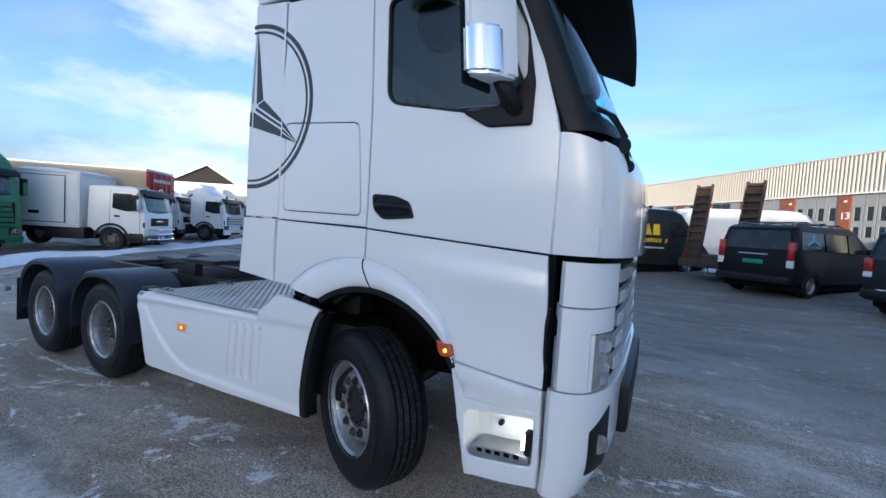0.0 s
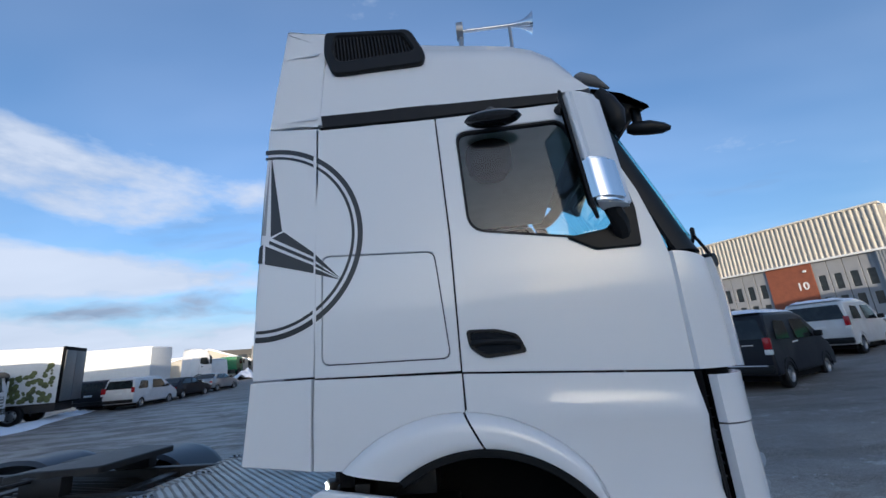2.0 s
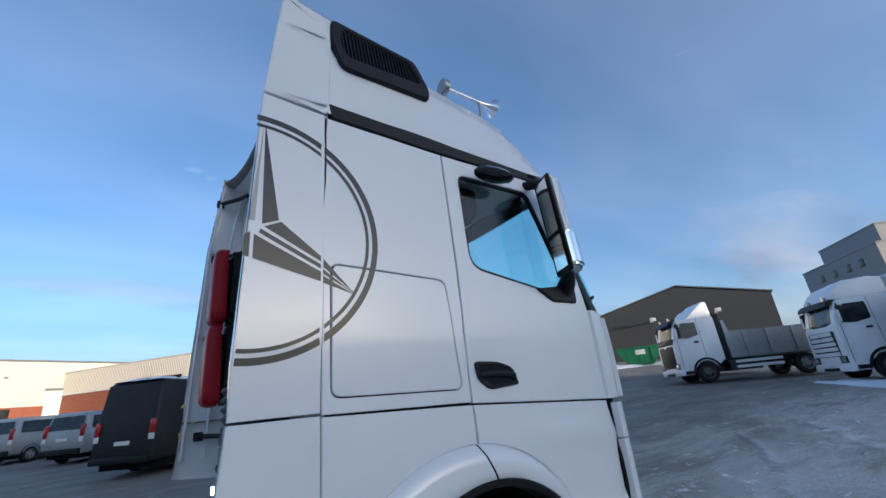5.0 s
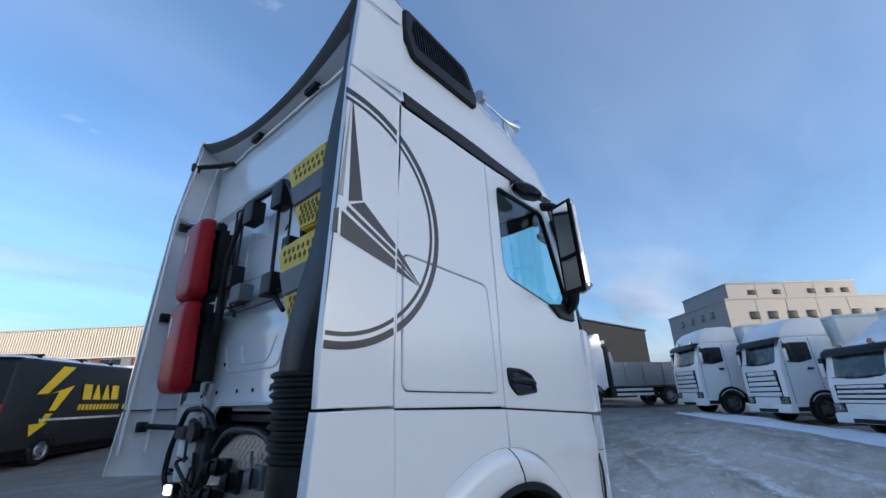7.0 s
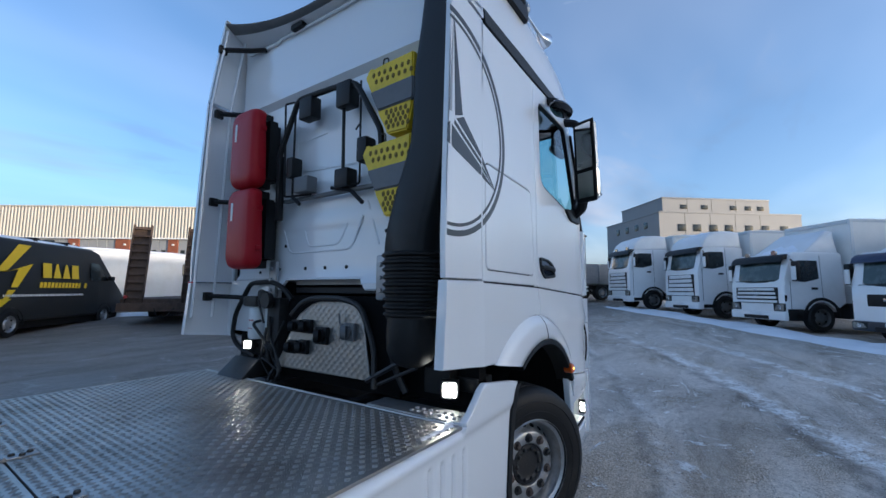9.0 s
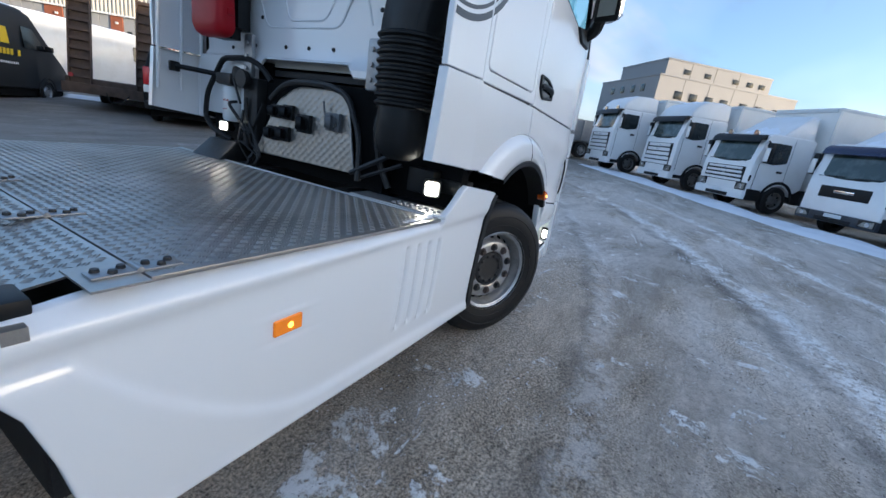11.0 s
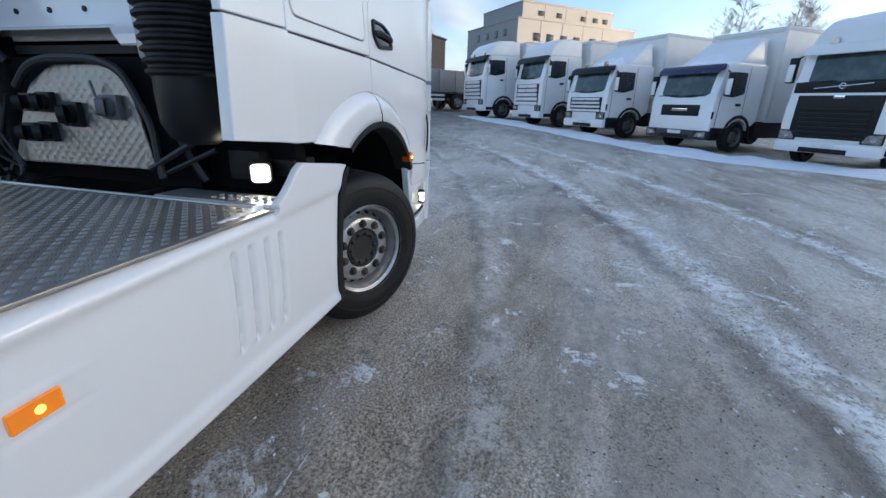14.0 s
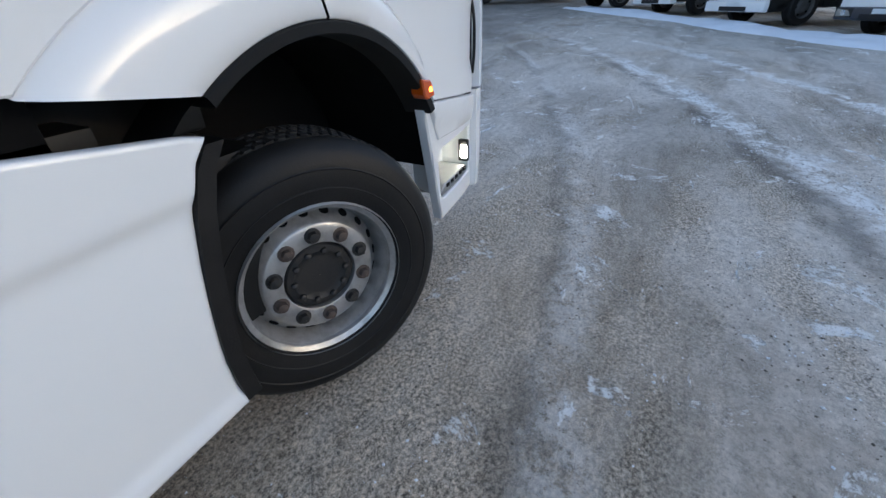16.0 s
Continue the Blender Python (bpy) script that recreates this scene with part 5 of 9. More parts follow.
sheet(b, rounded([(0.485, 1.085), (0.40, 1.27), (0.30, 1.465), (0.12, 1.562), (-0.25, 1.568), (-0.335, 1.53), (-0.465, 1.095)], [0.02, 0.03, 0.06, 0.06, 0.05, 0.03, 0.02]), plate, 0.012, (), 0.0105, 0.002)
panel = part("connection_panel", b, ALUWALL, truck, "quilted aluminium coupling panel", smooth=60)
for y, z, r_ in ((0.285, 1.385, 0.036), (0.164, 1.388, 0.040), (0.0, 1.335, 0.048), (0.296, 1.240, 0.038), (0.179, 1.247, 0.040), (-0.255, 1.375, 0.046)):
    b = bm_new()
    cyl(b, plate(y, z, 0.004), plate(y, z, -0.05), r_, r_ * 0.9, 14)
    bx(b, plate(y, z, 0).x - 0.03, plate(y, z, 0).x, y - r_ * 1.2, y + r_ * 1.2, z - r_ * 1.2, z + r_ * 1.2, 0.006)
    cyl(b, plate(y, z, -0.05), plate(y + 0.02, z, -0.075), r_ * 1.05, r_ * 0.8, 14)
    part("coupling_socket", b, BLACK if y > -0.1 else GREY, panel)
b = bm_new()
tube(b, bend([plate(-0.21, 1.40, -0.02), plate(-0.18, 1.42, -0.03), plate(-0.165, 1.49, -0.03)]), 0.007, 6)
part("lever", b, GREY, panel)
b = bm_new()
tube(b, bend([(-0.73, 0.36, 1.46), (-0.74, 0.22, 1.56), (-0.74, 0.09, 1.588), (-0.74, -0.19, 1.588), (-0.74, -0.36, 1.54), (-0.75, -0.49, 1.30), (-0.77, -0.515, 1.06)], 5, 0.08), 0.019, 8)
part("panel_frame", b, FRAME, truck)
b = bm_new()
tube(b, [(-0.78, -0.46, 1.10), (-0.72, -0.74, 1.26)], 0.016, 6)
tube(b, [(-0.76, -0.52, 1.08), (-0.70, -0.78, 1.20)], 0.012, 6)
tube(b, bend([(-0.70, -0.60, 1.50), (-0.75, -0.60, 1.40), (-0.72, -0.62, 1.2), (-0.70, -0.70, 1.05)]), 0.02, 6)
part("bracing", b, FRAME, truck)
b = bm_new()
tube(b, [(-0.62, -0.33, 1.515), (-0.63, -0.60, 1.525)], 0.020, 8)
part("cross_tube", b, GREYSTEEL, truck)
# filter, guard tube and clutter at the left end of the panel
b = bm_new()
lathe(b, [(0.001, 1.255), (0.060, 1.26), (0.068, 1.28), (0.068, 1.49), (0.060, 1.505), (0.001, 1.51)], Matrix.Translation((-0.72, 0.805, 0)), 20)
filt = part("fuel_filter", b, DULLWHITE, truck, "white spin-on filter canister")
b = bm_new()
bars(b, 0, 0.07, 1.40, 1.41, lambda x, z: Vector((-0.790 + 0.4 * (x - 0.035) ** 2 * 20, 0.835 - x, z)), seed=2)
bars(b, 0, 0.06, 1.34, 1.347, lambda x, z: Vector((-0.790 + 0.4 * (x - 0.035) ** 2 * 20, 0.835 - x, z)), seed=3)
part("filter_print", b, RED, filt)
b = bm_new()
bx(b, -0.80, -0.62, 0.72, 0.90, 1.51, 1.59, 0.02)
cyl(b, (-0.74, 0.70, 1.56), (-0.74, 0.70, 1.63), 0.045, None, 12)
part("filter_head", b, FRAME, filt)
b = bm_new()
tube(b, bend([(-0.72, 0.82, 1.12), (-0.75, 1.02, 1.185), (-0.75, 1.115, 1.265), (-0.75, 1.08, 1.445), (-0.75, 0.88, 1.692), (-0.75, 0.60, 1.703), (-0.75, 0.447, 1.66), (-0.74, 0.35, 1.57)], 5, 0.06), 0.019, 8)
part("guard_tube", b, BLACK, truck, "bent black guard tube")
r3 = random.Random(4)
for k in range(9):
    b = bm_new()
    y0, z0 = r3.uniform(0.48, 0.66), r3.uniform(1.08, 1.62)
    pts = [(-0.72 - r3.uniform(0, 0.08), y0, z0)]
    for j in range(3):
        pts.append((-0.72 - r3.uniform(0, 0.12), y0 + r3.uniform(-0.12, 0.14), z0 + r3.uniform(-0.28, 0.14)))
    tube(b, bend(pts, 5, 0.1), r3.uniform(0.006, 0.012), 6)
    part("air_line", b, FRAME, truck)
b = bm_new()
bx(b, -0.74, -0.62, 0.50, 0.66, 1.10, 1.58, 0.02)
part("valve_block", b, FRAME, truck)
b = bm_new()
cyl(b, (-0.76, 0.60, 1.56), (-0.80, 0.60, 1.56), 0.06, None, 14)
part("filler_cap", b, FRAME, truck)
b = bm_new()
prism(b, [(-0.93, 0.985), (-0.66, 0.985), (-0.66, 1.12), (-0.78, 1.12)], 0.66, 1.00, None, 0.012)
part("valve_tray", b, FRAME, truck)


def work_lamp(x, y, z, size, aim):
    b_ = bm_new()
    bx(b_, -0.03, 0.03, -size, size, -size, size, 0.012)
    cyl(b_, (0.03, 0, 0), (0.08, 0, -0.02), 0.02, None, 8)
    o = part("work_lamp", b_, BLACK, truck, "square work lamp, lit")
    o.matrix_local = pose(x, y, z, 0, 0, aim)
    b_ = bm_new()
    sheet(b_, rounded([(-size * 0.88, -size * 0.88), (size * 0.88, -size * 0.88), (size * 0.88, size * 0.88), (-size * 0.88, size * 0.88)], size * 0.5, 5), lambda u, v_, d: Vector((-0.036 + d, u, v_)), 0.006, (), 0.2, 0.002, False)
    lens_ = part("lamp_lens", b_, LAMPLENS, o)
    for u in (-0.5, 0.0, 0.5):
        for v_ in (-0.5, 0.0, 0.5):
            b_ = bm_new()
            cyl(b_, (-0.035, u * size, v_ * size), (-0.039, u * size, v_ * size), size * 0.20, None, 10)
            part("lamp_diode", b_, LAMP, lens_)


work_lamp(-0.665, -0.985, 1.105, 0.050, 30)
work_lamp(-0.79, 0.775, 1.225, 0.036, 25)
b = bm_new()
bx(b, -0.60, -0.42, -1.12, -0.98, 1.08, 1.16, 0.012)
bx(b, -0.66, -0.1, -0.98, -0.80, 1.06, 1.20, 0.012)
bx(b, -0.70, 0.0, -1.05, -0.7, 0.45, 1.0, 0.02)
part("skirt_bracket", b, BLACK, truck)
b = bm_new()
tube(b, [(-0.20, -1.12, 1.16), (-0.08, -1.10, 1.26)], 0.02, 8)
part("arch_stay", b, FRAME, truck)

# side skirt
def skirt_surf(x, z, d):
    edge = 0.962 + 0.018 * (x + 2.3)
    o = 0.0
    top_ = max(0.0, (z - (edge - 0.055)) / 0.055) if x < -0.86 else 0.0
    o -= 0.045 * min(1.2, top_) ** 2                               # rolled top
    band = 0.885 + 0.055 * (x + 2.2) / 1.2
    o += 0.016 / (1 + math.exp(-(z - band) / 0.010))               # proud upper band
    gz = 0.385 + 0.44 * max(0.0, min(1.0, (-1.62 - x) / 0.74)) ** 1.9
    o += 0.014 / (1 + math.exp((z - gz) / 0.008))                  # lower sill
    for i in range(4):
        xr = -1.155 + 0.092 * i + 0.03 * math.sin((z - 0.45) * 3)
        o -= 0.022 * math.exp(-((x - xr) / 0.012) ** 2) * max(0, min(1, (z - 0.47) / 0.03)) * max(0, min(1, (0.89 - z) / 0.02))
        o += 0.006 * math.exp(-((x - xr + 0.03) / 0.016) ** 2) * max(0, min(1, (z - 0.47) / 0.03)) * max(0, min(1, (0.89 - z) / 0.02))
    for zz, sg in ((0.770, 1), (0.682, -1)):
        o += 0.006 * sg * math.exp(-((z - zz - 0.03 * (x + 1.8) * 0.2) / 0.007) ** 2) * max(0, 1 - abs(x + 1.79) / 0.16)
    bulge = 0.02 * math.sin(max(0, min(1, (z - 0.35) / 0.6)) * math.pi)
    return Vector((x, CY - (HW - 0.012 + o + bulge * 0.4 - d), z))




def along(pts, q):
    """Piecewise-linear height over (position, height) pairs."""
    for (a0, h0), (a1, h1) in zip(pts, pts[1:]):
        if q <= a1:
            return h0 + (h1 - h0) * max(0.0, (q - a0) / (a1 - a0))
    return pts[-1][1]


SK_TOP = [(-2.505, 0.930), (-2.49, 0.945), (-2.25, 0.968), (-1.5, 0.980), (-0.93, 0.992), (-0.86, 1.004), (-0.80, 1.040), (-0.74, 1.090), (-0.70, 1.130), (-0.65, 1.155), (-0.30, 1.108), (-0.250, 1.095)]
SK_LOW = [(-2.36, 0.330), (-2.335, 0.312), (-2.28, 0.302), (-1.2, 0.318), (-0.392, 0.345)]
SK_FRONT = [(0.345, -0.392), (0.45, -0.402), (0.565, -0.402), (0.70, -0.386), (0.80, -0.368), (0.94, -0.335), (1.04, -0.298), (1.095, -0.258)]
SK_REAR = [(0.315, -2.335), (0.45, -2.37), (0.62, -2.40), (0.80, -2.445), (0.92, -2.505), (1.0, -2.49)]
b = bm_new()
NU, NV = 230, 72
net = []
for j in range(NV + 1):
    v = j / NV
    zn = 0.32 + 0.72 * v
    row = []
    for i in range(NU + 1):
        xr_, xl_ = along(SK_FRONT, 0.345 + 0.75 * v), along(SK_REAR, zn)
        x = xl_ + (xr_ - xl_) * i / NU
        z0, z1 = along(SK_LOW, x), along(SK_TOP, x)
        row.append((x, z0 + (z1 - z0) * v))
    net.append(row)
grid_v = strip(b, [[skirt_surf(x, z, 0.0) for x, z in row] for row in net])
border = [(0, i) for i in range(NU + 1)] + [(j, NU) for j in range(1, NV + 1)] + [(NV, i) for i in range(NU - 1, -1, -1)] + [(j, 0) for j in range(NV - 1, 0, -1)]
cx_, cz_ = -1.38, 0.68
lips = []
for grow, d_ in ((0.004, 0.004), (0.004, 0.035)):
    ring = []
    for j, i in border:
        x, z = net[j][i]
        gx_ = grow * (1 if i == NU else -1 if i == 0 else 0)
        gz_ = grow * (1 if j == NV else -1 if j == 0 else 0)
        p = skirt_surf(x, z, d_)
        ring.append(b.verts.new((p.x + gx_, p.y, p.z + gz_)))
    lips.append(ring)
first = [grid_v[j][i] for j, i in border]
for ra, rb in ((first, lips[0]), (lips[0], lips[1])):
    for k in range(len(ra)):
        m = (k + 1) % len(ra)
        b.faces.new((ra[k], ra[m], rb[m], rb[k]))
skirt = part("side_skirt", b, PAINT, truck, "white moulded side skirt", smooth=60)
b = bm_new()
for off, mat_ in ((0.0, RUBBER),):
    pts = [(-0.260, 1.085), (-0.300, 1.03), (-0.337, 0.93), (-0.370, 0.79), (-0.392, 0.65), (-0.404, 0.52), (-0.398, 0.42), (-0.391, 0.35)]
    rows = [[Vector((x + 0.0, CY - HW - 0.004, z)), Vector((x + 0.050, CY - HW - 0.004, z)), Vector((x + 0.056, CY - HW + 0.01, z)), Vector((x + 0.056, CY - HW + 0.10, z)), Vector((x + 0.0, CY - HW + 0.10, z))] for x, z in pts]
    strip(b, rows, True)
part("skirt_seal", b, RUBBER, skirt, "black rubber edge strip")
b = bm_new()
sheet(b, rounded([(-1.857, 0.756), (-1.745, 0.760), (-1.745, 0.704), (-1.857, 0.700)], 0.006), lambda x, z, d: skirt_surf(x, 0.73, d) + Vector((0, -0.010, z - 0.73)), 0.014, (), 0.2, 0.003, False)
refl = part("side_reflector", b, AMBER, skirt, "amber side reflector lamp, lit")
b = bm_new()
cyl(b, (-1.795, skirt_surf(-1.795, 0.73, 0).y - 0.009, 0.73), (-1.795, skirt_surf(-1.795, 0.73, 0).y - 0.012, 0.73), 0.012, 0.010, 10)
part("bulb", b, AMBERLIT, refl)

# deck plate behind the cab
DZ = 0.992
b = bm_new()
bx(b, -2.195, -0.86, CY - HW + 0.014, CY + HW - 0.014, DZ - 0.014, DZ, 0.003)
deck = part("deck_plate", b, ALU, truck, "wet aluminium tread plate deck")
b = bm_new()
vs = bx(b, -2.46, -2.203, CY - HW + 0.16, CY + HW - 0.16, DZ - 0.006, DZ, 0)
for v in vs:
    if v.co.x < -2.4:
        v.co.z -= 0.045
for y0, y1 in ((-1.205, -1.04), (1.12, 1.285)):
    vs = bx(b, -2.32, -2.203, CY + (y0 - CY), CY + (y1 - CY), DZ - 0.006, DZ, 0)
    vs = bx(b, -2.46, -2.42, CY + (y0 - CY), CY + (y1 - CY), DZ - 0.075, DZ - 0.045, 0)
rear_deck = part("rear_deck_flap", b, ALU, truck)
for y in (-1.12, -0.54, 0.04, 0.62, 1.2):
    b = bm_new()
    for sx in (-1, 1):
        bx(b, -2.2 + (0.004 if sx > 0 else -0.098), -2.2 + (0.098 if sx > 0 else -0.004), y - 0.027, y + 0.027, DZ, DZ + 0.006, 0.002)
    cyl(b, (-2.2, y - 0.027, DZ + 0.006), (-2.2, y + 0.027, DZ + 0.006), 0.008, None, 8)
    hinge = part("hinge", b, GREYSTEEL, deck, "steel hinge with six bolts")
    for dx, dy in ((-0.078, 0.013), (-0.052, -0.012), (-0.026, 0.013), (0.026, 0.013), (0.052, -0.012), (0.078, 0.013)):
        b = bm_new()
        cyl(b, (-2.2 + dx, y + dy, DZ + 0.006), (-2.2 + dx, y + dy, DZ + 0.014), 0.011, 0.009, 8)
        part("bolt", b, FRAME, hinge)
b = bm_new()
bx(b, -0.865, -0.70, -1.16, -0.55, DZ - 0.01, DZ + 0.014, 0.004)
for k in range(7):
    for j in range(2):
        lathe(b, [(0.009, DZ + 0.014), (0.013, DZ + 0.017), (0.011, DZ + 0.022), (0.006, DZ + 0.018)], Matrix.Translation((-0.83 + 0.05 * j, -1.12 + 0.045 * k, 0)), 8)
part("grip_tread", b, GREYSTEEL, truck, "perforated aluminium grip strip")
b = bm_new()
tube(b, [(-0.875, -1.17, DZ + 0.001), (-0.875, 1.25, DZ + 0.001)], 0.008, 6)
part("deck_edge", b, ALU, deck)


def bar_field(x0, x1, y0, y1, zf, name, parent):
    """Raised five-bar tread pattern, joined."""
    verts, faces = [], []
    pitch = 0.034
    nx, ny = int((x1 - x0) / pitch), int((y1 - y0) / pitch)
    for i in range(nx):
        for j in range(ny):
            cx, cy = x0 + (i + 0.5) * pitch, y0 + (j + 0.5) * pitch
            if (i + j) % 2:
                d, e = Vector((0.707, 0.707, 0)), Vector((-0.707, 0.707, 0))
            else:
                d, e = Vector((-0.707, 0.707, 0)), Vector((0.707, 0.707, 0))
            for k in (-1, 0, 1):
                c = Vector((cx, cy, 0)) + e * (k * 0.0088)
                s = len(verts)
                L_, w_ = 0.0125, 0.0030
                for p in (c - d * L_, c - e * w_, c + d * L_, c + e * w_):
                    verts.append((p.x, p.y, zf(p.x)))
                for p in (c - d * L_ * 0.55, c + d * L_ * 0.55):
                    verts.append((p.x, p.y, zf(p.x) + 0.0024))
                faces += [(s, s + 1, s + 5, s + 4), (s + 1, s + 2, s + 5), (s + 2, s + 3, s + 4, s + 5), (s + 3, s, s + 4)]
    me = bpy.data.meshes.new(name)
    me.from_pydata(verts, [], faces)
    me.materials.append(ALU)
    o = new(name, me)
    o.parent = parent
    o["kind"] = "stuff"


bar_field(-2.19, -0.89, CY - HW + 0.03, CY + HW - 0.03, lambda x: DZ, "tread_pattern", deck)
bar_field(-2.45, -2.21, CY - HW + 0.18, CY + HW - 0.18, lambda x: DZ - 0.045 * max(0, min(1, (-2.203 - x) / 0.257)), "tread_pattern", rear_deck)

# chassis, fifth wheel
for y in (-0.36, 0.44):
    b = bm_new()
    bx(b, -5.3, 0.9, y - 0.04, y + 0.04, 0.70, 0.98, 0.01)
    part("frame_rail", b, FRAME, truck)
b = bm_new()
bx(b, -2.4, -0.5, -1.10, 1.18, 0.40, 0.90, 0.03)
part("tank_block", b, FRAME, truck)
for x in (-2.7, -3.9, -5.2):
    b = bm_new()
    bx(b, x - 0.06, x + 0.06, -0.36, 0.44, 0.74, 0.94, 0.01)
    part("cross_member", b, FRAME, truck)
for x in (-3.35, -4.72, 0.04):
    b = bm_new()
    cyl(b, (x, -0.8, 0.50), (x, 0.88, 0.50), 0.08, None, 12)
    part("axle", b, FRAME, truck)
b = bm_new()
plan = rounded([(-2.72, -0.34), (-2.72, 0.42), (-3.10, 0.50), (-3.62, 0.36), (-3.62, 0.16), (-3.28, 0.08), (-3.28, 0.0), (-3.62, -0.08), (-3.62, -0.28), (-3.10, -0.42)], 0.05)
sheet(b, plan, lambda x, y, d: Vector((x, y, 1.165 - 0.05 * max(0, (-3.2 - x) / 0.4) - d)), 0.05, (), 0.12, 0.008)
fifth = part("fifth_wheel", b, FRAME, truck, "greasy black fifth wheel coupling")
for y in (-0.36, 0.44):
    b = bm_new()
    bx(b, -3.3, -2.95, y - 0.05, y + 0.05, 0.98, 1.12, 0.02)
    part("fifth_wheel_foot", b, FRAME, fifth)
b = bm_new()
tube(b, [(-3.2, -0.40, 1.10), (-3.3, -0.72, 1.10)], 0.014, 6)
part("release_handle", b, FRAME, fifth)
for k in range(9):
    b = bm_new()
    y0 = -0.32 + 0.07 * k
    tube(b, bend([(-0.9 - r3.uniform(0, 0.3), y0, 0.93), (-1.8, y0 + r3.uniform(-0.1, 0.1), 0.92), (-2.6, y0 + r3.uniform(-0.1, 0.1), 0.90), (-3.6, y0, 0.96)]), 0.014, 6)
    part("chassis_hose", b, FRAME, truck)

# rear fenders
def fender(x):
    b_ = bm_new()
    rows = []
    for i in range(25):
        a = radians(-6 + 192 * i / 24)
        ca, sa = math.cos(a), math.sin(a)
        w = 0.565
        px = (abs(ca) ** 0.8) * (1 if ca > 0 else -1) * w
        pz = 0.47 + (abs(sa) ** 0.75) * (0.575 if sa > 0 else -0.5)
        rows.append([(x + px, CY - HW + 0.02, pz - 0.06), (x + px, CY - HW + 0.0, pz - 0.02), (x + px, CY - HW + 0.03, pz + 0.004), (x + px, CY - HW + 0.10, pz + 0.012), (x + px, -0.62, pz + 0.014), (x + px, -0.60, pz - 0.03)])
    strip(b_, rows)
    o = part("rear_fender", b_, FENDER, truck, "dark blue-black plastic mudguard", smooth=50)
    rows2 = bm_new()
    strip(rows2, [[(p[0], 2 * CY - p[1], p[2]) for p in r_] for r_ in rows])
    part("rear_fender", rows2, FENDER, truck, smooth=50)


fender(-3.29)
fender(-4.67)
b = bm_new()
bx(b, -5.36, -5.34, CY - HW + 0.02, -0.62, 0.22, 0.75, 0.004)
part("mud_flap", b, RUBBER, truck)
b = bm_new()
cyl(b, (-5.42, -1.22, 0.62), (-5.42, -1.27, 0.62), 0.035, None, 12)
part("tail_marker", b, CLEARLENS, truck)
b = bm_new()
bx(b, -2.49, -2.40, CY - HW + 0.03, CY - HW + 0.14, 0.95, 0.99, 0.012)
part("skirt_end_cap", b, BLACK, truck)


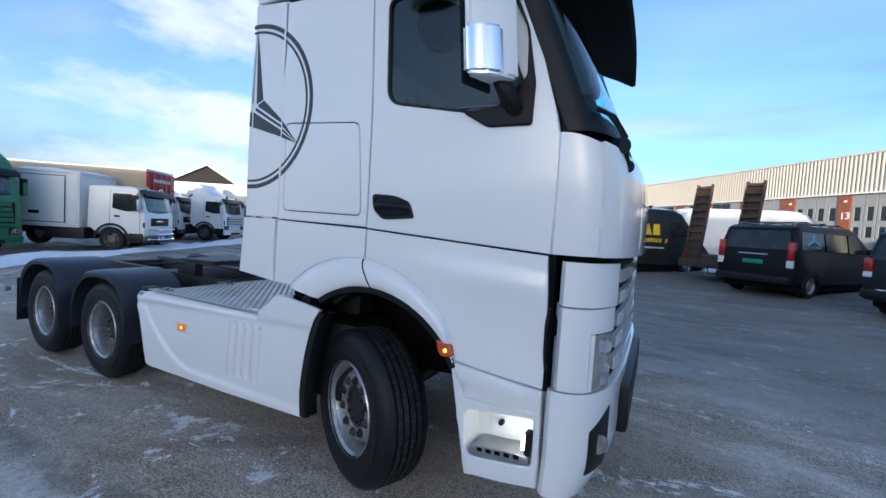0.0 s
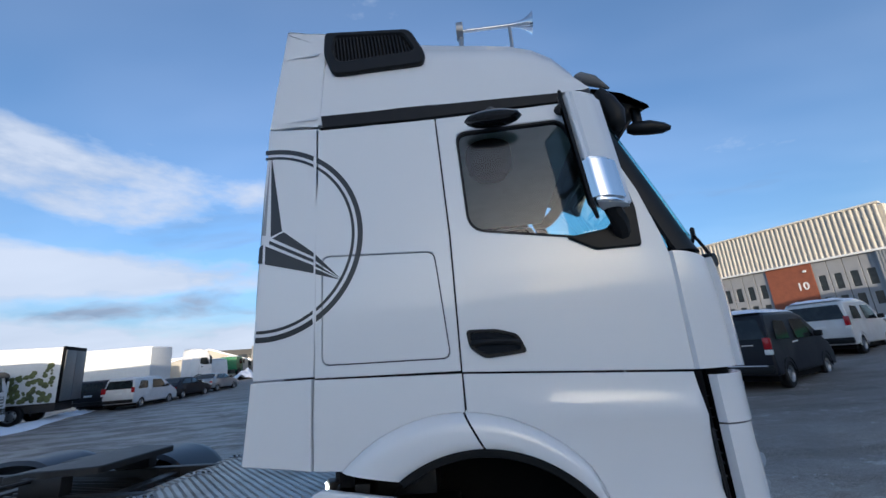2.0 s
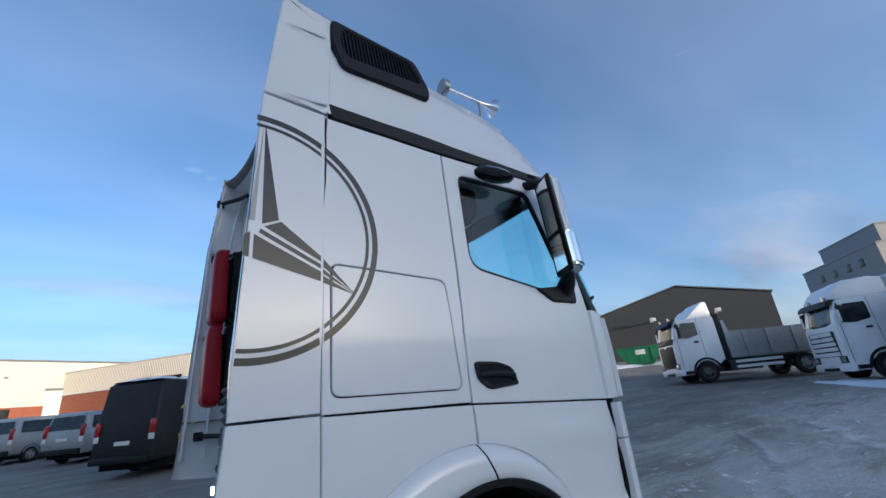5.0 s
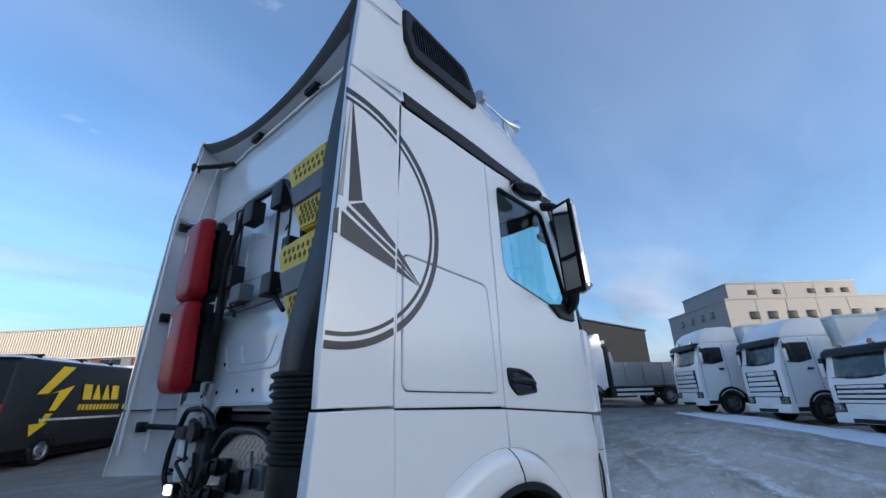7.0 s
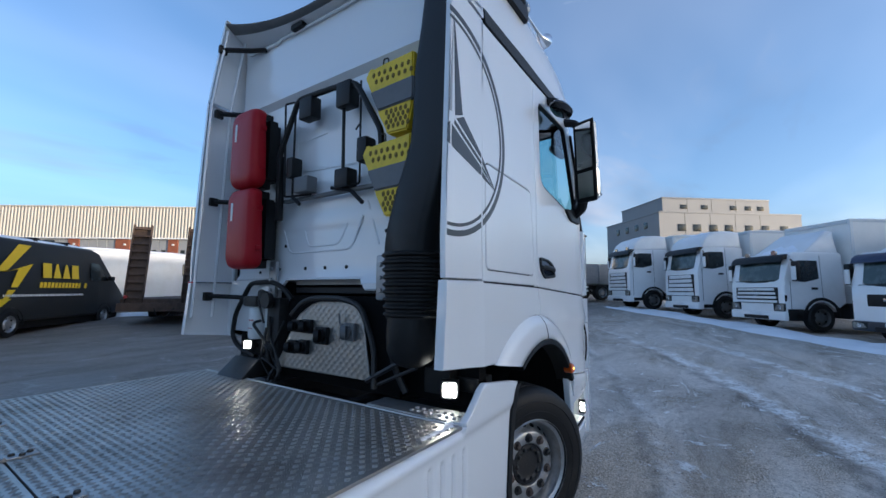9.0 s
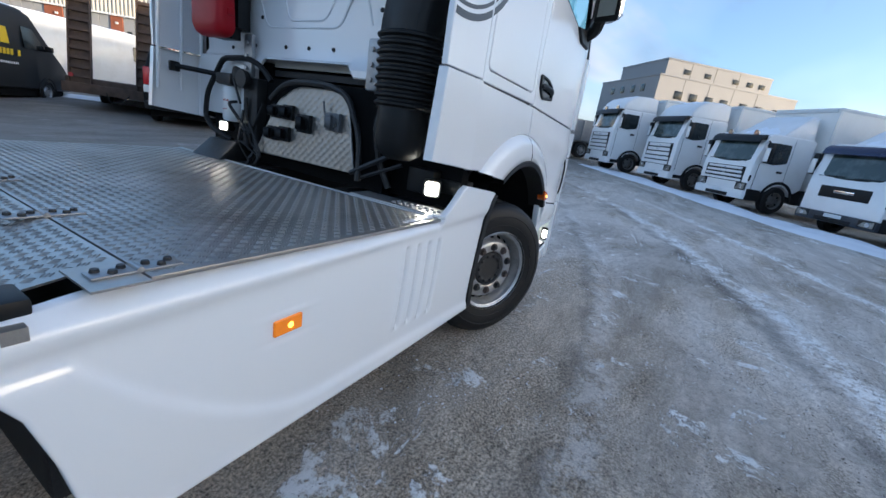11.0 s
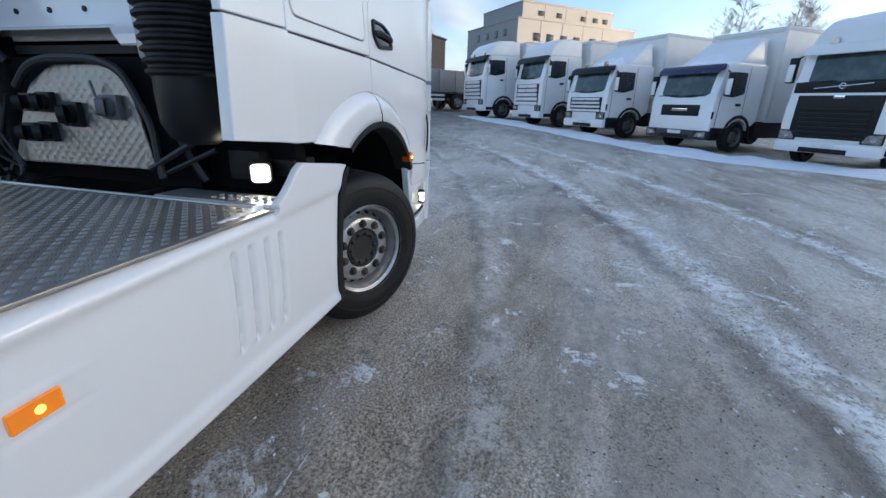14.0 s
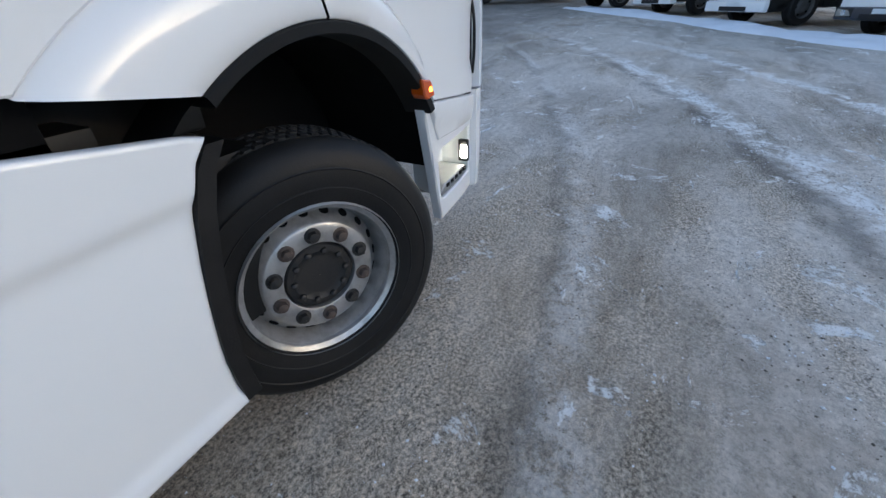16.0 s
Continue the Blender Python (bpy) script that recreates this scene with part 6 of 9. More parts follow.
# wheels
def truck_wheel(name, steer, deep, label):
    """Tyre and disc wheel; local +y points outwards, the hub at the origin. deep: the disc sits far inside."""
    w = new(name)
    w.parent = truck
    ax = pose(0, 0, 0, -90, 0, 0)       # lathe z -> +y
    R, half = 0.496, 0.158
    prof = [(0.290, -half + 0.01), (0.33, -half - 0.004), (0.40, -half - 0.010), (0.455, -half + 0.004), (0.485, -half + 0.03), (R - 0.004, -half + 0.055)]
    grooves = []
    for c in (-0.085, -0.045, 0.0, 0.045, 0.085):
        grooves += [(R, c - 0.007), (R - 0.013, c - 0.005), (R - 0.013, c + 0.005), (R, c + 0.007)]
    prof += [(R, -half + 0.062)] + grooves + [(R, half - 0.062)] + [(r, -h) for r, h in prof[::-1]]
    prof += [(0.289, half - 0.03), (0.289, -half + 0.03)]
    b_ = bm_new()
    lathe(b_, prof, ax, 56, True)
    tyre = part("tyre", b_, RUBBER, w, "worn black truck tyre", smooth=35)
    b_ = bm_new()
    lathe(b_, [(0.408, half + 0.0095), (0.412, half + 0.0125), (0.416, half + 0.0095)], ax, 56)
    lathe(b_, [(0.345, half + 0.004), (0.349, half + 0.008), (0.353, half + 0.005)], ax, 56)
    part("sidewall_ring", b_, RUBBER, tyre)
    off = 0.035 if not deep else -0.115
    b_ = bm_new()
    rimprof = [(0.293, half + 0.004), (0.299, half - 0.004), (0.296, half - 0.012), (0.286, half - 0.016), (0.281, half - 0.022), (0.272, half - 0.026), (0.268, half - 0.036), (0.270, half - 0.042), (0.262, half - 0.058), (0.256, 0.06)]
    if not deep:
        rimprof += [(0.252, 0.04), (0.246, 0.045), (0.225, 0.075), (0.208, 0.098), (0.200, 0.103), (0.140, 0.103), (0.134, 0.100), (0.132, 0.085), (0.132, 0.02)]
    else:
        rimprof += [(0.250, -0.02), (0.245, -0.08), (0.236, -0.095), (0.20, -0.100), (0.15, -0.103), (0.142, -0.105), (0.140, -0.13)]
    lathe(b_, rimprof, ax, 48)
    lathe(b_, [(0.300, -half - 0.002), (0.28, -half + 0.03), (0.25, -0.04), (0.23, 0.0)], ax, 32)
    rim = part("rim", b_, RIMSTEEL, w, "grey painted steel disc wheel", smooth=35)
    zf = 0.104 if not deep else -0.099
    for i in range(10):
        a = 2 * math.pi * (i + 0.5) / 10
        b_ = bm_new()
        m_ = pose(0.1675 * math.cos(a), zf, 0.1675 * math.sin(a), -90, 0, 0)
        lathe(b_, [(0.029, -0.002), (0.029, 0.003), (0.025, 0.004), (0.0205, 0.006)], m_, 14)
        lathe(b_, [(0.025, 0.006), (0.021, 0.006), (0.018, 0.022), (0.006, 0.025), (0.0005, 0.026)], m_, 6 if i % 3 else 8)
        part("wheel_nut", b_, RUSTNUT if i % 2 else FRAME, rim)
    if not deep:
        for i in range(20):
            b_ = bm_new()
            a2 = 2 * math.pi * i / 20
            out_ = Vector((0.82 * math.cos(a2), 0.57, 0.82 * math.sin(a2)))
            c_ = Vector((0.238 * math.cos(a2), 0.057, 0.238 * math.sin(a2)))
            cyl(b_, c_ - out_ * 0.004, c_ + out_ * 0.0025, 0.0185, 0.017, 12)
            part("vent_hole", b_, DARK, rim)
    verts, faces = [], []
    for k in range(90):
        for lane_, c in enumerate((-0.065, -0.0225, 0.0225, 0.065)):
            a0 = 2 * math.pi * (k + 0.5 * (lane_ % 2)) / 90
            n0 = len(verts)
            for da, yy in ((0.010, -0.014), (0.055, -0.014), (0.062, 0.014), (0.017, 0.014)):
                for rr in (R - 0.006, R + 0.0045):
                    verts.append((rr * math.cos(a0 + da), c + yy, rr * math.sin(a0 + da)))
            faces.append((n0 + 1, n0 + 3, n0 + 5, n0 + 7))
            for q in range(4):
                p_, q_ = n0 + 2 * q, n0 + 2 * ((q + 1) % 4)
                faces.append((p_, q_, q_ + 1, p_ + 1))
    me = bpy.data.meshes.new("tread_relief")
    me.from_pydata(verts, [], faces)
    me.materials.append(TREAD)
    blocks_ = tagged(new("tread_relief", me), kind="stuff")
    blocks_.parent = tyre
    b_ = bm_new()
    hubp = [(0.131, 0.03), (0.128, 0.085), (0.120, 0.094), (0.098, 0.096), (0.09, 0.090), (0.07, 0.088), (0.001, 0.09)] if not deep else [(0.135, -0.10), (0.13, 0.02), (0.12, 0.04), (0.10, 0.05), (0.001, 0.052)]
    lathe(b_, hubp, ax, 32)
    hub = part("hub", b_, FRAME, w, "oily dark hub with ten studs")
    for i in range(10):
        a = 2 * math.pi * i / 10
        b_ = bm_new()
        rr, z0 = (0.098, 0.094) if not deep else (0.10, 0.048)
        m_ = pose(rr * math.cos(a), z0, rr * math.sin(a), -90, 0, 0)
        lathe(b_, [(0.013, 0.0), (0.0125, 0.012), (0.006, 0.016), (0.0005, 0.017)], m_, 8)
        part("hub_stud", b_, FRAME, hub)
    w["label"] = label
    return w


def place_part(ob, m):
    ob.matrix_local = m


w = truck_wheel("front_wheel", 0, False, "steered front wheel turned to the right")
place_part(w, Matrix.Translation((0.075, -1.05, 0.512)) @ Matrix.Rotation(radians(180 - 24), 4, "Z"))
w = truck_wheel("front_wheel", 0, False, "steered front wheel turned to the right")
place_part(w, Matrix.Translation((0.045, 1.09, 0.50)) @ Matrix.Rotation(radians(-24), 4, "Z"))
for x, deep in ((-3.29, True), (-4.67, True)):
    for sy in (-1, 1):
        w = truck_wheel("rear_wheel", 0, deep, "rear wheel with deep-set dished rim")
        place_part(w, Matrix.Translation((x, CY + sy * (HW - 0.21), 0.44 if x > -4 else 0.43)) @ Matrix.Rotation(radians(180 if sy < 0 else 0), 4, "Z"))

# fire extinguisher boxes on the left deflector
def extinguisher(z):
    e = thing("extinguisher_box", "red and black fire extinguisher box behind the cab", "fire box", group="extinguisher boxes")
    b_ = bm_new()
    bx(b_, -0.905, -0.70, 0.575, 0.895, z + 0.004, z + 0.60, 0)
    bmesh.ops.bevel(b_, geom=b_.edges[:], offset=0.07, segments=5, affect="EDGES", clamp_overlap=True)
    part("box_body", b_, BLACK, e)
    b_, rows_ = bm_new(), []
    ring_ = rounded([(0.572, z), (0.898, z), (0.898, z + 0.604), (0.572, z + 0.604)], 0.085, 6)
    yc_, zc_ = 0.735, z + 0.302
    for gx_, gs_ in ((-0.868, 1.0), (-0.885, 1.015), (-0.925, 1.01), (-0.952, 0.97), (-0.966, 0.90), (-0.972, 0.78)):
        rows_.append([(gx_ + (0.012 * math.sin(q_[1] * 21) if gx_ > -0.90 else 0.0), yc_ + (q_[0] - yc_) * gs_, zc_ + (q_[1] - zc_) * gs_) for q_ in ring_])
    vs_ = strip(b_, rows_, True)
    b_.faces.new(vs_[-1])
    lid = part("lid", b_, RED, e, "red hinged lid")
    b_ = bm_new()
    bx(b_, -0.976, -0.968, 0.80, 0.825, z + 0.36, z + 0.50, 0.004)
    part("sight_window", b_, DULLWHITE, lid)
    for k in (0.15, 0.45):
        b_ = bm_new()
        bx(b_, -0.915, -0.87, 0.562, 0.580, z + k - 0.02, z + k + 0.02, 0.006)
        part("latch", b_, RED, e)


extinguisher(2.42)
extinguisher(1.80)


# wheel chocks in holders
def chock(dy, dz):
    """A ribbed wedge held by a grey band, its tray-like top pointing to the middle of the wall."""
    c = thing("wheel_chock", "yellow plastic wheel chock in a grey holder", "wheel chock", group="wheel chocks")

    def across(outline, x0, x1, bev):
        b_ = bm_new()
        lo = [b_.verts.new((x0, y + dy, z + dz)) for y, z in outline]
        hi = [b_.verts.new((x1, y + dy, z + dz)) for y, z in outline]
        b_.faces.new(lo[::-1])
        b_.faces.new(hi)
        for i_ in range(len(lo)):
            k_ = (i_ + 1) % len(lo)
            b_.faces.new((lo[i_], lo[k_], hi[k_], hi[i_]))
        bmesh.ops.bevel(b_, geom=b_.edges[:], offset=bev, segments=2, affect="EDGES", clamp_overlap=True)
        return b_
    body = part("chock_body", across([(-0.86, 2.525), (-0.66, 2.495), (-0.505, 2.500), (-0.480, 2.455), (-0.525, 2.38), (-0.575, 2.26), (-0.615, 2.20), (-0.665, 2.065), (-0.82, 2.062), (-0.855, 2.20)], -0.885, -0.71, 0.010), YELLOW, c)
    part("holder_band", across([(-0.870, 2.365), (-0.535, 2.350), (-0.600, 2.218), (-0.870, 2.228)], -0.897, -0.705, 0.008), GREY, c, "grey retaining band")
    part("holder", across([(-0.87, 2.44), (-0.60, 2.44), (-0.60, 2.12), (-0.87, 2.12)], -0.745, -0.69, 0.006), BLACK, c)
    # flat discs for the holes: a darker yellow carries the shade inside them
    if "chock_hole_shade" not in bpy.data.materials:
        material("chock_hole_shade", (0.16, 0.10, 0.005), 0.7)
    hollow = bpy.data.materials["chock_hole_shade"]
    spots = [(-0.665 - 0.036 * k_ - 0.018 * (r_ % 2), 2.195 - 0.030 * r_) for r_ in range(4) for k_ in range(5) if -0.665 - 0.036 * k_ - 0.018 * (r_ % 2) > -0.83]
    spots += [(-0.555 - 0.045 * k_ - 0.022 * r_, 2.455 - 0.045 * r_) for r_ in range(2) for k_ in range(7)]
    for y, z in spots:
        b_ = bm_new()
        lathe(b_, [(0.0145, -0.002), (0.013, 0.0), (0.001, 0.0005)], Matrix.Translation((-0.8875, y + dy, z + dz)) @ Matrix.Diagonal((1, 0.9, 1.25, 1)) @ pose(0, 0, 0, 0, -90, 0), 6)
        part("hole", b_, hollow, body)
    for k_ in range(4):
        b_ = bm_new()
        bx(b_, -0.875 + 0.042 * k_, -0.848 + 0.042 * k_, -0.535 + dy, -0.505 + dy, 2.492 + dz, 2.512 + dz, 0.005)
        part("tooth", b_, YELLOW, body)
    b_ = bm_new()
    tube(b_, bend([(-0.80, -0.60 + dy, 2.48 + dz), (-0.80, -0.595 + dy, 2.60 + dz), (-0.80, -0.555 + dy, 2.605 + dz), (-0.80, -0.55 + dy, 2.50 + dz)], 4, 0.02), 0.005, 5)
    part("wire_clip", b_, FRAME, c)


chock(0.0, 0.0)
chock(-0.012, 0.485)

# ---- parked vehicles ----
def road_wheel(parent, x, y, r, width, rim_mat, out):
    """Wheel of a parked vehicle: tyre, rim, nuts ring. out: +1 if its face looks to +y."""
    w = new("wheel")
    w.parent = parent
    w.matrix_local = Matrix.Translation((x, y, r)) @ Matrix.Rotation(radians(0 if out > 0 else 180), 4, "Z")
    ax = pose(0, 0, 0, -90, 0, 0)
    b_ = bm_new()
    h = width / 2
    lathe(b_, [(r * 0.60, -h), (r * 0.9, -h), (r, -h * 0.7), (r, h * 0.7), (r * 0.9, h), (r * 0.62, h), (r * 0.58, h * 0.8), (r * 0.58, -h * 0.8)], ax, 28, True)
    part("tyre", b_, RUBBER, w)
    b_ = bm_new()
    lathe(b_, [(r * 0.62, h * 1.01), (r * 0.585, h * 0.9), (r * 0.54, h * 0.35), (r * 0.36, h * 0.5), (r * 0.30, h * 0.75), (r * 0.18, h * 0.8), (0.001, h * 0.85)], ax, 24)
    rim = part("rim", b_, rim_mat, w)
    for k in range(5):
        a = 2 * math.pi * k / 5
        b_ = bm_new()
        lathe(b_, [(r * 0.075, 0.0), (r * 0.07, 0.006), (0.001, 0.007)], pose(r * 0.44 * math.cos(a), h * 0.47, r * 0.44 * math.sin(a), -90, 0, 0), 8)
        part("rim_hole", b_, DARK, rim)
    return w


def body_outline(base, arches, r):
    """Lower edge with wheel arches cut in; base: the outline from the rear foot over the roof to the front foot."""
    z0 = base[0][1]
    low = []
    for cx in sorted(arches, reverse=True):
        low += arc(cx, r, r * 1.18, 0, 180, 10)
    low = [(x, max(z, z0)) for x, z in low]
    return base + low


def car(name, label, category, x, y, turn, paint, outline, arches, r, width, belt, tumble, windows, rim_mat=GREYSTEEL, snow=False, tail=None, screen=None, rear=None, group="", roof_z=None, extras=None):
    """A parked car or van. Local +x is forward, the rear axle stands over the origin."""
    c = thing(name, label, category, x, y, yard(x, y), turn, group)
    ins = lambda px, pz: tumble * max(0.0, pz - belt)
    hw = width / 2
    b_ = bm_new()
    prism(b_, body_outline(outline, arches, r), -hw, hw, ins, 0.085)
    part("body", b_, paint, c, smooth=40)
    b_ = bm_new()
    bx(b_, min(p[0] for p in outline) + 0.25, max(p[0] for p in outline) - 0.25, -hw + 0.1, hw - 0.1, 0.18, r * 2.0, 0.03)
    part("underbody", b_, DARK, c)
    for s_ in (-1, 1):
        for wn_ in windows:
            b_ = bm_new()
            sheet(b_, rounded(wn_, 0.05), lambda u, v, d: Vector((u, s_ * (hw - ins(u, v) + 0.006 - d), v)), 0.012, (), 0.5, 0.003, False)
            part("side_window", b_, FARGLASS, c)
        for ax_ in arches:
            road_wheel(c, ax_, s_ * (hw - 0.12), r, 0.21, rim_mat, s_)
            b_ = bm_new()
            rows_ = [[(ax_ + q * math.cos(radians(a)), s_ * (hw + o), r + q * math.sin(radians(a))) for q, o in ((r * 1.17, -0.02), (r * 1.19, 0.012), (r * 1.24, 0.012), (r * 1.27, -0.01))] for a in range(-5, 186, 10)]
            strip(b_, rows_)
            part("arch_trim", b_, BLACK if paint is not WHITECAR else paint, c)
    for nm, pts, mat_ in ((("windscreen", screen, FARGLASS),) if screen else ()) + ((("rear_window", rear, FARGLASS),) if rear else ()):
        (xa, za), (xb, zb) = pts
        b_ = bm_new()
        wa, wb = hw - ins(0, za) - 0.10, hw - ins(0, zb) - 0.14
        sg = 1 if nm == "windscreen" else -1
        nrm = Vector((zb - za, 0, -(xb - xa))).normalized()
        if nrm.x * sg < 0:
            nrm = -nrm
        sheet(b_, rounded([(-wa, 0), (wa, 0), (wb, 1), (-wb, 1)], 0.06), lambda u, v, d: Vector((xa + (xb - xa) * v, u, za + (zb - za) * v)) + nrm * (0.036 - d), 0.012, (), 0.5, 0.003, False)
        part(nm, b_, mat_, c)
    if tail:
        xt, z0, z1, w_ = tail
        for s_ in (-1, 1):
            b_ = bm_new()
            bx(b_, xt - 0.02, xt + 0.10, s_ * (hw - 0.02) - (w_ if s_ > 0 else 0) + 0.0, s_ * (hw - 0.02) + (0 if s_ > 0 else w_), z0 * 0.7 + z1 * 0.3, z1, 0.035)
            part("tail_lamp", b_, REDLENS, c, "red tail lamp")
            b_ = bm_new()
            bx(b_, xt - 0.018, xt + 0.09, s_ * (hw - 0.022) - (w_ if s_ > 0 else 0), s_ * (hw - 0.022) + (0 if s_ > 0 else w_), z0, z0 * 0.7 + z1 * 0.3 - 0.004, 0.02)
            part("reversing_lamp", b_, DULLWHITE, c)
        b_ = bm_new()
        bx(b_, xt - 0.10, xt + 0.12, -hw + 0.04, hw - 0.04, 0.36, 0.56, 0.05)
        part("rear_bumper", b_, BLACK, c)
        b_ = bm_new()
        bx(b_, xt - 0.028, xt - 0.018, -0.25, 0.25, 0.84, 0.95, 0.004)
        part("number_plate", b_, PLATEGREEN if name == "black_van" else DULLWHITE, c)
    if snow:
        b_ = bm_new()
        tops = [p for p in outline if p[1] > (roof_z or 1.7) - 0.12]
        xa, xb = min(p[0] for p in tops) + 0.06, max(p[0] for p in tops) - 0.05
        zz = max(p[1] for p in tops)
        rows_ = []
        for i in range(14):
            u = i / 13
            rows_.append([(xa + (xb - xa) * u, (-1 + v / 8) * (hw - ins(0, zz) - 0.05), zz - 0.03 + (0.115 + 0.05 * noise.noise((u * 3 + x, v * 0.5, y))) * (1 - abs(-1 + v / 8) ** 7) * min(1, 9 * u + 0.1, 9 * (1 - u) + 0.1)) for v in range(17)])
        strip(b_, rows_)
        part("snow_cap", b_, SNOW, c, "layer of snow on the roof", smooth=70)
    for s_ in (-1, 1):
        fx = max(w_[0] for wn_ in windows for w_ in wn_)
        fz = min(w_[1] for wn_ in windows for w_ in wn_)
        b_ = bm_new()
        bx(b_, fx - 0.10, fx + 0.04, s_ * (hw + 0.10) - 0.09, s_ * (hw + 0.10) + 0.09, fz, fz + 0.16, 0.03)
        part("door_mirror", b_, BLACK, c)
    return c


MIDVAN = [(-0.85, 0.35), (-0.90, 0.75), (-0.84, 1.20), (-0.70, 1.82), (-0.55, 1.90), (1.9, 1.93), (2.35, 1.86), (3.05, 1.22), (3.80, 0.98), (4.0, 0.72), (4.0, 0.35)]
v = car("black_van", "black panel van with roof bars and pale blue roof logo", "van", 4.55, 11.25, 52, BLACKPAINT, MIDVAN, (0.0, 3.2), 0.33, 1.90, 1.15, 0.16,
        [[(-0.55, 1.26), (0.55, 1.26), (0.55, 1.72), (-0.50, 1.74)], [(0.65, 1.26), (1.75, 1.26), (1.75, 1.74), (0.65, 1.72)], [(1.85, 1.24), (2.75, 1.24), (2.25, 1.74), (1.85, 1.74)]], tail=(-0.88, 0.78, 1.45, 0.16), screen=[(3.0, 1.26), (2.4, 1.82)], rear=[(-0.80, 1.24), (-0.71, 1.74)])
for yy in (-0.66, 0.66):
    b = bm_new()
    tube(b, bend([(-0.45, yy, 1.88), (-0.40, yy, 1.97), (1.95, yy, 1.99), (2.05, yy, 1.88)], 4, 0.06), 0.018, 6)
    part("roof_rail", b, GREYSTEEL, v)
for xx in (0.0, 0.8, 1.6):
    b = bm_new()
    bx(b, xx - 0.04, xx + 0.04, -0.75, 0.75, 1.985, 2.015, 0.01)
    part("roof_bar", b, BLACK, v)
b = bm_new()
f = lambda u, z: Vector((u, -(0.95 - 0.16 * max(0, z - 1.15) + 0.014), z))
quad(b, [f(-0.30, 1.42), f(0.02, 1.58), f(0.02, 1.50), f(-0.30, 1.37)])
quad(b, [f(0.02, 1.58), f(0.36, 1.42), f(0.36, 1.37), f(0.02, 1.50)])
quad(b, [f(-0.04, 1.50), f(0.10, 1.50), f(0.10, 1.66), f(-0.04, 1.66)])
part("roof_logo", b, BLUEFOIL, v, "pale blue house-roof emblem")
b = bm_new()
bars(b, -0.28, 0.34, 1.33, 1.36, f, seed=5)
part("logo_print", b, BLUEFOIL, v)
b = bm_new()
tube(b, [(-0.90, -0.35, 1.10), (-0.91, 0.35, 1.10)], 0.02, 6)
part("plate_trim", b, CHROME, v)

SMALLVAN = [(-0.72, 0.32), (-0.78, 0.62), (-0.74, 1.10), (-0.60, 1.72), (-0.45, 1.80), (1.55, 1.83), (2.0, 1.72), (2.72, 1.12), (3.35, 0.95), (3.58, 0.68), (3.58, 0.32)]
SVW = [[(-0.35, 1.14), (0.50, 1.14), (0.55, 1.58), (-0.10, 1.60)], [(0.98, 1.12), (2.30, 1.12), (1.85, 1.62), (1.0, 1.62)]]
v = car("navy_van", "dark navy small van with snow on its roof", "van", 6.75, 8.45, 40, NAVY, SMALLVAN, (0.0, 2.75), 0.32, 1.84, 1.05, 0.15, SVW, snow=True, tail=(-0.76, 0.80, 1.20, 0.16), screen=[(2.65, 1.16), (2.02, 1.70)], rear=[(-0.71, 1.16), (-0.60, 1.64)])
b = bm_new()
f = lambda u, z: Vector((-0.735 + 0.20 * (z - 1.16) - 0.02, u, z))
quad(b, [f(0.34, 1.36), f(0.16, 1.37), f(0.12, 1.33), f(0.30, 1.33)])
quad(b, [f(0.28, 1.37), f(0.20, 1.41), f(0.17, 1.37), f(0.24, 1.36)])
part("window_sticker", b, TEXTWHITE, v)
b = bm_new()
bars(b, -0.55, -0.30, 1.02, 1.05, lambda u, z: Vector((-0.775, -u - 0.85, z)), seed=6)
part("model_badge", b, CHROME, v)
b = bm_new()
f = lambda u, z: Vector((u, -0.925, z))
quad(b, [f(0.55, 1.02), f(0.95, 1.04), f(0.95, 1.08), f(0.55, 1.06)])
part("side_stripe", b, TEXTWHITE, v)
b = bm_new()
bx(b, -0.85, -0.72, -0.75, 0.6, 0.545, 0.565, 0.008)
part("snow_on_bumper", b, SNOW, v)
car("white_small_van", "white small van with snowy roof facing a workshop", "van", 12.1, 12.9, 38, WHITECAR, SMALLVAN, (0.0, 2.75), 0.32, 1.84, 1.05, 0.15, SVW, snow=True, tail=(-0.76, 0.80, 1.25, 0.15), screen=[(2.65, 1.16), (2.02, 1.70)], rear=[(-0.71, 1.16), (-0.60, 1.64)])

HIGHVAN = [(-1.45, 0.40), (-1.52, 0.70), (-1.46, 1.4), (-1.36, 2.50), (-1.20, 2.60), (3.3, 2.64), (3.75, 2.52), (4.45, 1.62), (5.05, 1.22), (5.40, 0.95), (5.42, 0.40)]
ea = car("service_van", "dark slate high-roof service van with yellow bolt and logo marks", "van", -0.77, 13.96, 46.6, SLATE, HIGHVAN, (0.0, 4.15), 0.35, 2.0, 1.5, 0.08,
         [[(3.22, 1.58), (4.25, 1.58), (3.72, 2.16), (3.22, 2.16)]], snow=True, tail=(-1.50, 0.95, 1.50, 0.16), screen=[(4.45, 1.66), (3.80, 2.46)], roof_z=2.6)
hwv = lambda z: -(1.0 - 0.08 * max(0, z - 1.5)) - 0.012
for k, slope in enumerate((0.0, 0.14, 0.14, 0.02)):
    x0 = 1.0 + 0.41 * k
    b = bm_new()
    quad(b, [Vector((x, hwv(z), z)) for x, z in ((x0, 1.60), (x0 + 0.35, 1.60), (x0 + 0.35 - slope, 2.03), (x0 + slope, 2.03))])
    part("logo_block", b, TEXTYELLOW, ea)
b = bm_new()
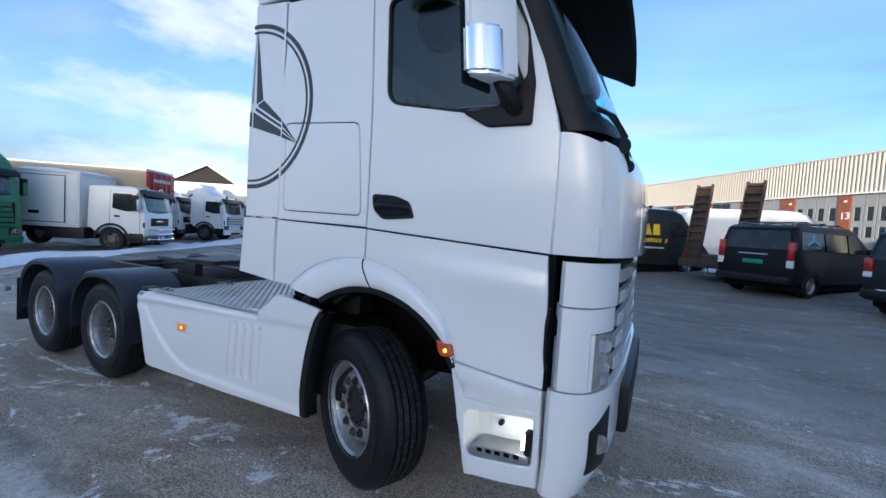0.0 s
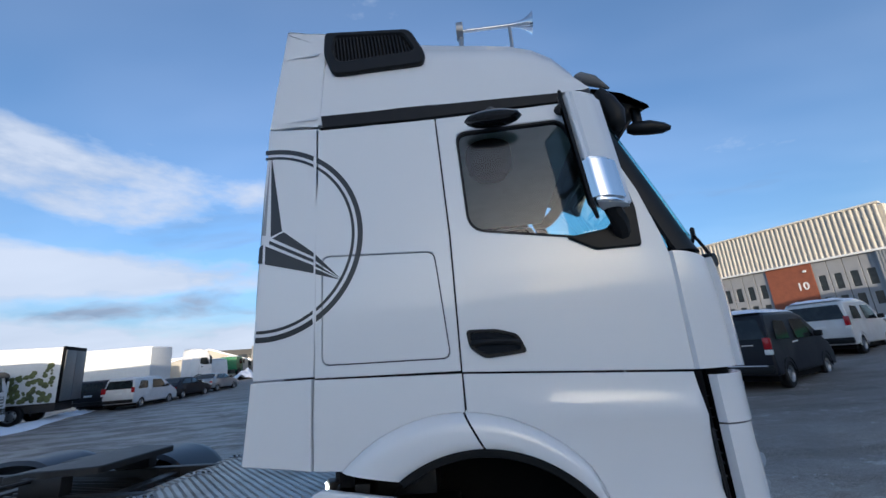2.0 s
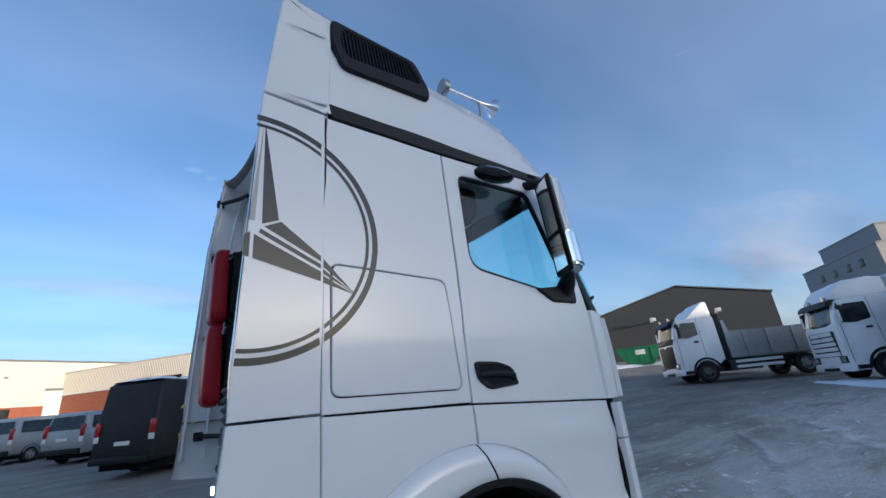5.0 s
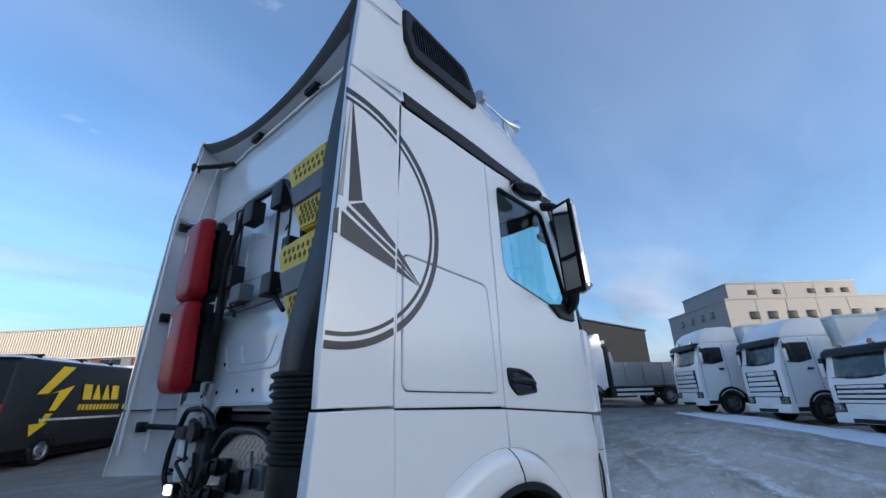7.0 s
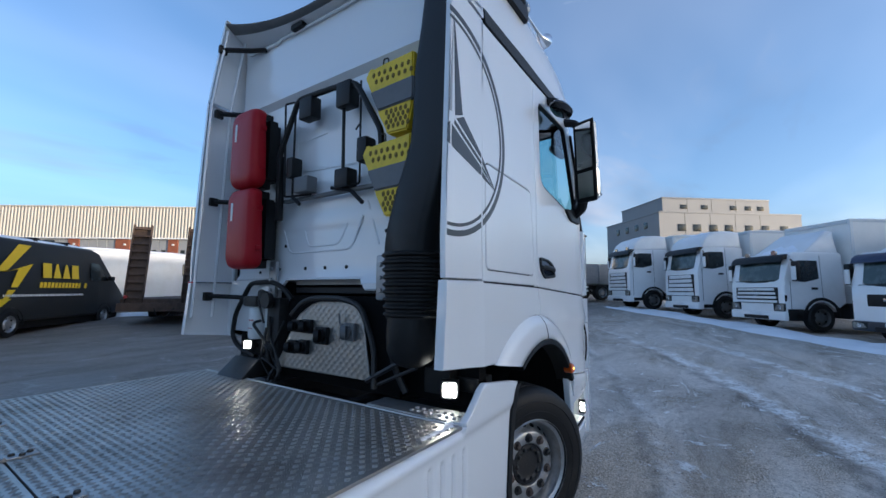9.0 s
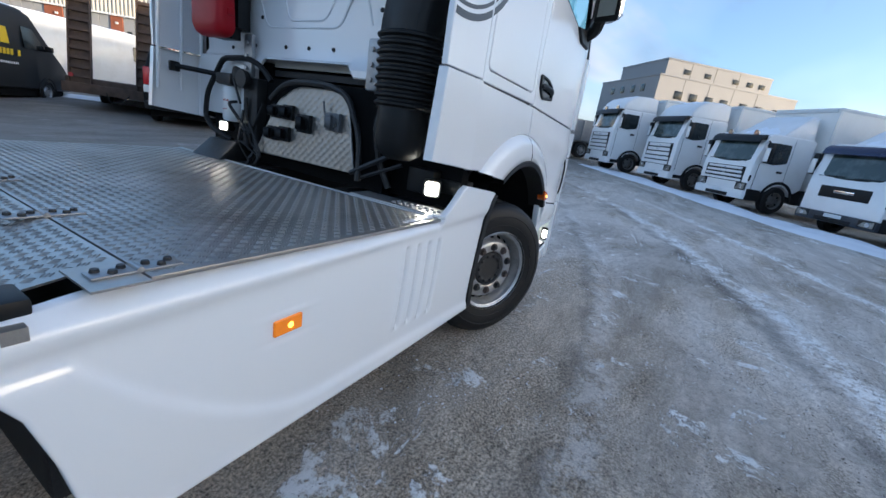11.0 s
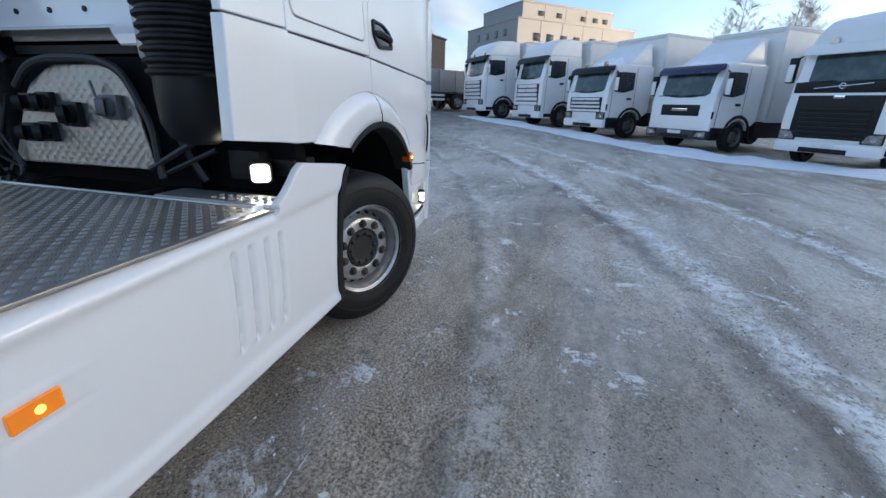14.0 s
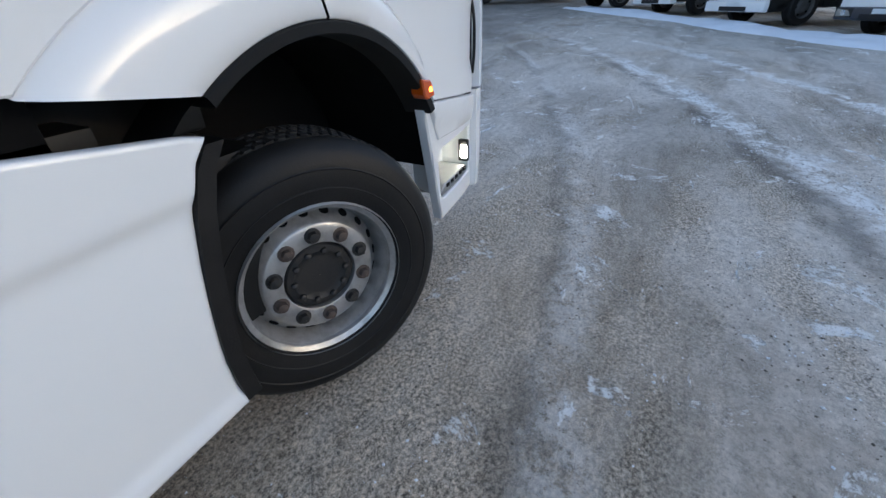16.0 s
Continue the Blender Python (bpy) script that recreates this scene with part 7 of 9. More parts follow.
for k in range(14):
    if k != 12:
        x0 = 0.88 + 0.152 * k
        quad(b, [Vector((x, hwv(z), z)) for x, z in ((x0, 1.31), (x0 + 0.115, 1.31), (x0 + 0.135, 1.47), (x0 + 0.02, 1.47))])
part("logo_bar", b, TEXTYELLOW, ea)
b = bm_new()
bars(b, -0.35, 2.85, 1.07, 1.13, lambda u, z: Vector((u, hwv(z), z)), seed=7)
part("small_print", b, TEXTWHITE, ea)
b = bm_new()
f = lambda u, z: Vector((u, hwv(z), z))
quad(b, [f(0.10, 2.48), f(0.55, 2.48), f(-0.30, 1.72), f(-0.62, 1.72)])
quad(b, [f(-0.62, 1.72), f(-0.30, 1.72), f(0.62, 1.98), f(0.10, 1.80)])
quad(b, [f(0.10, 1.80), f(0.62, 1.98), f(0.10, 1.32), f(-0.12, 1.32)])
part("lightning_bolt", b, TEXTYELLOW, ea, "yellow lightning bolt")
b = bm_new()
quad(b, [f(-0.20, 1.25), f(0.05, 1.25), f(-0.18, 1.0), f(-0.34, 1.0)])
quad(b, [f(-0.62, 1.0), f(-0.06, 1.02), f(-0.52, 0.72), f(-0.55, 0.74)])
part("lightning_bolt", b, TEXTYELLOW, ea)
for xx in (-0.6, 0.9, 2.2):
    b = bm_new()
    bx(b, xx - 0.05, xx + 0.05, -0.85, 0.85, 2.70, 2.75, 0.01)
    bx(b, xx - 0.06, xx + 0.06, -0.80, -0.72, 2.60, 2.72, 0.01)
    part("roof_bar", b, BLACK, ea)
# plant trailer with two raised ramps
tr = thing("ramp_trailer", "rusty plant trailer with two raised loading ramps", "trailer", 3.75, 13.6, yard(3.75, 13.6), 52)
b = bm_new()
bx(b, -0.5, 5.5, -1.2, 1.2, 0.62, 0.85, 0.03)
part("trailer_bed", b, RUSTRAMP, tr)
for yy in (-1.02, 0.62):
    ramp_ = new("ramp")
    ramp_.parent = tr
    ramp_.matrix_local = pose(-0.55, yy + 0.2, 0.62, 0, 9, 0) @ Matrix.Diagonal((1, 1, 0.90, 1))
    for dy in (-0.27, 0.24):
        b = bm_new()
        bx(b, -0.06, 0.08, dy, dy + 0.035, 0.0, 3.05, 0.006)
        part("ramp_rail", b, RUSTRAMP, ramp_)
    for k in range(10):
        b = bm_new()
        bx(b, -0.05, 0.06, -0.24, 0.24, 0.25 + 0.29 * k, 0.33 + 0.29 * k, 0.006)
        part("ramp_rung", b, RUSTRAMP, ramp_)
    b = bm_new()
    bx(b, 0.05, 0.07, -0.25, 0.25, 0.2, 3.0)
    part("ramp_plate", b, RUSTRAMP, ramp_)
b = bm_new()
bx(b, -0.62, -0.50, -1.25, 1.25, 0.42, 0.70, 0.02)
part("tail_beam", b, RUSTRAMP, tr)
for yy in (-1.0, 1.0):
    b = bm_new()
    cyl(b, (-0.64, yy, 0.9), (-0.60, yy, 0.9), 0.06, None, 12)
    part("tail_reflector", b, REDLENS, tr)
b = bm_new()
tube(b, bend([(-0.6, -0.4, 0.55), (-0.75, -0.2, 0.25), (-0.7, 0.1, 0.25), (-0.6, 0.2, 0.55)]), 0.015, 6)
part("trailer_cable", b, BLACK, tr)
for xx in (2.4, 3.3):
    for s_ in (-1, 1):
        road_wheel(tr, xx, s_ * 1.1, 0.38, 0.25, GREYSTEEL, s_)
car("white_high_van", "white high-roof panel van with snow along its roof", "van", 3.6, 20.8, 0, WHITECAR, HIGHVAN, (0.0, 4.15), 0.35, 2.0, 1.5, 0.08, [[(3.22, 1.58), (4.25, 1.58), (3.72, 2.16), (3.22, 2.16)]], snow=True, tail=(-1.5, 0.95, 1.5, 0.16), screen=[(4.45, 1.66), (3.80, 2.46)], roof_z=2.6)
MVW = [[(-0.55, 1.26), (1.75, 1.26), (1.75, 1.74), (-0.50, 1.74)], [(1.85, 1.24), (2.75, 1.24), (2.25, 1.74), (1.85, 1.74)]]
car("silver_van", "dusty silver van parked in a row", "van", -3.4, 20.9, 47, SILVER, MIDVAN, (0.0, 3.2), 0.33, 1.9, 1.15, 0.16, MVW, tail=(-0.88, 0.78, 1.45, 0.16), screen=[(3.0, 1.26), (2.4, 1.82)], rear=[(-0.8, 1.24), (-0.71, 1.74)])
car("silver_van", "dusty silver van with roof bars in a row", "van", -6.2, 25.2, 47, SILVER, MIDVAN, (0.0, 3.2), 0.33, 1.9, 1.15, 0.16, MVW, tail=(-0.88, 0.78, 1.45, 0.16), screen=[(3.0, 1.26), (2.4, 1.82)], rear=[(-0.8, 1.24), (-0.71, 1.74)])
SEDAN = [(-0.80, 0.30), (-0.88, 0.60), (-0.84, 0.92), (-0.60, 1.02), (0.05, 1.42), (0.5, 1.47), (1.25, 1.45), (2.0, 1.02), (2.95, 0.88), (3.45, 0.68), (3.48, 0.30)]
SEW = [[(-0.25, 1.04), (0.85, 1.04), (0.85, 1.38), (0.15, 1.38)], [(0.92, 1.04), (1.80, 1.04), (1.28, 1.38), (0.92, 1.38)]]


def sedan(lab, x, y, turn, paint):
    car("car", lab, "car", x, y, turn, paint, SEDAN, (0.0, 2.65), 0.31, 1.78, 0.95, 0.30, SEW, tail=(-0.86, 0.66, 0.86, 0.2), screen=[(1.95, 1.04), (1.32, 1.42)], rear=[(-0.50, 1.06), (0.02, 1.40)], group="distant cars")


sedan("dark blue estate car parked in a row", -8.3, 28.2, 47, BLUECAR)
sedan("silver car parked in a row", -10.6, 32.0, 47, SILVER)
sedan("white car before a cream building", -20.5, 51.0, 170, WHITECAR)
sedan("blue-grey car before a cream building", -16.5, 50.5, 20, BLUECAR)
sedan("silver car before a cream building", -12.5, 49.0, 20, SILVER)
sedan("dark car far across the yard", -29.8, 55.5, 100, NAVY)
sedan("dark blue car among distant parked cars", -25.0, 49.4, 165, BLUECAR)
sedan("silver car among distant parked cars", -31.6, 62.5, 120, SILVER)
sedan("dark navy car among distant parked cars", -28.4, 61.0, 120, NAVY)
sedan("white car far across the yard", -34.0, 58.0, 110, WHITECAR)
car("white_high_van", "white van parked before a cream building", "van", -22.8, 54.5, 160, WHITECAR, HIGHVAN, (0.0, 4.15), 0.35, 2.0, 1.5, 0.08, [[(3.22, 1.58), (4.25, 1.58), (3.72, 2.16), (3.22, 2.16)]], tail=(-1.5, 0.95, 1.5, 0.16), screen=[(4.45, 1.66), (3.80, 2.46)], roof_z=2.6)
car("beige_minivan", "pale silver small van beside the snow bank", "van", -22.3, 20.8, 98, WHITECAR, SMALLVAN, (0.0, 2.75), 0.32, 1.84, 1.05, 0.15, SVW, tail=(-0.76, 0.80, 1.25, 0.15), screen=[(2.65, 1.16), (2.02, 1.70)], rear=[(-0.71, 1.16), (-0.60, 1.64)])
car("dark_minivan", "dark small van beyond the snow bank", "van", -24.9, 21.4, 98, NAVY, SMALLVAN, (0.0, 2.75), 0.32, 1.84, 1.05, 0.15, SVW, tail=(-0.76, 0.80, 1.25, 0.15), screen=[(2.65, 1.16), (2.02, 1.70)], rear=[(-0.71, 1.16), (-0.60, 1.64)])
sedan("dark car beside the snow bank", -22.9, 25.2, 95, NAVY)
sedan("silver car beside the snow bank", -23.6, 30.0, 95, SILVER)


# ---- lorries ----
def lorry(label, x, y, turn, paint=PAINT2, tall=True, grille="slats", box=None, box_mat=BOXGREY, snow=True, visor=BLACK, deflector=True, tipper=False, lamps=False, bull=False, headboard=None, hood=True):
    """A parked lorry; local +x forward, the front axle over the origin."""
    t = thing("lorry", label, "truck", x, y, yard(x, y), turn, "parked lorries")
    hw, r = 1.22, 0.50
    zt = 3.22 if tall else 2.80
    low = 0.42
    front = 1.32
    prof = [(-0.95, 1.0), (-0.95, zt - 0.05), (-0.80, zt), (0.84, zt), (1.04, zt - 0.10), (1.22, 2.30 if tall else 1.84), (front - 0.01, 2.06 if tall else 1.64), (front, low), (0.72, low)] + arc(0, r, 0.62, 20, 160, 8)[0:9] + [(-0.62, 0.9)]
    b_ = bm_new()
    prism(b_, prof, -hw, hw, lambda px, pz: 0.04 * max(0, pz - 1.6) + 0.10 * max(0, px - 1.05), 0.06)
    part("cab", b_, paint, t, smooth=40)
    if tall and hood:
        b_ = bm_new()
        prism(b_, [(-0.93, zt - 0.04), (-0.93, zt + 0.70), (-0.5, zt + 0.78), (0.20, zt + 0.74), (0.55, zt + 0.62), (0.82, zt + 0.40), (0.98, zt + 0.14), (1.02, zt - 0.05)], -hw + 0.06, hw - 0.06, lambda px, pz: 0.14 * max(0, pz - zt), 0.10)
        part("roof_hood", b_, paint, t, smooth=40)
    elif deflector:
        b_ = bm_new()
        prism(b_, [(-0.93, zt - 0.04), (-0.93, zt + 0.80), (-0.7, zt + 0.82), (0.45, zt - 0.02)], -hw + 0.12, hw - 0.12, lambda px, pz: 0.18 * max(0, pz - zt), 0.08)
        part("roof_hood", b_, paint, t, smooth=40)
    zs0, zs1 = (2.24, 3.06) if tall else (1.76, 2.56)
    xs0, xs1 = (1.245, 1.070) if tall else (1.255, 1.09)
    b_ = bm_new()
    sheet(b_, rounded([(-1.12, 0), (1.12, 0), (1.08, 1), (-1.08, 1)], 0.06), lambda u, v_, d: Vector((xs0 + (xs1 - xs0) * v_ + 0.022 - d - 0.05 * abs(u) ** 3, u, zs0 + (zs1 - zs0) * v_)), 0.02, (), 0.3, 0.004)
    part("windscreen", b_, FROSTGLASS, t, "frosty windscreen")
    b_ = bm_new()
    sheet(b_, rounded([(-1.17, -0.05), (1.17, -0.05), (1.13, 1.05), (-1.13, 1.05)], 0.06), lambda u, v_, d: Vector((xs0 + (xs1 - xs0) * v_ + 0.012 - d - 0.05 * abs(u) ** 3, u, zs0 + (zs1 - zs0) * v_)), 0.03, (), 0.3, 0.004)
    part("windscreen_seal", b_, BLACK, t)
    b_ = bm_new()
    prism(b_, [(0.92, zs1 - 0.02), (0.92, zs1 + 0.15), (1.10, zs1 + 0.17), (1.27, zs1 + 0.06), (1.33, zs1 - 0.10), (1.30, zs1 - 0.12), (1.20, zs1 + 0.0)], -1.13, 1.13, None, 0.02)
    part("sun_visor", b_, visor, t)
    for s_ in (-1, 1):
        b_ = bm_new()
        g_ = lambda u, v_, d: Vector((u, s_ * (hw - 0.04 * max(0, v_ - 1.6) + 0.008 - d), v_))
        sheet(b_, rounded([(0.02, zs1 - 0.06), (0.02, zs0 + 0.10), (0.55, zs0 - 0.02), (1.02, zs0 + 0.02), (0.78, zs1 - 0.06)], 0.06), g_, 0.015, (), 0.4, 0.003, False)
        part("side_window", b_, FARGLASS, t)
        for pts in ([(-0.08, zs1 + 0.12), (-0.08, 1.0)], [(1.10, zs0 + 0.0), (1.12, 0.75)]):
            b_ = bm_new()
            tube(b_, [g_(u, v_, 0.004) for u, v_ in pts], 0.007, 4)
            part("door_seam", b_, DARK, t)
        b_ = bm_new()
        bx(b_, 0.10, 0.32, s_ * (hw + 0.0) - 0.02, s_ * (hw + 0.0) + 0.02, zs0 - 0.28, zs0 - 0.20, 0.012)
        part("door_handle", b_, BLACK, t)
        b_ = bm_new()
        bx(b_, 0.98, 1.14, s_ * (hw + 0.20) - 0.10, s_ * (hw + 0.20) + 0.10, zs0 + 0.02, zs0 + 0.70, 0.04)
        mr_ = part("mirror", b_, BLACK, t)
        b_ = bm_new()
        bx(b_, 1.10, 1.165, s_ * (hw + 0.20) - 0.085, s_ * (hw + 0.20) + 0.085, zs0 + 0.05, zs0 + 0.52, 0.03)
        part("mirror_shell", b_, paint, mr_)
        b_ = bm_new()
        tube(b_, [(1.05, s_ * (hw + 0.15), zs0 + 0.66), (0.98, s_ * (hw - 0.06), zs1 - 0.02)], 0.025, 6)
        part("mirror_arm", b_, BLACK, t)
        b_ = bm_new()
        zl0, zl1 = (0.46, 0.68) if grille == "plain" else (0.72, 1.00)
        bx(b_, front - 0.06, front + (0.068 if grille == "plain" else 0.020), s_ * 0.96 - 0.235, s_ * 0.96 + 0.225, zl0, zl1, 0.03)
        hl_ = part("headlamp", b_, BLACK, t, "headlamp with dark bezel")
        b_ = bm_new()
        xl = front + (0.072 if grille == "plain" else 0.024)
        sheet(b_, rounded([(0.96 - 0.20, zl0 + 0.04), (0.96 + 0.19, zl0 + 0.02), (0.96 + 0.20, zl1 - 0.02), (0.96 - 0.10, zl1 - 0.05)], 0.025), lambda u, v_, d: Vector((xl - d, s_ * u, v_)), 0.01, (), 0.2, 0.003, False)
        part("lens", b_, CLEARLENS, hl_)
        b_ = bm_new()
        cyl(b_, (xl + 0.002, s_ * 0.98, (zl0 + zl1) / 2), (xl + 0.012, s_ * 0.98, (zl0 + zl1) / 2), 0.062, 0.05, 14)
        part("reflector", b_, CHROME, hl_)
        b_ = bm_new()
        bx(b_, front - 0.16, front - 0.02, s_ * (hw - 0.055) - 0.03, s_ * (hw - 0.055) + 0.03, 1.06, 1.30 if not tall else 1.70, 0.02)
        part("air_deflector", b_, BLACK if not tall else paint, t)
        b_ = bm_new()
        rows_ = [[(q * math.cos(radians(a)), s_ * (hw + o), r + q * math.sin(radians(a))) for q, o in ((0.60, -0.02), (0.61, 0.02), (0.70, 0.02), (0.72, -0.03))] for a in range(0, 181, 12)]
        strip(b_, rows_)
        part("arch_trim", b_, BLACK, t)
        road_wheel(t, 0, s_ * (hw - 0.15), r, 0.30, RIMDARK, s_)
        b_ = bm_new()
        bx(b_, 0.66, 1.10, s_ * (hw - 0.01) - 0.03, s_ * (hw - 0.01) + 0.03, 0.46, 0.62, 0.02)
        part("step_board", b_, BLACK, t)
    if not tall:
        for s_ in (-1, 1):
            b_ = bm_new()
            bx(b_, 0.68, 1.24, s_ * (hw - 0.02) - 0.04, s_ * (hw - 0.02) + 0.04, 0.40, 0.80, 0.02)
            part("step_panel", b_, BLACK, t, "black step panel under the door")
    zg0, zg1 = (0.98, 1.98) if tall else ((1.14, 1.50) if grille == "plain" else (0.98, 1.56))
    if grille == "black":
        zg0, zg1 = 0.80, 1.92
        b_ = bm_new()
        bx(b_, front - 0.10, front + 0.006, -1.10, 1.10, zg1 + 0.06, zs0 + 0.02, 0.02)
        part("screen_foot", b_, BLACK, t)
        b_ = bm_new()
        tube(b_, [(front + 0.012, -0.62, zs0 - 0.14), (front + 0.012, 0.62, zs0 - 0.03)], 0.012, 6)
        part("chrome_bar", b_, CHROME, t)
        b_ = bm_new()
        lathe(b_, [(0.07, 0.0), (0.078, 0.012), (0.066, 0.018), (0.055, 0.008)], pose(front + 0.012, 0, zs0 - 0.085, 0, 90, 0), 18)
        part("round_emblem", b_, CHROME, t)
    b_ = bm_new()
    half_ = 0.74 if grille == "plain" else 0.94
    bx(b_, front - 0.04, front + 0.012, -half_, half_, zg0, zg1, 0.03)
    gr_ = part("grille", b_, BLACK, t)
    if grille == "slats":
        n_slat = 5 if tall else 4
        for k in range(n_slat):
            zz = zg0 + (zg1 - zg0) * (k + 0.5) / n_slat
            b_ = bm_new()
            bx(b_, front, front + 0.045, -0.90 + 0.03 * k, 0.90 - 0.03 * k, zz - (zg1 - zg0) * 0.075, zz + (zg1 - zg0) * 0.075, 0.012)
            part("slat", b_, paint, gr_)
        b_ = bm_new()
        lathe(b_, [(0.125, 0.0), (0.13, 0.012), (0.12, 0.02), (0.11, 0.012)], pose(front + 0.045, 0, zg1 - 0.20, 0, 90, 0), 24)
        part("round_emblem", b_, CHROME, gr_)
    elif grille == "plain":
        b_ = bm_new()
        bx(b_, front + 0.012, front + 0.02, -0.30, 0.30, (zg0 + zg1) / 2 - 0.02, (zg0 + zg1) / 2 + 0.06, 0.004)
        part("badge_bar", b_, CHROME, gr_)
    else:
        for k in range(7):
            b_ = bm_new()
            bx(b_, front, front + 0.03, -0.78, 0.78, zg0 + 0.12 * k, zg0 + 0.12 * k + 0.07, 0.012)
            part("slat", b_, BLACK, gr_)
        b_ = bm_new()
        bx(b_, front + 0.012, front + 0.03, -0.12, 0.12, zg1 - 0.08, zg1, 0.01)
        part("badge_bar", b_, CHROME, gr_)
    b_ = bm_new()
    bx(b_, front - 0.25, front + 0.06, -hw + 0.01, hw - 0.01, 0.40, 0.70, 0.06)
    part("bumper", b_, paint if grille != "plain" else FENDER, t)
    b_ = bm_new()
    bx(b_, front + 0.04, front + 0.07, -0.55, 0.55, 0.42, 0.55, 0.02)
    part("bumper_intake", b_, BLACK, t)
    b_ = bm_new()
    bx(b_, front + 0.07, front + 0.08, -0.26, 0.26, 0.56, 0.67, 0.004)
    part("number_plate", b_, DULLWHITE, t)
    for ya, yb in ((-0.95, -0.2), (0.1, 0.85)):
        b_ = bm_new()
        tube(b_, [(xs0 + 0.05, ya, zs0 + 0.02), (xs0 + 0.05, yb, zs0 + 0.05)], 0.012, 5)
        part("wiper", b_, BLACK, t)
    if lamps:
        for yy in (-0.6, 0.6):
            b_ = bm_new()
            cyl(b_, (1.0, yy, zs1 + 0.24), (1.08, yy, zs1 + 0.24), 0.09, 0.10, 14)
            part("spot_lamp", b_, CLEARLENS, t)
    if bull:
        b_ = bm_new()
        for zz in (0.55, 0.78, 1.0):
            tube(b_, bend([(front, -0.9, zz), (front + 0.25, -0.8, zz), (front + 0.25, 0.8, zz), (front, 0.9, zz)], 4, 0.15), 0.03, 6)
        for yy in (-0.4, 0.4):
            tube(b_, [(front + 0.25, yy, 0.5), (front + 0.22, yy, 1.1)], 0.03, 6)
        part("bull_bar", b_, CHROME, t)
    tail_x = -7.5 if box else -4.8
    for yy in (-0.42, 0.42):
        b_ = bm_new()
        bx(b_, tail_x, 0.8, yy - 0.05, yy + 0.05, 0.70, 0.98)
        part("frame_rail", b_, FRAME, t)
    b_ = bm_new()
    bx(b_, -2.6, -1.1, -1.15, 1.15, 0.45, 0.95, 0.05)
    part("tank", b_, FRAME, t)
    for xx in ((-4.6, -5.9) if tall else (-4.4,)):
        for s_ in (-1, 1):
            road_wheel(t, xx, s_ * (hw - 0.17), r, 0.33, GREYSTEEL, s_)
    if box:
        x0, x1, z0, z1 = box
        b_ = bm_new()
        bx(b_, x0, x1, -1.27, 1.27, z0, z1, 0.03)
        bd = part("box_body", b_, box_mat, t)
        for s_ in (-1, 1):
            for zz in (z0 + 0.04, z1 - 0.05):
                b_ = bm_new()
                bx(b_, x0, x1, s_ * 1.275 - 0.015, s_ * 1.275 + 0.015, zz - 0.06, zz + 0.05, 0.008)
                part("box_rail", b_, DULLWHITE, bd)
            for xx in (x0 + 0.05, x1 - 0.05):
                b_ = bm_new()
                bx(b_, xx - 0.06, xx + 0.06, s_ * 1.278 - 0.015, s_ * 1.278 + 0.015, z0 + 0.12, z1 - 0.12, 0.008)
                part("box_post", b_, DULLWHITE, bd)
        b_ = bm_new()
        bx(b_, x1 - 0.01, x1 + 0.03, -1.2, 1.2, z1 - 0.16, z1 - 0.02, 0.01)
        part("box_lintel", b_, DULLWHITE, bd)
        if headboard:
            b_ = bm_new()
            bx(b_, x1 + 0.035, x1 + 0.08, -1.24, 1.24, z0 + 0.05, z1 - 0.02, 0.01)
            hb = part("headboard", b_, headboard, bd, "red headboard")
            b_ = bm_new()
            for zz, w_ in ((z1 - 0.5, 0.7), (z1 - 1.4, 0.35), (z1 - 2.2, 0.45)):
                bars(b_, -w_, w_, zz, zz + 0.13, lambda u, z_: Vector((x1 + 0.084, u, z_)), seed=int(zz * 10))
            part("headboard_print", b_, TEXTWHITE, hb)
        if snow:
            b_, rows_ = bm_new(), []
            for i in range(20):
                u = i / 19
                rows_.append([(x0 + (x1 - x0) * u, -1.22 + 2.44 * k / 8, z1 - 0.02 + (0.12 + 0.05 * noise.noise((u * 5, k * 0.5, x))) * min(1, 8 * u, 8 * (1 - u)) * min(1, k * 0.9, (8 - k) * 0.9)) for k in range(9)])
            strip(b_, rows_)
            part("snow_cap", b_, SNOW, bd, smooth=70)
    if snow and not tipper:
        b_, rows_ = bm_new(), []
        for i in range(13):
            u = i / 12
            px = -0.9 + 1.5 * u
            hz = zt + (0.77 - 0.05 * u if u < 0.70 else 0.735 - 0.9 * (u - 0.70)) if tall else (zt + 0.80 * max(0, 1 - u * 1.15) if deflector else zt)
            rows_.append([(px, (-1 + k / 4) * (hw - 0.22), hz - 0.04 + (0.10 + 0.04 * noise.noise((u * 4, k, y))) * min(1, 5 * u + 0.2, 5 * (1 - u)) * (1 - abs(-1 + k / 4) ** 4)) for k in range(9)])
        strip(b_, rows_)
        part("cab_snow", b_, SNOW, t, smooth=70)
    if tipper:
        b_ = bm_new()
        prism(b_, [(-6.6, 1.05), (-6.9, 2.35), (-1.45, 2.35), (-1.35, 2.95), (-1.2, 2.95), (-1.25, 1.05)], -1.22, 1.22, None, 0.03)
        tb = part("tipper_body", b_, GREYSTEEL, t, "grey steel tipper body")
        for xx in (-5.6, -4.4, -3.2, -2.1):
            for s_ in (-1, 1):
                b_ = bm_new()
                bx(b_, xx - 0.06, xx + 0.06, s_ * 1.24 - 0.03, s_ * 1.24 + 0.03, 1.1, 2.32, 0.01)
                part("body_rib", b_, GREYSTEEL, tb)
        b_ = bm_new()
        bx(b_, -1.24, -0.96, -1.16, 1.16, 0.9, 3.3, 0.04)
        part("intake_stack", b_, BLACK, t)
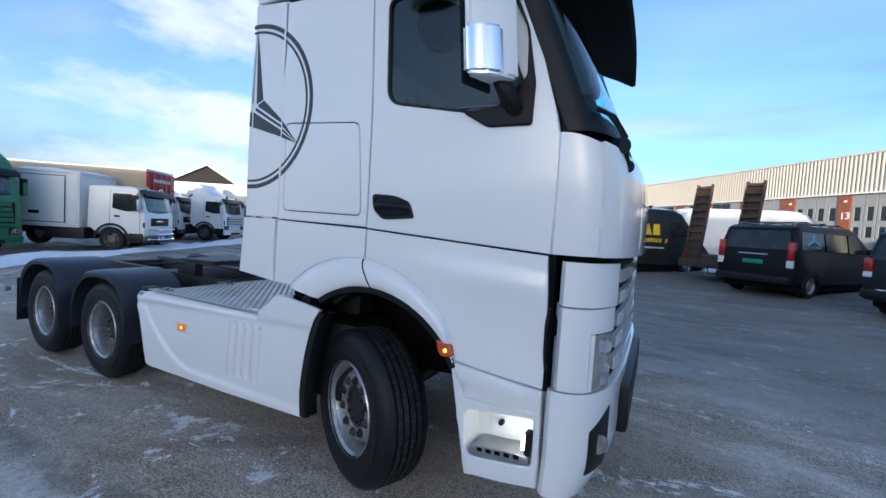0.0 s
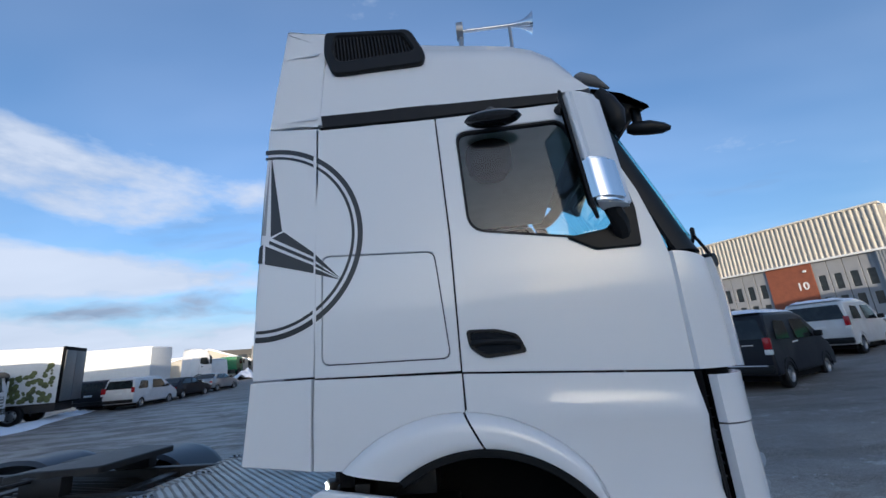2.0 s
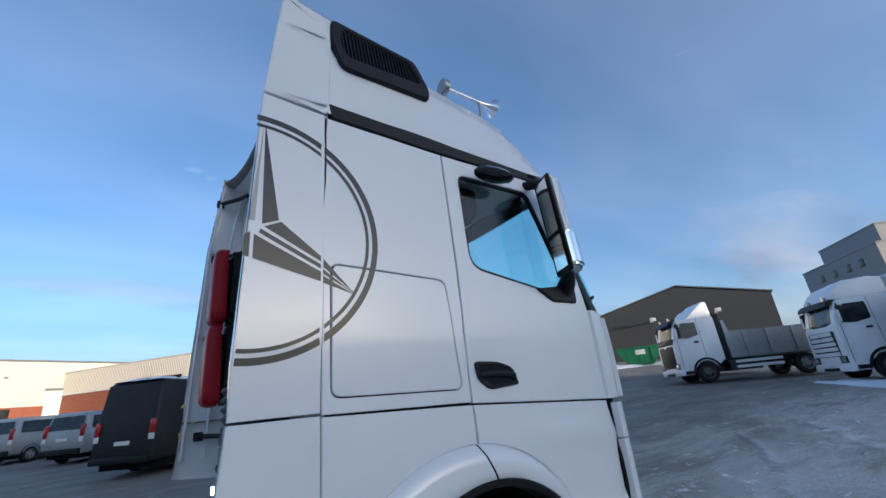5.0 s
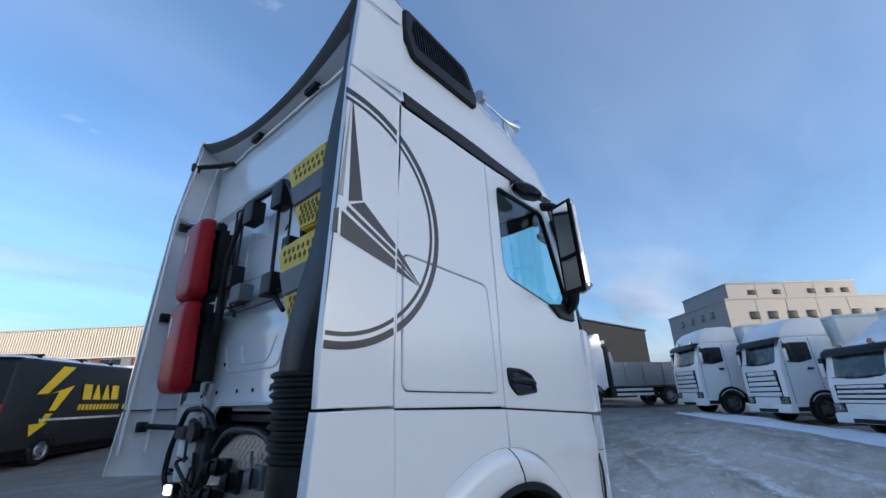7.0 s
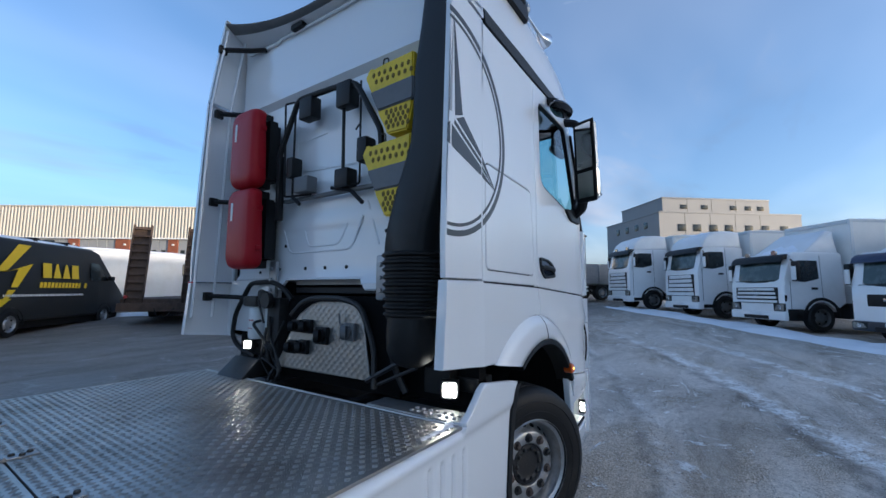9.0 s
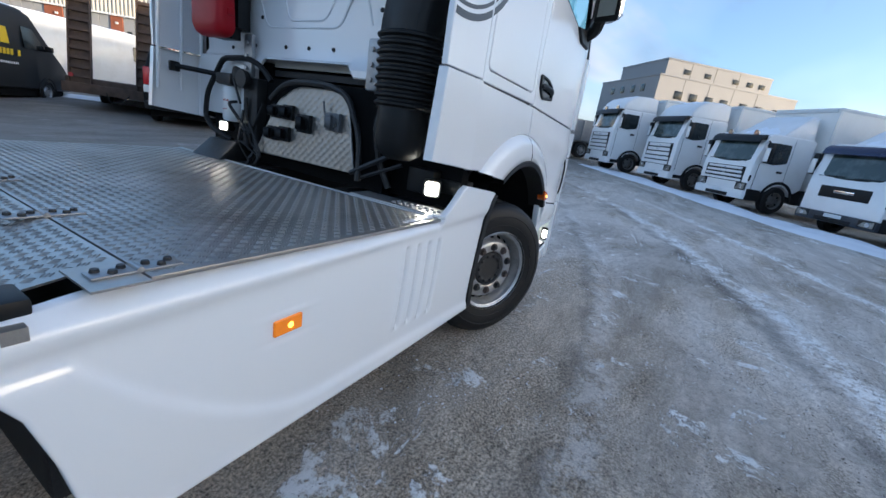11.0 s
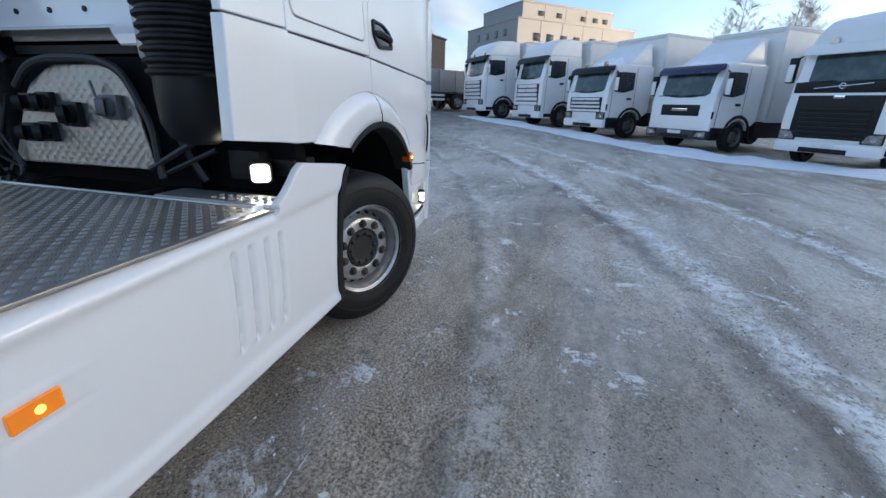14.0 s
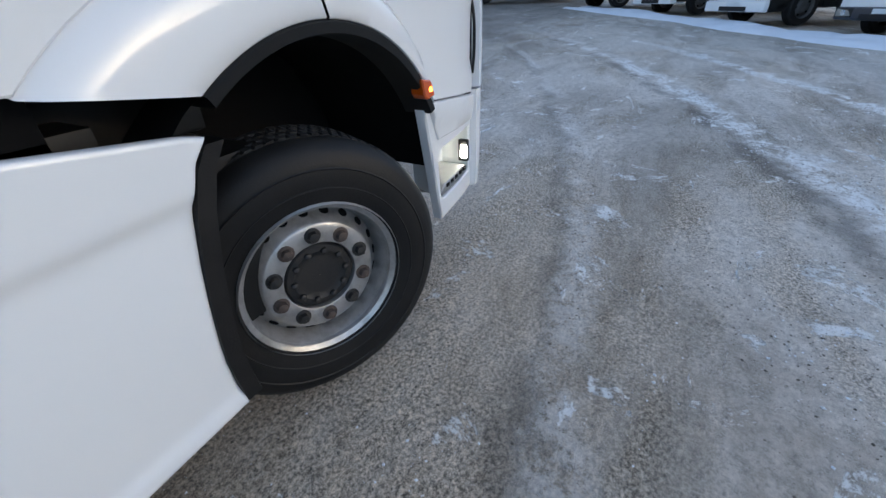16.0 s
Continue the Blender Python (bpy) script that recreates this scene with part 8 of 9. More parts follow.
        for s_ in (-1, 1):
            for zz in (0.55, 0.80):
                b_ = bm_new()
                bx(b_, -3.6, -1.4, s_ * 1.15 - 0.03, s_ * 1.15 + 0.03, zz, zz + 0.13, 0.01)
                part("side_guard", b_, DULLWHITE, t)
    return t


lorry("white tipper lorry with grey steel body", 22.6, 8.2, 138, tall=True, snow=False, tipper=True, grille="black", lamps=True, hood=False)
lorry("white big-cab lorry with box body and roof lamps", 22.9, 1.6, 129, box=(-9.0, -1.2, 1.0, 4.0), lamps=True)
lorry("white big-cab lorry with snowy roof", 20.9, -1.6, 129, box=(-9.0, -1.25, 1.0, 4.0))
lorry("white low-cab lorry with snowy wind deflector", 17.6, -4.3, 128, tall=False, box=(-8.0, -1.25, 1.0, 4.0), lamps=True)
lorry("white low-cab lorry with dark visor and plain black grille", 15.0, -7.3, 127.5, tall=False, grille="plain", box=(-8.0, -1.25, 1.0, 3.95), visor=BLUEVISOR)
lorry("white big-cab lorry with tall black grille", 12.4, -10.4, 129, grille="black", box=(-9, -1.3, 1.0, 3.9), lamps=True, visor=PAINT2)
lorry("white tall lorry far behind the row", 27.5, 10.2, 120, grille="black")
lorry("green big-cab lorry with snow on top", -21.2, 1.7, 22, paint=GREENTRUCK, box=(-8, -1.3, 1.0, 3.6))
bt = lorry("white low-cab box lorry with chrome bull bar", -19.9, 6.7, 36, tall=False, deflector=False, box=(-3.9, -1.2, 0.95, 3.3), lamps=True, bull=True, grille="plain", visor=BLACK)
b = bm_new()
bx(b, -3.4, -1.75, -1.305, -1.285, 1.12, 3.08, 0.008)
part("side_door", b, BOXGREY, bt, "side door in the box body")
b = bm_new()
for pts in ([(-3.4, 1.12), (-3.4, 3.08), (-1.75, 3.08), (-1.75, 1.12), (-3.4, 1.12)],):
    tube(b, [(u, -1.303, z) for u, z in pts], 0.02, 4)
bx(b, -3.1, -2.7, -1.325, -1.30, 1.45, 1.58, 0.01)
part("door_seal", b, DARK, bt)
lorry("white low-cab lorry with wind deflector", -26.6, 12.0, 33, tall=False, grille="plain")
lorry("white lorry with barred grille beside a snow bank", -24.6, 13.9, 27, tall=False, grille="slats", lamps=True)

# box lorry with a picture on its side, seen from behind
ft = thing("picture_lorry", "white box lorry with a painted fruit heap picture", "truck", -27.0, 16.3, yard(-27.0, 16.3), 207, "parked lorries")
b = bm_new()
bx(b, -4.0, 4.0, -1.27, 1.27, 1.0, 3.85, 0.03)
bd = part("box_body", b, DULLWHITE, ft)
b = bm_new()
bx(b, -4.12, -4.0, -1.3, 1.3, 0.95, 3.9, 0.02)
part("rear_frame", b, DARK, bd)
for s_ in (-1, 1):
    b = bm_new()
    bx(b, -4.16, -4.12, s_ * 0.62 - 0.6, s_ * 0.62 + 0.6, 1.05, 3.7, 0.01)
    part("rear_door", b, GREY, bd)
b = bm_new()
rr = random.Random(11)
for k in range(260):
    u = rr.random()
    xx = -3.8 + 4.4 * u
    zz = 1.15 + rr.random() ** 1.5 * max(0.15, 1.9 * (1 - u))
    q = rr.uniform(0.06, 0.15)
    lathe(b, [(q, 0.0), (q * 0.7, 0.004), (0.001, 0.006)], pose(xx, 1.274 + 0.0002 * k, zz, -90, 0, 0), 7)
FRUIT = material("fruit_print", (0.13, 0.15, 0.05), 0.6, vary=0.95, scale=3.5, tint=(0.03, 0.035, 0.02))
part("fruit_picture", b, FRUIT, bd, "painted heap of fruit and vegetables")
b = bm_new()
lathe(b, [(0.42, 0.0), (0.42, 0.004), (0.30, 0.004), (0.30, 0.0)], pose(1.7, 1.276, 2.6, -90, 0, 0), 24)
part("ring_logo", b, NAVY, bd, "dark ring on the box side")
b = bm_new()
bx(b, -3.9, 4.2, -1.0, 1.0, 0.55, 0.98, 0.03)
part("chassis", b, FRAME, ft)
b = bm_new()
prism(b, [(4.1, 0.5), (4.1, 2.7), (5.6, 2.6), (5.9, 1.5), (5.95, 0.5)], -1.2, 1.2, None, 0.06)
part("cab", b, PAINT2, ft)
for xx in (-2.2, 5.0):
    for s_ in (-1, 1):
        road_wheel(ft, xx, s_ * 1.08, 0.48, 0.3, GREYSTEEL, s_)
# trailer bodies and a coach further off
def box_trailer(label, x, y, turn, length, mat_, z1=4.0, board=None):
    t = thing("box_trailer", label, "trailer", x, y, yard(x, y), turn, "box trailers")
    b_ = bm_new()
    bx(b_, 0, length, -1.25, 1.25, 1.1, z1, 0.03)
    part("box_body", b_, mat_, t)
    b_ = bm_new()
    bx(b_, 0.3, length - 0.3, -0.6, 0.6, 0.75, 1.1)
    part("chassis", b_, FRAME, t)
    b_ = bm_new()
    bx(b_, 0, length, -1.2, 1.2, z1 - 0.01, z1 + 0.10, 0.04)
    part("snow_cap", b_, SNOW, t)
    if board:
        b_ = bm_new()
        bx(b_, length + 0.004, length + 0.06, -1.24, 1.24, 0.95, z1 - 0.02, 0.01)
        hb = part("headboard", b_, board, t, "red headboard with white print")
        for yy in (-0.8, -0.27, 0.27, 0.8):
            b_ = bm_new()
            bx(b_, length + 0.06, length + 0.09, yy - 0.03, yy + 0.03, 1.0, z1 - 0.1, 0.008)
            part("board_rib", b_, board, hb)
        for zz, w_ in ((z1 - 0.5, 0.75), (z1 - 1.4, 0.3), (z1 - 2.2, 0.12)):
            b_ = bm_new()
            bars(b_, -w_, w_, zz, zz + 0.16, lambda u, z_: Vector((length + 0.094, u, z_)), seed=int(zz * 10))
            part("board_print", b_, TEXTWHITE, hb)
    for xx in (1.2, 2.5, 3.8, length - 1.0):
        for s_ in (-1, 1):
            road_wheel(t, xx, s_ * 1.05, 0.48, 0.3, GREYSTEEL, s_)


box_trailer("tan canvas trailer with a red headboard", -32.3, 0.85, 35, 13.6, TANSIDE, 4.05, RED)
box_trailer("white box trailer far across the yard", -28.0, 30.0, 184, 12, DULLWHITE)
box_trailer("white box trailer far across the yard", -41.0, 38.0, 190, 11, DULLWHITE)
lorry("white crane lorry far across the yard", -33.5, 41.5, 60, tall=True, grille="slats")
car("white_camper", "white covered camper beside the road", "van", -35.0, 47.0, 150, WHITECAR, HIGHVAN, (0.0, 4.15), 0.35, 2.0, 1.5, 0.08, [[(3.22, 1.58), (4.25, 1.58), (3.72, 2.16), (3.22, 2.16)]], snow=True, screen=[(4.45, 1.66), (3.80, 2.46)], roof_z=2.6)
lorry("green tanker lorry far along the road", -38.0, 55.0, 100, paint=GREENTRUCK, tall=False, deflector=False)
lorry("blue lorry far behind the hall", 47, 38.5, 200, paint=BLUECAR, tall=False, box=(-7, -1.3, 1.0, 2.6), box_mat=NAVY)

# green skip
sk = thing("skip", "green steel waste skip standing in snow", "skip", 38.8, 20.9, yard(38.8, 20.9), 121)
b = bm_new()
prism(b, [(-1.15, 0.12), (-2.0, 1.35), (-1.95, 1.75), (1.95, 1.75), (2.0, 1.35), (1.15, 0.12)], -0.95, 0.95, None, 0.03)
part("skip_body", b, SKIPGREEN, sk)
for yy in (-0.97, 0.97):
    b = bm_new()
    bx(b, -2.05, 2.05, yy - 0.05, yy + 0.05, 1.68, 1.80, 0.02)
    part("skip_rim", b, SKIPGREEN, sk)
for xx in (-1.1, 0.0, 1.1):
    b = bm_new()
    bx(b, xx - 0.06, xx + 0.06, 0.95, 1.02, 0.3, 1.68, 0.01)
    part("skip_rib", b, SKIPGREEN, sk)
b = bm_new()
bx(b, -0.55, 0.35, 1.02, 1.03, 1.05, 1.5, 0.005)
part("skip_sign", b, TEXTWHITE, sk)

# ---- buildings ----
def wall_frame(x, y, turn):
    """A wall's own axes: u along the wall, v out of it, w up."""
    return Matrix.Translation((x, y, 0)) @ pose(0, 0, 0, 0, 0, turn)


def house(name, label, x, y, turn, category="building"):
    h = thing(name, label, category)
    h.matrix_world = wall_frame(x, y, turn)
    return h


# workshop hall with folding doors. u runs along the facade from its east corner
ws_ = house("workshop_hall", "long workshop hall with ribbed cream fascia and grey folding doors", 25.7, 24.3, 126)
Z0, ZF, ZR, LEN, DEP = 1.2, 6.35, 9.2, 66.0, 17.4
GABLE_U = -1.9
b = bm_new()
lo_, hi_ = [[b.verts.new((u, v, z)) for u, v in ((0.0, -0.35), (LEN, -0.35), (LEN, -DEP), (GABLE_U, -DEP))] for z in (Z0 - 1, ZR - 0.05)]
b.faces.new(lo_)
b.faces.new(hi_[::-1])
for i in range(4):
    j = (i + 1) % 4
    b.faces.new((lo_[i], lo_[j], hi_[j], hi_[i]))
part("hall_body", b, CREAMLIGHT, ws_)
b = bm_new()
rows = []
for i in range(int(LEN / 0.075)):
    u = i * 0.075
    o = 0.10 if (i // 2) % 2 else 0.04
    rows.append([(u, o, ZF), (u, o, ZR)])
strip(b, rows)
part("ribbed_fascia", b, CREAM, ws_, "cream ribbed sheet fascia", smooth=0)
b = bm_new()
bx(b, -0.05, LEN, -0.4, 0.16, ZR, ZR + 0.14, 0.03)
part("roof_edge", b, CREAMLIGHT, ws_)
b = bm_new()
bx(b, -0.02, LEN, -0.1, 0.22, ZF - 0.12, ZF + 0.02, 0.02)
part("fascia_foot", b, DULLWHITE, ws_)
b = bm_new()
bx(b, -0.05, 0.9, -0.35, 0.10, Z0 - 0.5, ZF, 0.02)
part("corner_pier", b, DOORGREY, ws_)
for k in range(6):
    b = bm_new()
    bx(b, -0.02 + 0.15 * k, 0.06 + 0.15 * k, 0.10, 0.14, Z0 - 0.5, ZF)
    part("pier_rib", b, DOORGREY, ws_)
BAYS = [(0.9, 4.25, None, 0), (7.0, 10.4, "10", 2.7), (11.3, 14.6, "11", 0.9), (15.4, 18.8, "12", 0.8), (19.7, 23.2, "13", 0.9), (24.5, 27.8, None, 0), (28.8, 32.2, None, 0), (33.2, 36.6, None, 0), (38.0, 41.4, None, 0), (43, 46.4, None, 0), (48, 51.4, None, 0)]
prev = 0.9
for i, (u0, u1, num, _) in enumerate(BAYS):
    if u0 - prev > 0.2:
        b = bm_new()
        bx(b, prev, u0, -0.35, 0.02, Z0 - 1, ZF - 0.12)
        br = part("brick_pier", b, BRICKRED, ws_, "red brick pier")
        if num:
            m_ = Matrix.Translation((prev + 0.72 if u0 - prev < 2 else prev + 1.1, 0.03, 4.35 if u0 - prev < 2 else 4.45)) @ pose(0, 0, 0, 90, 0, 180)
            lettering(num, 0.75, "bay_number", TEXTWHITE, ws_, m_, 0.01)
        b = bm_new()
        bx(b, prev + 0.3, prev + 0.5, 0.02, 0.12, ZF - 0.7, ZF - 0.55, 0.02)
        part("wall_lamp", b, DULLWHITE, ws_)
    door_ = new("folding_door")
    door_.parent = ws_
    n_ = 4
    for k in range(n_):
        a0, a1 = u0 + (u1 - u0) * k / n_ + 0.02, u0 + (u1 - u0) * (k + 1) / n_ - 0.02
        b = bm_new()
        zs = [(Z0 + 1.75, Z0 + 2.55), (Z0 + 3.0, Z0 + 4.05)]
        wh = [rounded([(a0 + 0.2, za), (a1 - 0.2, za), (a1 - 0.2, zb), (a0 + 0.2, zb)], 0.04) for za, zb in zs]
        sheet(b, [(a0, Z0 - 0.6), (a1, Z0 - 0.6), (a1, ZF - 0.14), (a0, ZF - 0.14)], lambda u, z_, d: Vector((u, -0.06 - d, z_)), 0.06, wh, 1.0, 0.01, False)
        leaf = part("door_leaf", b, DOORGREY, door_)
        b = bm_new()
        for za, zb in zs:
            bx(b, a0 + 0.19, a1 - 0.19, -0.12, -0.10, za, zb)
        part("leaf_window", b, FARGLASS, leaf)
    b = bm_new()
    bx(b, u0, u1, -0.20, -0.17, Z0 - 0.6, ZF - 0.1)
    part("door_back", b, DARK, door_)
    prev = u1
b = bm_new()
bx(b, prev, LEN, -0.35, 0.02, Z0 - 1, ZF - 0.12)
part("brick_pier", b, BRICKRED, ws_)
for uu in (30.0, 31.2, 33.5, 34.7, 38.5, 39.7):
    b = bm_new()
    bx(b, uu, uu + 1.0, 0.02, 0.05, 5.0, 6.1, 0.02)
    part("strip_window", b, FARGLASS, ws_)
b = bm_new()
tube(b, bend([(-0.2, -2.0, ZR + 0.1), (-0.2, -2.0, ZR + 0.5), (-0.2, -2.4, ZR + 0.5)]), 0.08, 6)
part("roof_cowl", b, FRAME, ws_)
# gable side: u < 0 is outside; ribs on the corner and a kerb pipe
b = bm_new()
lo_, hi_ = [[b.verts.new((u, v, z)) for u, v in ((0.0, -0.35), (GABLE_U, -DEP), (GABLE_U - 0.12, -DEP), (-0.12, -0.35))] for z in (Z0 - 1, ZR)]
b.faces.new(lo_)
b.faces.new(hi_[::-1])
for i in range(4):
    j = (i + 1) % 4
    b.faces.new((lo_[i], lo_[j], hi_[j], hi_[i]))
part("gable_wall", b, CREAMLIGHT, ws_, "pale smooth gable wall")
for vv in (-2.2, -3.4, -6.5):
    b = bm_new()
    uu = -0.2 + GABLE_U * vv / -DEP
    tube(b, bend([(uu, vv, 1.4), (uu, vv, 3.3), (uu + 0.1 * GABLE_U * 0.5, vv - 0.9, 3.3)]), 0.05, 6)
    part("wall_pipe", b, GREYSTEEL, ws_)

# cream hall with brick foot
ch = house("cream_hall", "cream clad hall with red brick foot, lit by sun", -24.2, 68.0, 30)
b = bm_new()
bx(b, 0, 26, 0, 30, 5.1, 10.7)
part("hall_body", b, CREAMLIGHT, ch)
b = bm_new()
bx(b, 0.1, 25.9, 0.1, 29.9, 0.5, 5.1)
part("brick_foot", b, BRICKRED, ch)
b = bm_new()
bx(b, -0.1, 26.1, -0.1, 30.1, 10.7, 10.95, 0.05)
part("roof_edge", b, GREY, ch)
for u0 in (1.0, 4.0, 7.0):
    b = bm_new()
    bx(b, u0, u0 + 2.8, 0.02, 0.12, 3.6, 4.9, 0.02)
    part("strip_window", b, FARGLASS, ch)
for u0 in (13.0, 18.0):
    b = bm_new()
    bx(b, u0, u0 + 3.4, -0.12, 0.05, 1.5, 7.0, 0.04)
    dd = part("roller_door", b, DULLWHITE, ch)
    b = bm_new()
    bx(b, u0 - 0.2, u0 + 3.6, -0.16, -0.04, 6.95, 7.3, 0.03)
    part("door_lintel", b, GREY, ch)
for du in (0, 0.9):
    b = bm_new()
    bx(b, 2.2 + du, 2.8 + du, 2.0, 2.6, 10.9, 12.2, 0.05)
    part("roof_vent", b, DARK, ch)
for uu in (8.5, 14.8):
    b = bm_new()
    bx(b, uu, uu + 0.3, -0.35, 0.0, 8.6, 8.8, 0.03)
    part("wall_lamp", b, GREY, ch)
b = bm_new()
bx(b, -0.05, 0.0, 9.0, 10.6, 7.2, 8.4, 0.02)
part("wall_sign", b, GREY, ch)

# dark hall with a low gable
dh = house("dark_hall", "dark grey clad hall with a low gable", 48.7, 20.3, 115.2)
b = bm_new()
prism(b, [(-8.6, 1.0), (8.9, 1.0), (8.9, 9.1), (0.0, 11.1), (-8.6, 8.8)], -26, 0)
part("hall_body", b, DARKCLAD, dh, smooth=0)
b = bm_new()
for (ua, za), (ub, zb) in (((9.1, 9.1), (0, 11.2)), ((0, 11.2), (-8.8, 8.85))):
    vs = [(ua, 0.1, za), (ub, 0.1, zb), (ub, -26, zb), (ua, -26, za)]
    for o in (0.0, 0.14):
        quad(b, [(p[0], p[1], p[2] + o) for p in vs])
    quad(b, [(ua, 0.1, za), (ub, 0.1, zb), (ub, 0.1, zb + 0.14), (ua, 0.1, za + 0.14)])
part("roof", b, GREY, dh, smooth=0)
for uu in (3.4, -3.2):
    b = bm_new()
    bx(b, uu - 0.15, uu + 0.15, 0.0, 0.8, 7.4, 7.6, 0.02)
    bx(b, uu - 0.5, uu + 0.1, 0.6, 0.9, 7.5, 7.9, 0.03)
    part("wall_floodlight", b, DULLWHITE, dh)
for i in range(60):
    b = bm_new() if i == 0 else b
    uu = -8.5 + i * 0.29
    bx(b, uu, uu + 0.03, 0.0, 0.006, 1.0, 8.6)
o = part("cladding_relief", b, DARKCLAD, dh)
o["kind"] = "stuff"

# grey office block, stepped
go = house("office_block", "grey stepped office block with small windows", 67.0, 5.3, -50)
def block(name, u0, u1, v0, v1, z0, z1):
    bb = bm_new()
    bx(bb, u0, u1, v0, v1, z0, z1)
    o_ = part(name, bb, GREYCLAD, go)
    bb = bm_new()
    bx(bb, u0 - 0.08, u1 + 0.08, v0 - 0.08, v1 + 0.08, z1, z1 + 0.25, 0.04)
    part("parapet", bb, GREYCLAD, go)
    for k in range(1, int((u1 - u0) / 4.2)):
        bb = bm_new()
        bx(bb, u0 + k * 4.2 - 0.03, u0 + k * 4.2 + 0.03, v0 - 0.02, v0 + 0.02, z0, z1)
        part("panel_joint", bb, DARKCLAD, go)
    return o_


block("lower_block", 0, 24, 0, 16, 0.5, 13.7)
block("upper_block", 2.0, 20.5, 2.0, 14, 13.7, 16.4)
block("side_wing", 24, 30, 3, 14, 0.5, 12.2)
for u0 in (5.0, 8.6, 13.6, 16.2, 18.4):
    b = bm_new()
    bx(b, u0, u0 + 1.1, 1.93, 2.0, 14.8, 15.5, 0.02)
    part("window", b, FARGLASS, go)
for z0 in (10.9, 7.9):
    for u0 in (3.0, 5.5, 8.2, 10.8, 14.2, 17.0, 20.2):
        b = bm_new()
        bx(b, u0, u0 + 1.3, -0.07, 0.0, z0, z0 + 1.1, 0.02)
        part("window", b, FARGLASS, go)
for z0 in (11.7, 8.5):
    for v0 in (3.0, 5.6, 8.5, 11.5):
        b = bm_new()
        bx(b, -0.07, 0.0, v0, v0 + 1.0, z0, z0 + 1.0, 0.02)
        part("window", b, FARGLASS, go)
for k in range(4):
    b = bm_new()
    bx(b, 24.8 + 1.3 * k, 25.8 + 1.3 * k, 2.93, 3.0, 10.6, 12.0, 0.02)
    part("window", b, FARGLASS, go)

# hall behind the camera that keeps the yard in shade, and trees beside it
sh = house("south_hall", "plain grey hall on the sunny side of the yard", 11.6, -46.6, 14)
b = bm_new()
bx(b, -75, 30, -18, 0, -2.0, 8.1)
part("hall_body", b, GREYCLAD, sh)
b = bm_new()
bx(b, -75.2, 30.2, -18.2, 0.2, 8.1, 8.35, 0.05)
part("roof_edge", b, GREY, sh)

# low houses far to the west
def gable_house(name, label, x, y, turn, w, d, ze, zp, wall, roof_):
    h = house(name, label, x, y, turn)
    bb = bm_new()
    prism(bb, [(-w / 2, 0.2), (w / 2, 0.2), (w / 2, ze), (0, zp), (-w / 2, ze)], 0, d)
    part("house_body", bb, wall, h, smooth=0)
    bb = bm_new()
    for sg in (-1, 1):
        quad(bb, [(sg * (w / 2 + 0.4), -0.3, ze - 0.1), (0, -0.3, zp + 0.12), (0, d + 0.3, zp + 0.12), (sg * (w / 2 + 0.4), d + 0.3, ze - 0.1)])
        quad(bb, [(sg * (w / 2 + 0.4), -0.3, ze - 0.1), (0, -0.3, zp + 0.12), (0, -0.3, zp - 0.12), (sg * (w / 2 + 0.4), -0.3, ze - 0.34)])
    part("roof", bb, roof_, h, smooth=0)


gable_house("dark_gable_house", "house with dark boarded gable and snowy roof", -50.0, 29.0, 62, 7.5, 12, 5.6, 7.9, WOODDARK, SNOW)
gable_house("cream_shed", "low cream shed with grey snowy roof", -42.0, 55.5, 40, 11, 9, 3.9, 5.6, CREAM, SNOW)
dl = house("dark_showroom", "low dark showroom with glass front and a sign tower", -50.6, 74.6, 30)
b = bm_new()
bx(b, -8, 6, 0, 10, 0.5, 6.4, 0.05)
part("showroom_body", b, DARKCLAD, dl)
b = bm_new()
bx(b, 3.4, 6.4, -0.5, 3.0, 0.5, 6.9, 0.05)
sign_tower = part("sign_tower", b, GREY, dl, "dark sign tower with pale sign bars")
bars_ = bm_new()
bx(bars_, 4.1, 5.7, -0.56, -0.5, 5.3, 5.7, 0.01)
part("sign_bar", bars_, GREYSTEEL, sign_tower)
for k in range(5):
    b = bm_new()
    bx(b, -7.5 + 2.6 * k, -5.2 + 2.6 * k, -0.06, 0.0, 3.2, 5.4, 0.02)
    part("showroom_window", b, FARGLASS, dl)
far = house("far_sheds", "pale low sheds at the horizon", -60, 105, 20)
b = bm_new()
bx(b, -60, 30, 0, 10, 0.5, 6.5)
part("shed_wall", b, CREAM, far)
b = bm_new()
bx(b, -60.2, 30.2, -0.2, 10.2, 6.5, 6.8)
part("shed_roof", b, SNOW, far)
for k, (x, y, hh) in enumerate(((-38, 66, 4.9), (-37.4, 68.5, 4.6))):
    fp = thing("flag_pole", "slim white flag pole with hanging flag", "flag pole", x, y, yard(x, y), 0, "flag poles")
    b = bm_new()
    cyl(b, (0, 0, 0), (0, 0, hh), 0.06, 0.03, 8)
    part("pole", b, DULLWHITE, fp)
    b = bm_new()
    strip(b, [[(0.05 + 0.12 * i, 0.04 * math.sin(i), hh - 0.2), (0.05 + 0.10 * i, 0.04 * math.sin(i + 1), hh - 1.8)] for i in range(5)])
    part("flag", b, NAVY, fp)
lp = thing("lamp_post", "tall grey lamp post on the roofline", "street lamp", -31.9, 8.6, yard(-31.9, 8.6), 0)
b = bm_new()
tube(b, bend([(0, 0, 0), (0, 0, 4.6), (0.3, 0.5, 4.62)], 4, 0.2), 0.05, 6)
part("post", b, GREYSTEEL, lp)
b = bm_new()
bx(b, 0.15, 0.45, 0.3, 0.75, 4.58, 4.68, 0.03)
part("lamp_head", b, GREYSTEEL, lp)
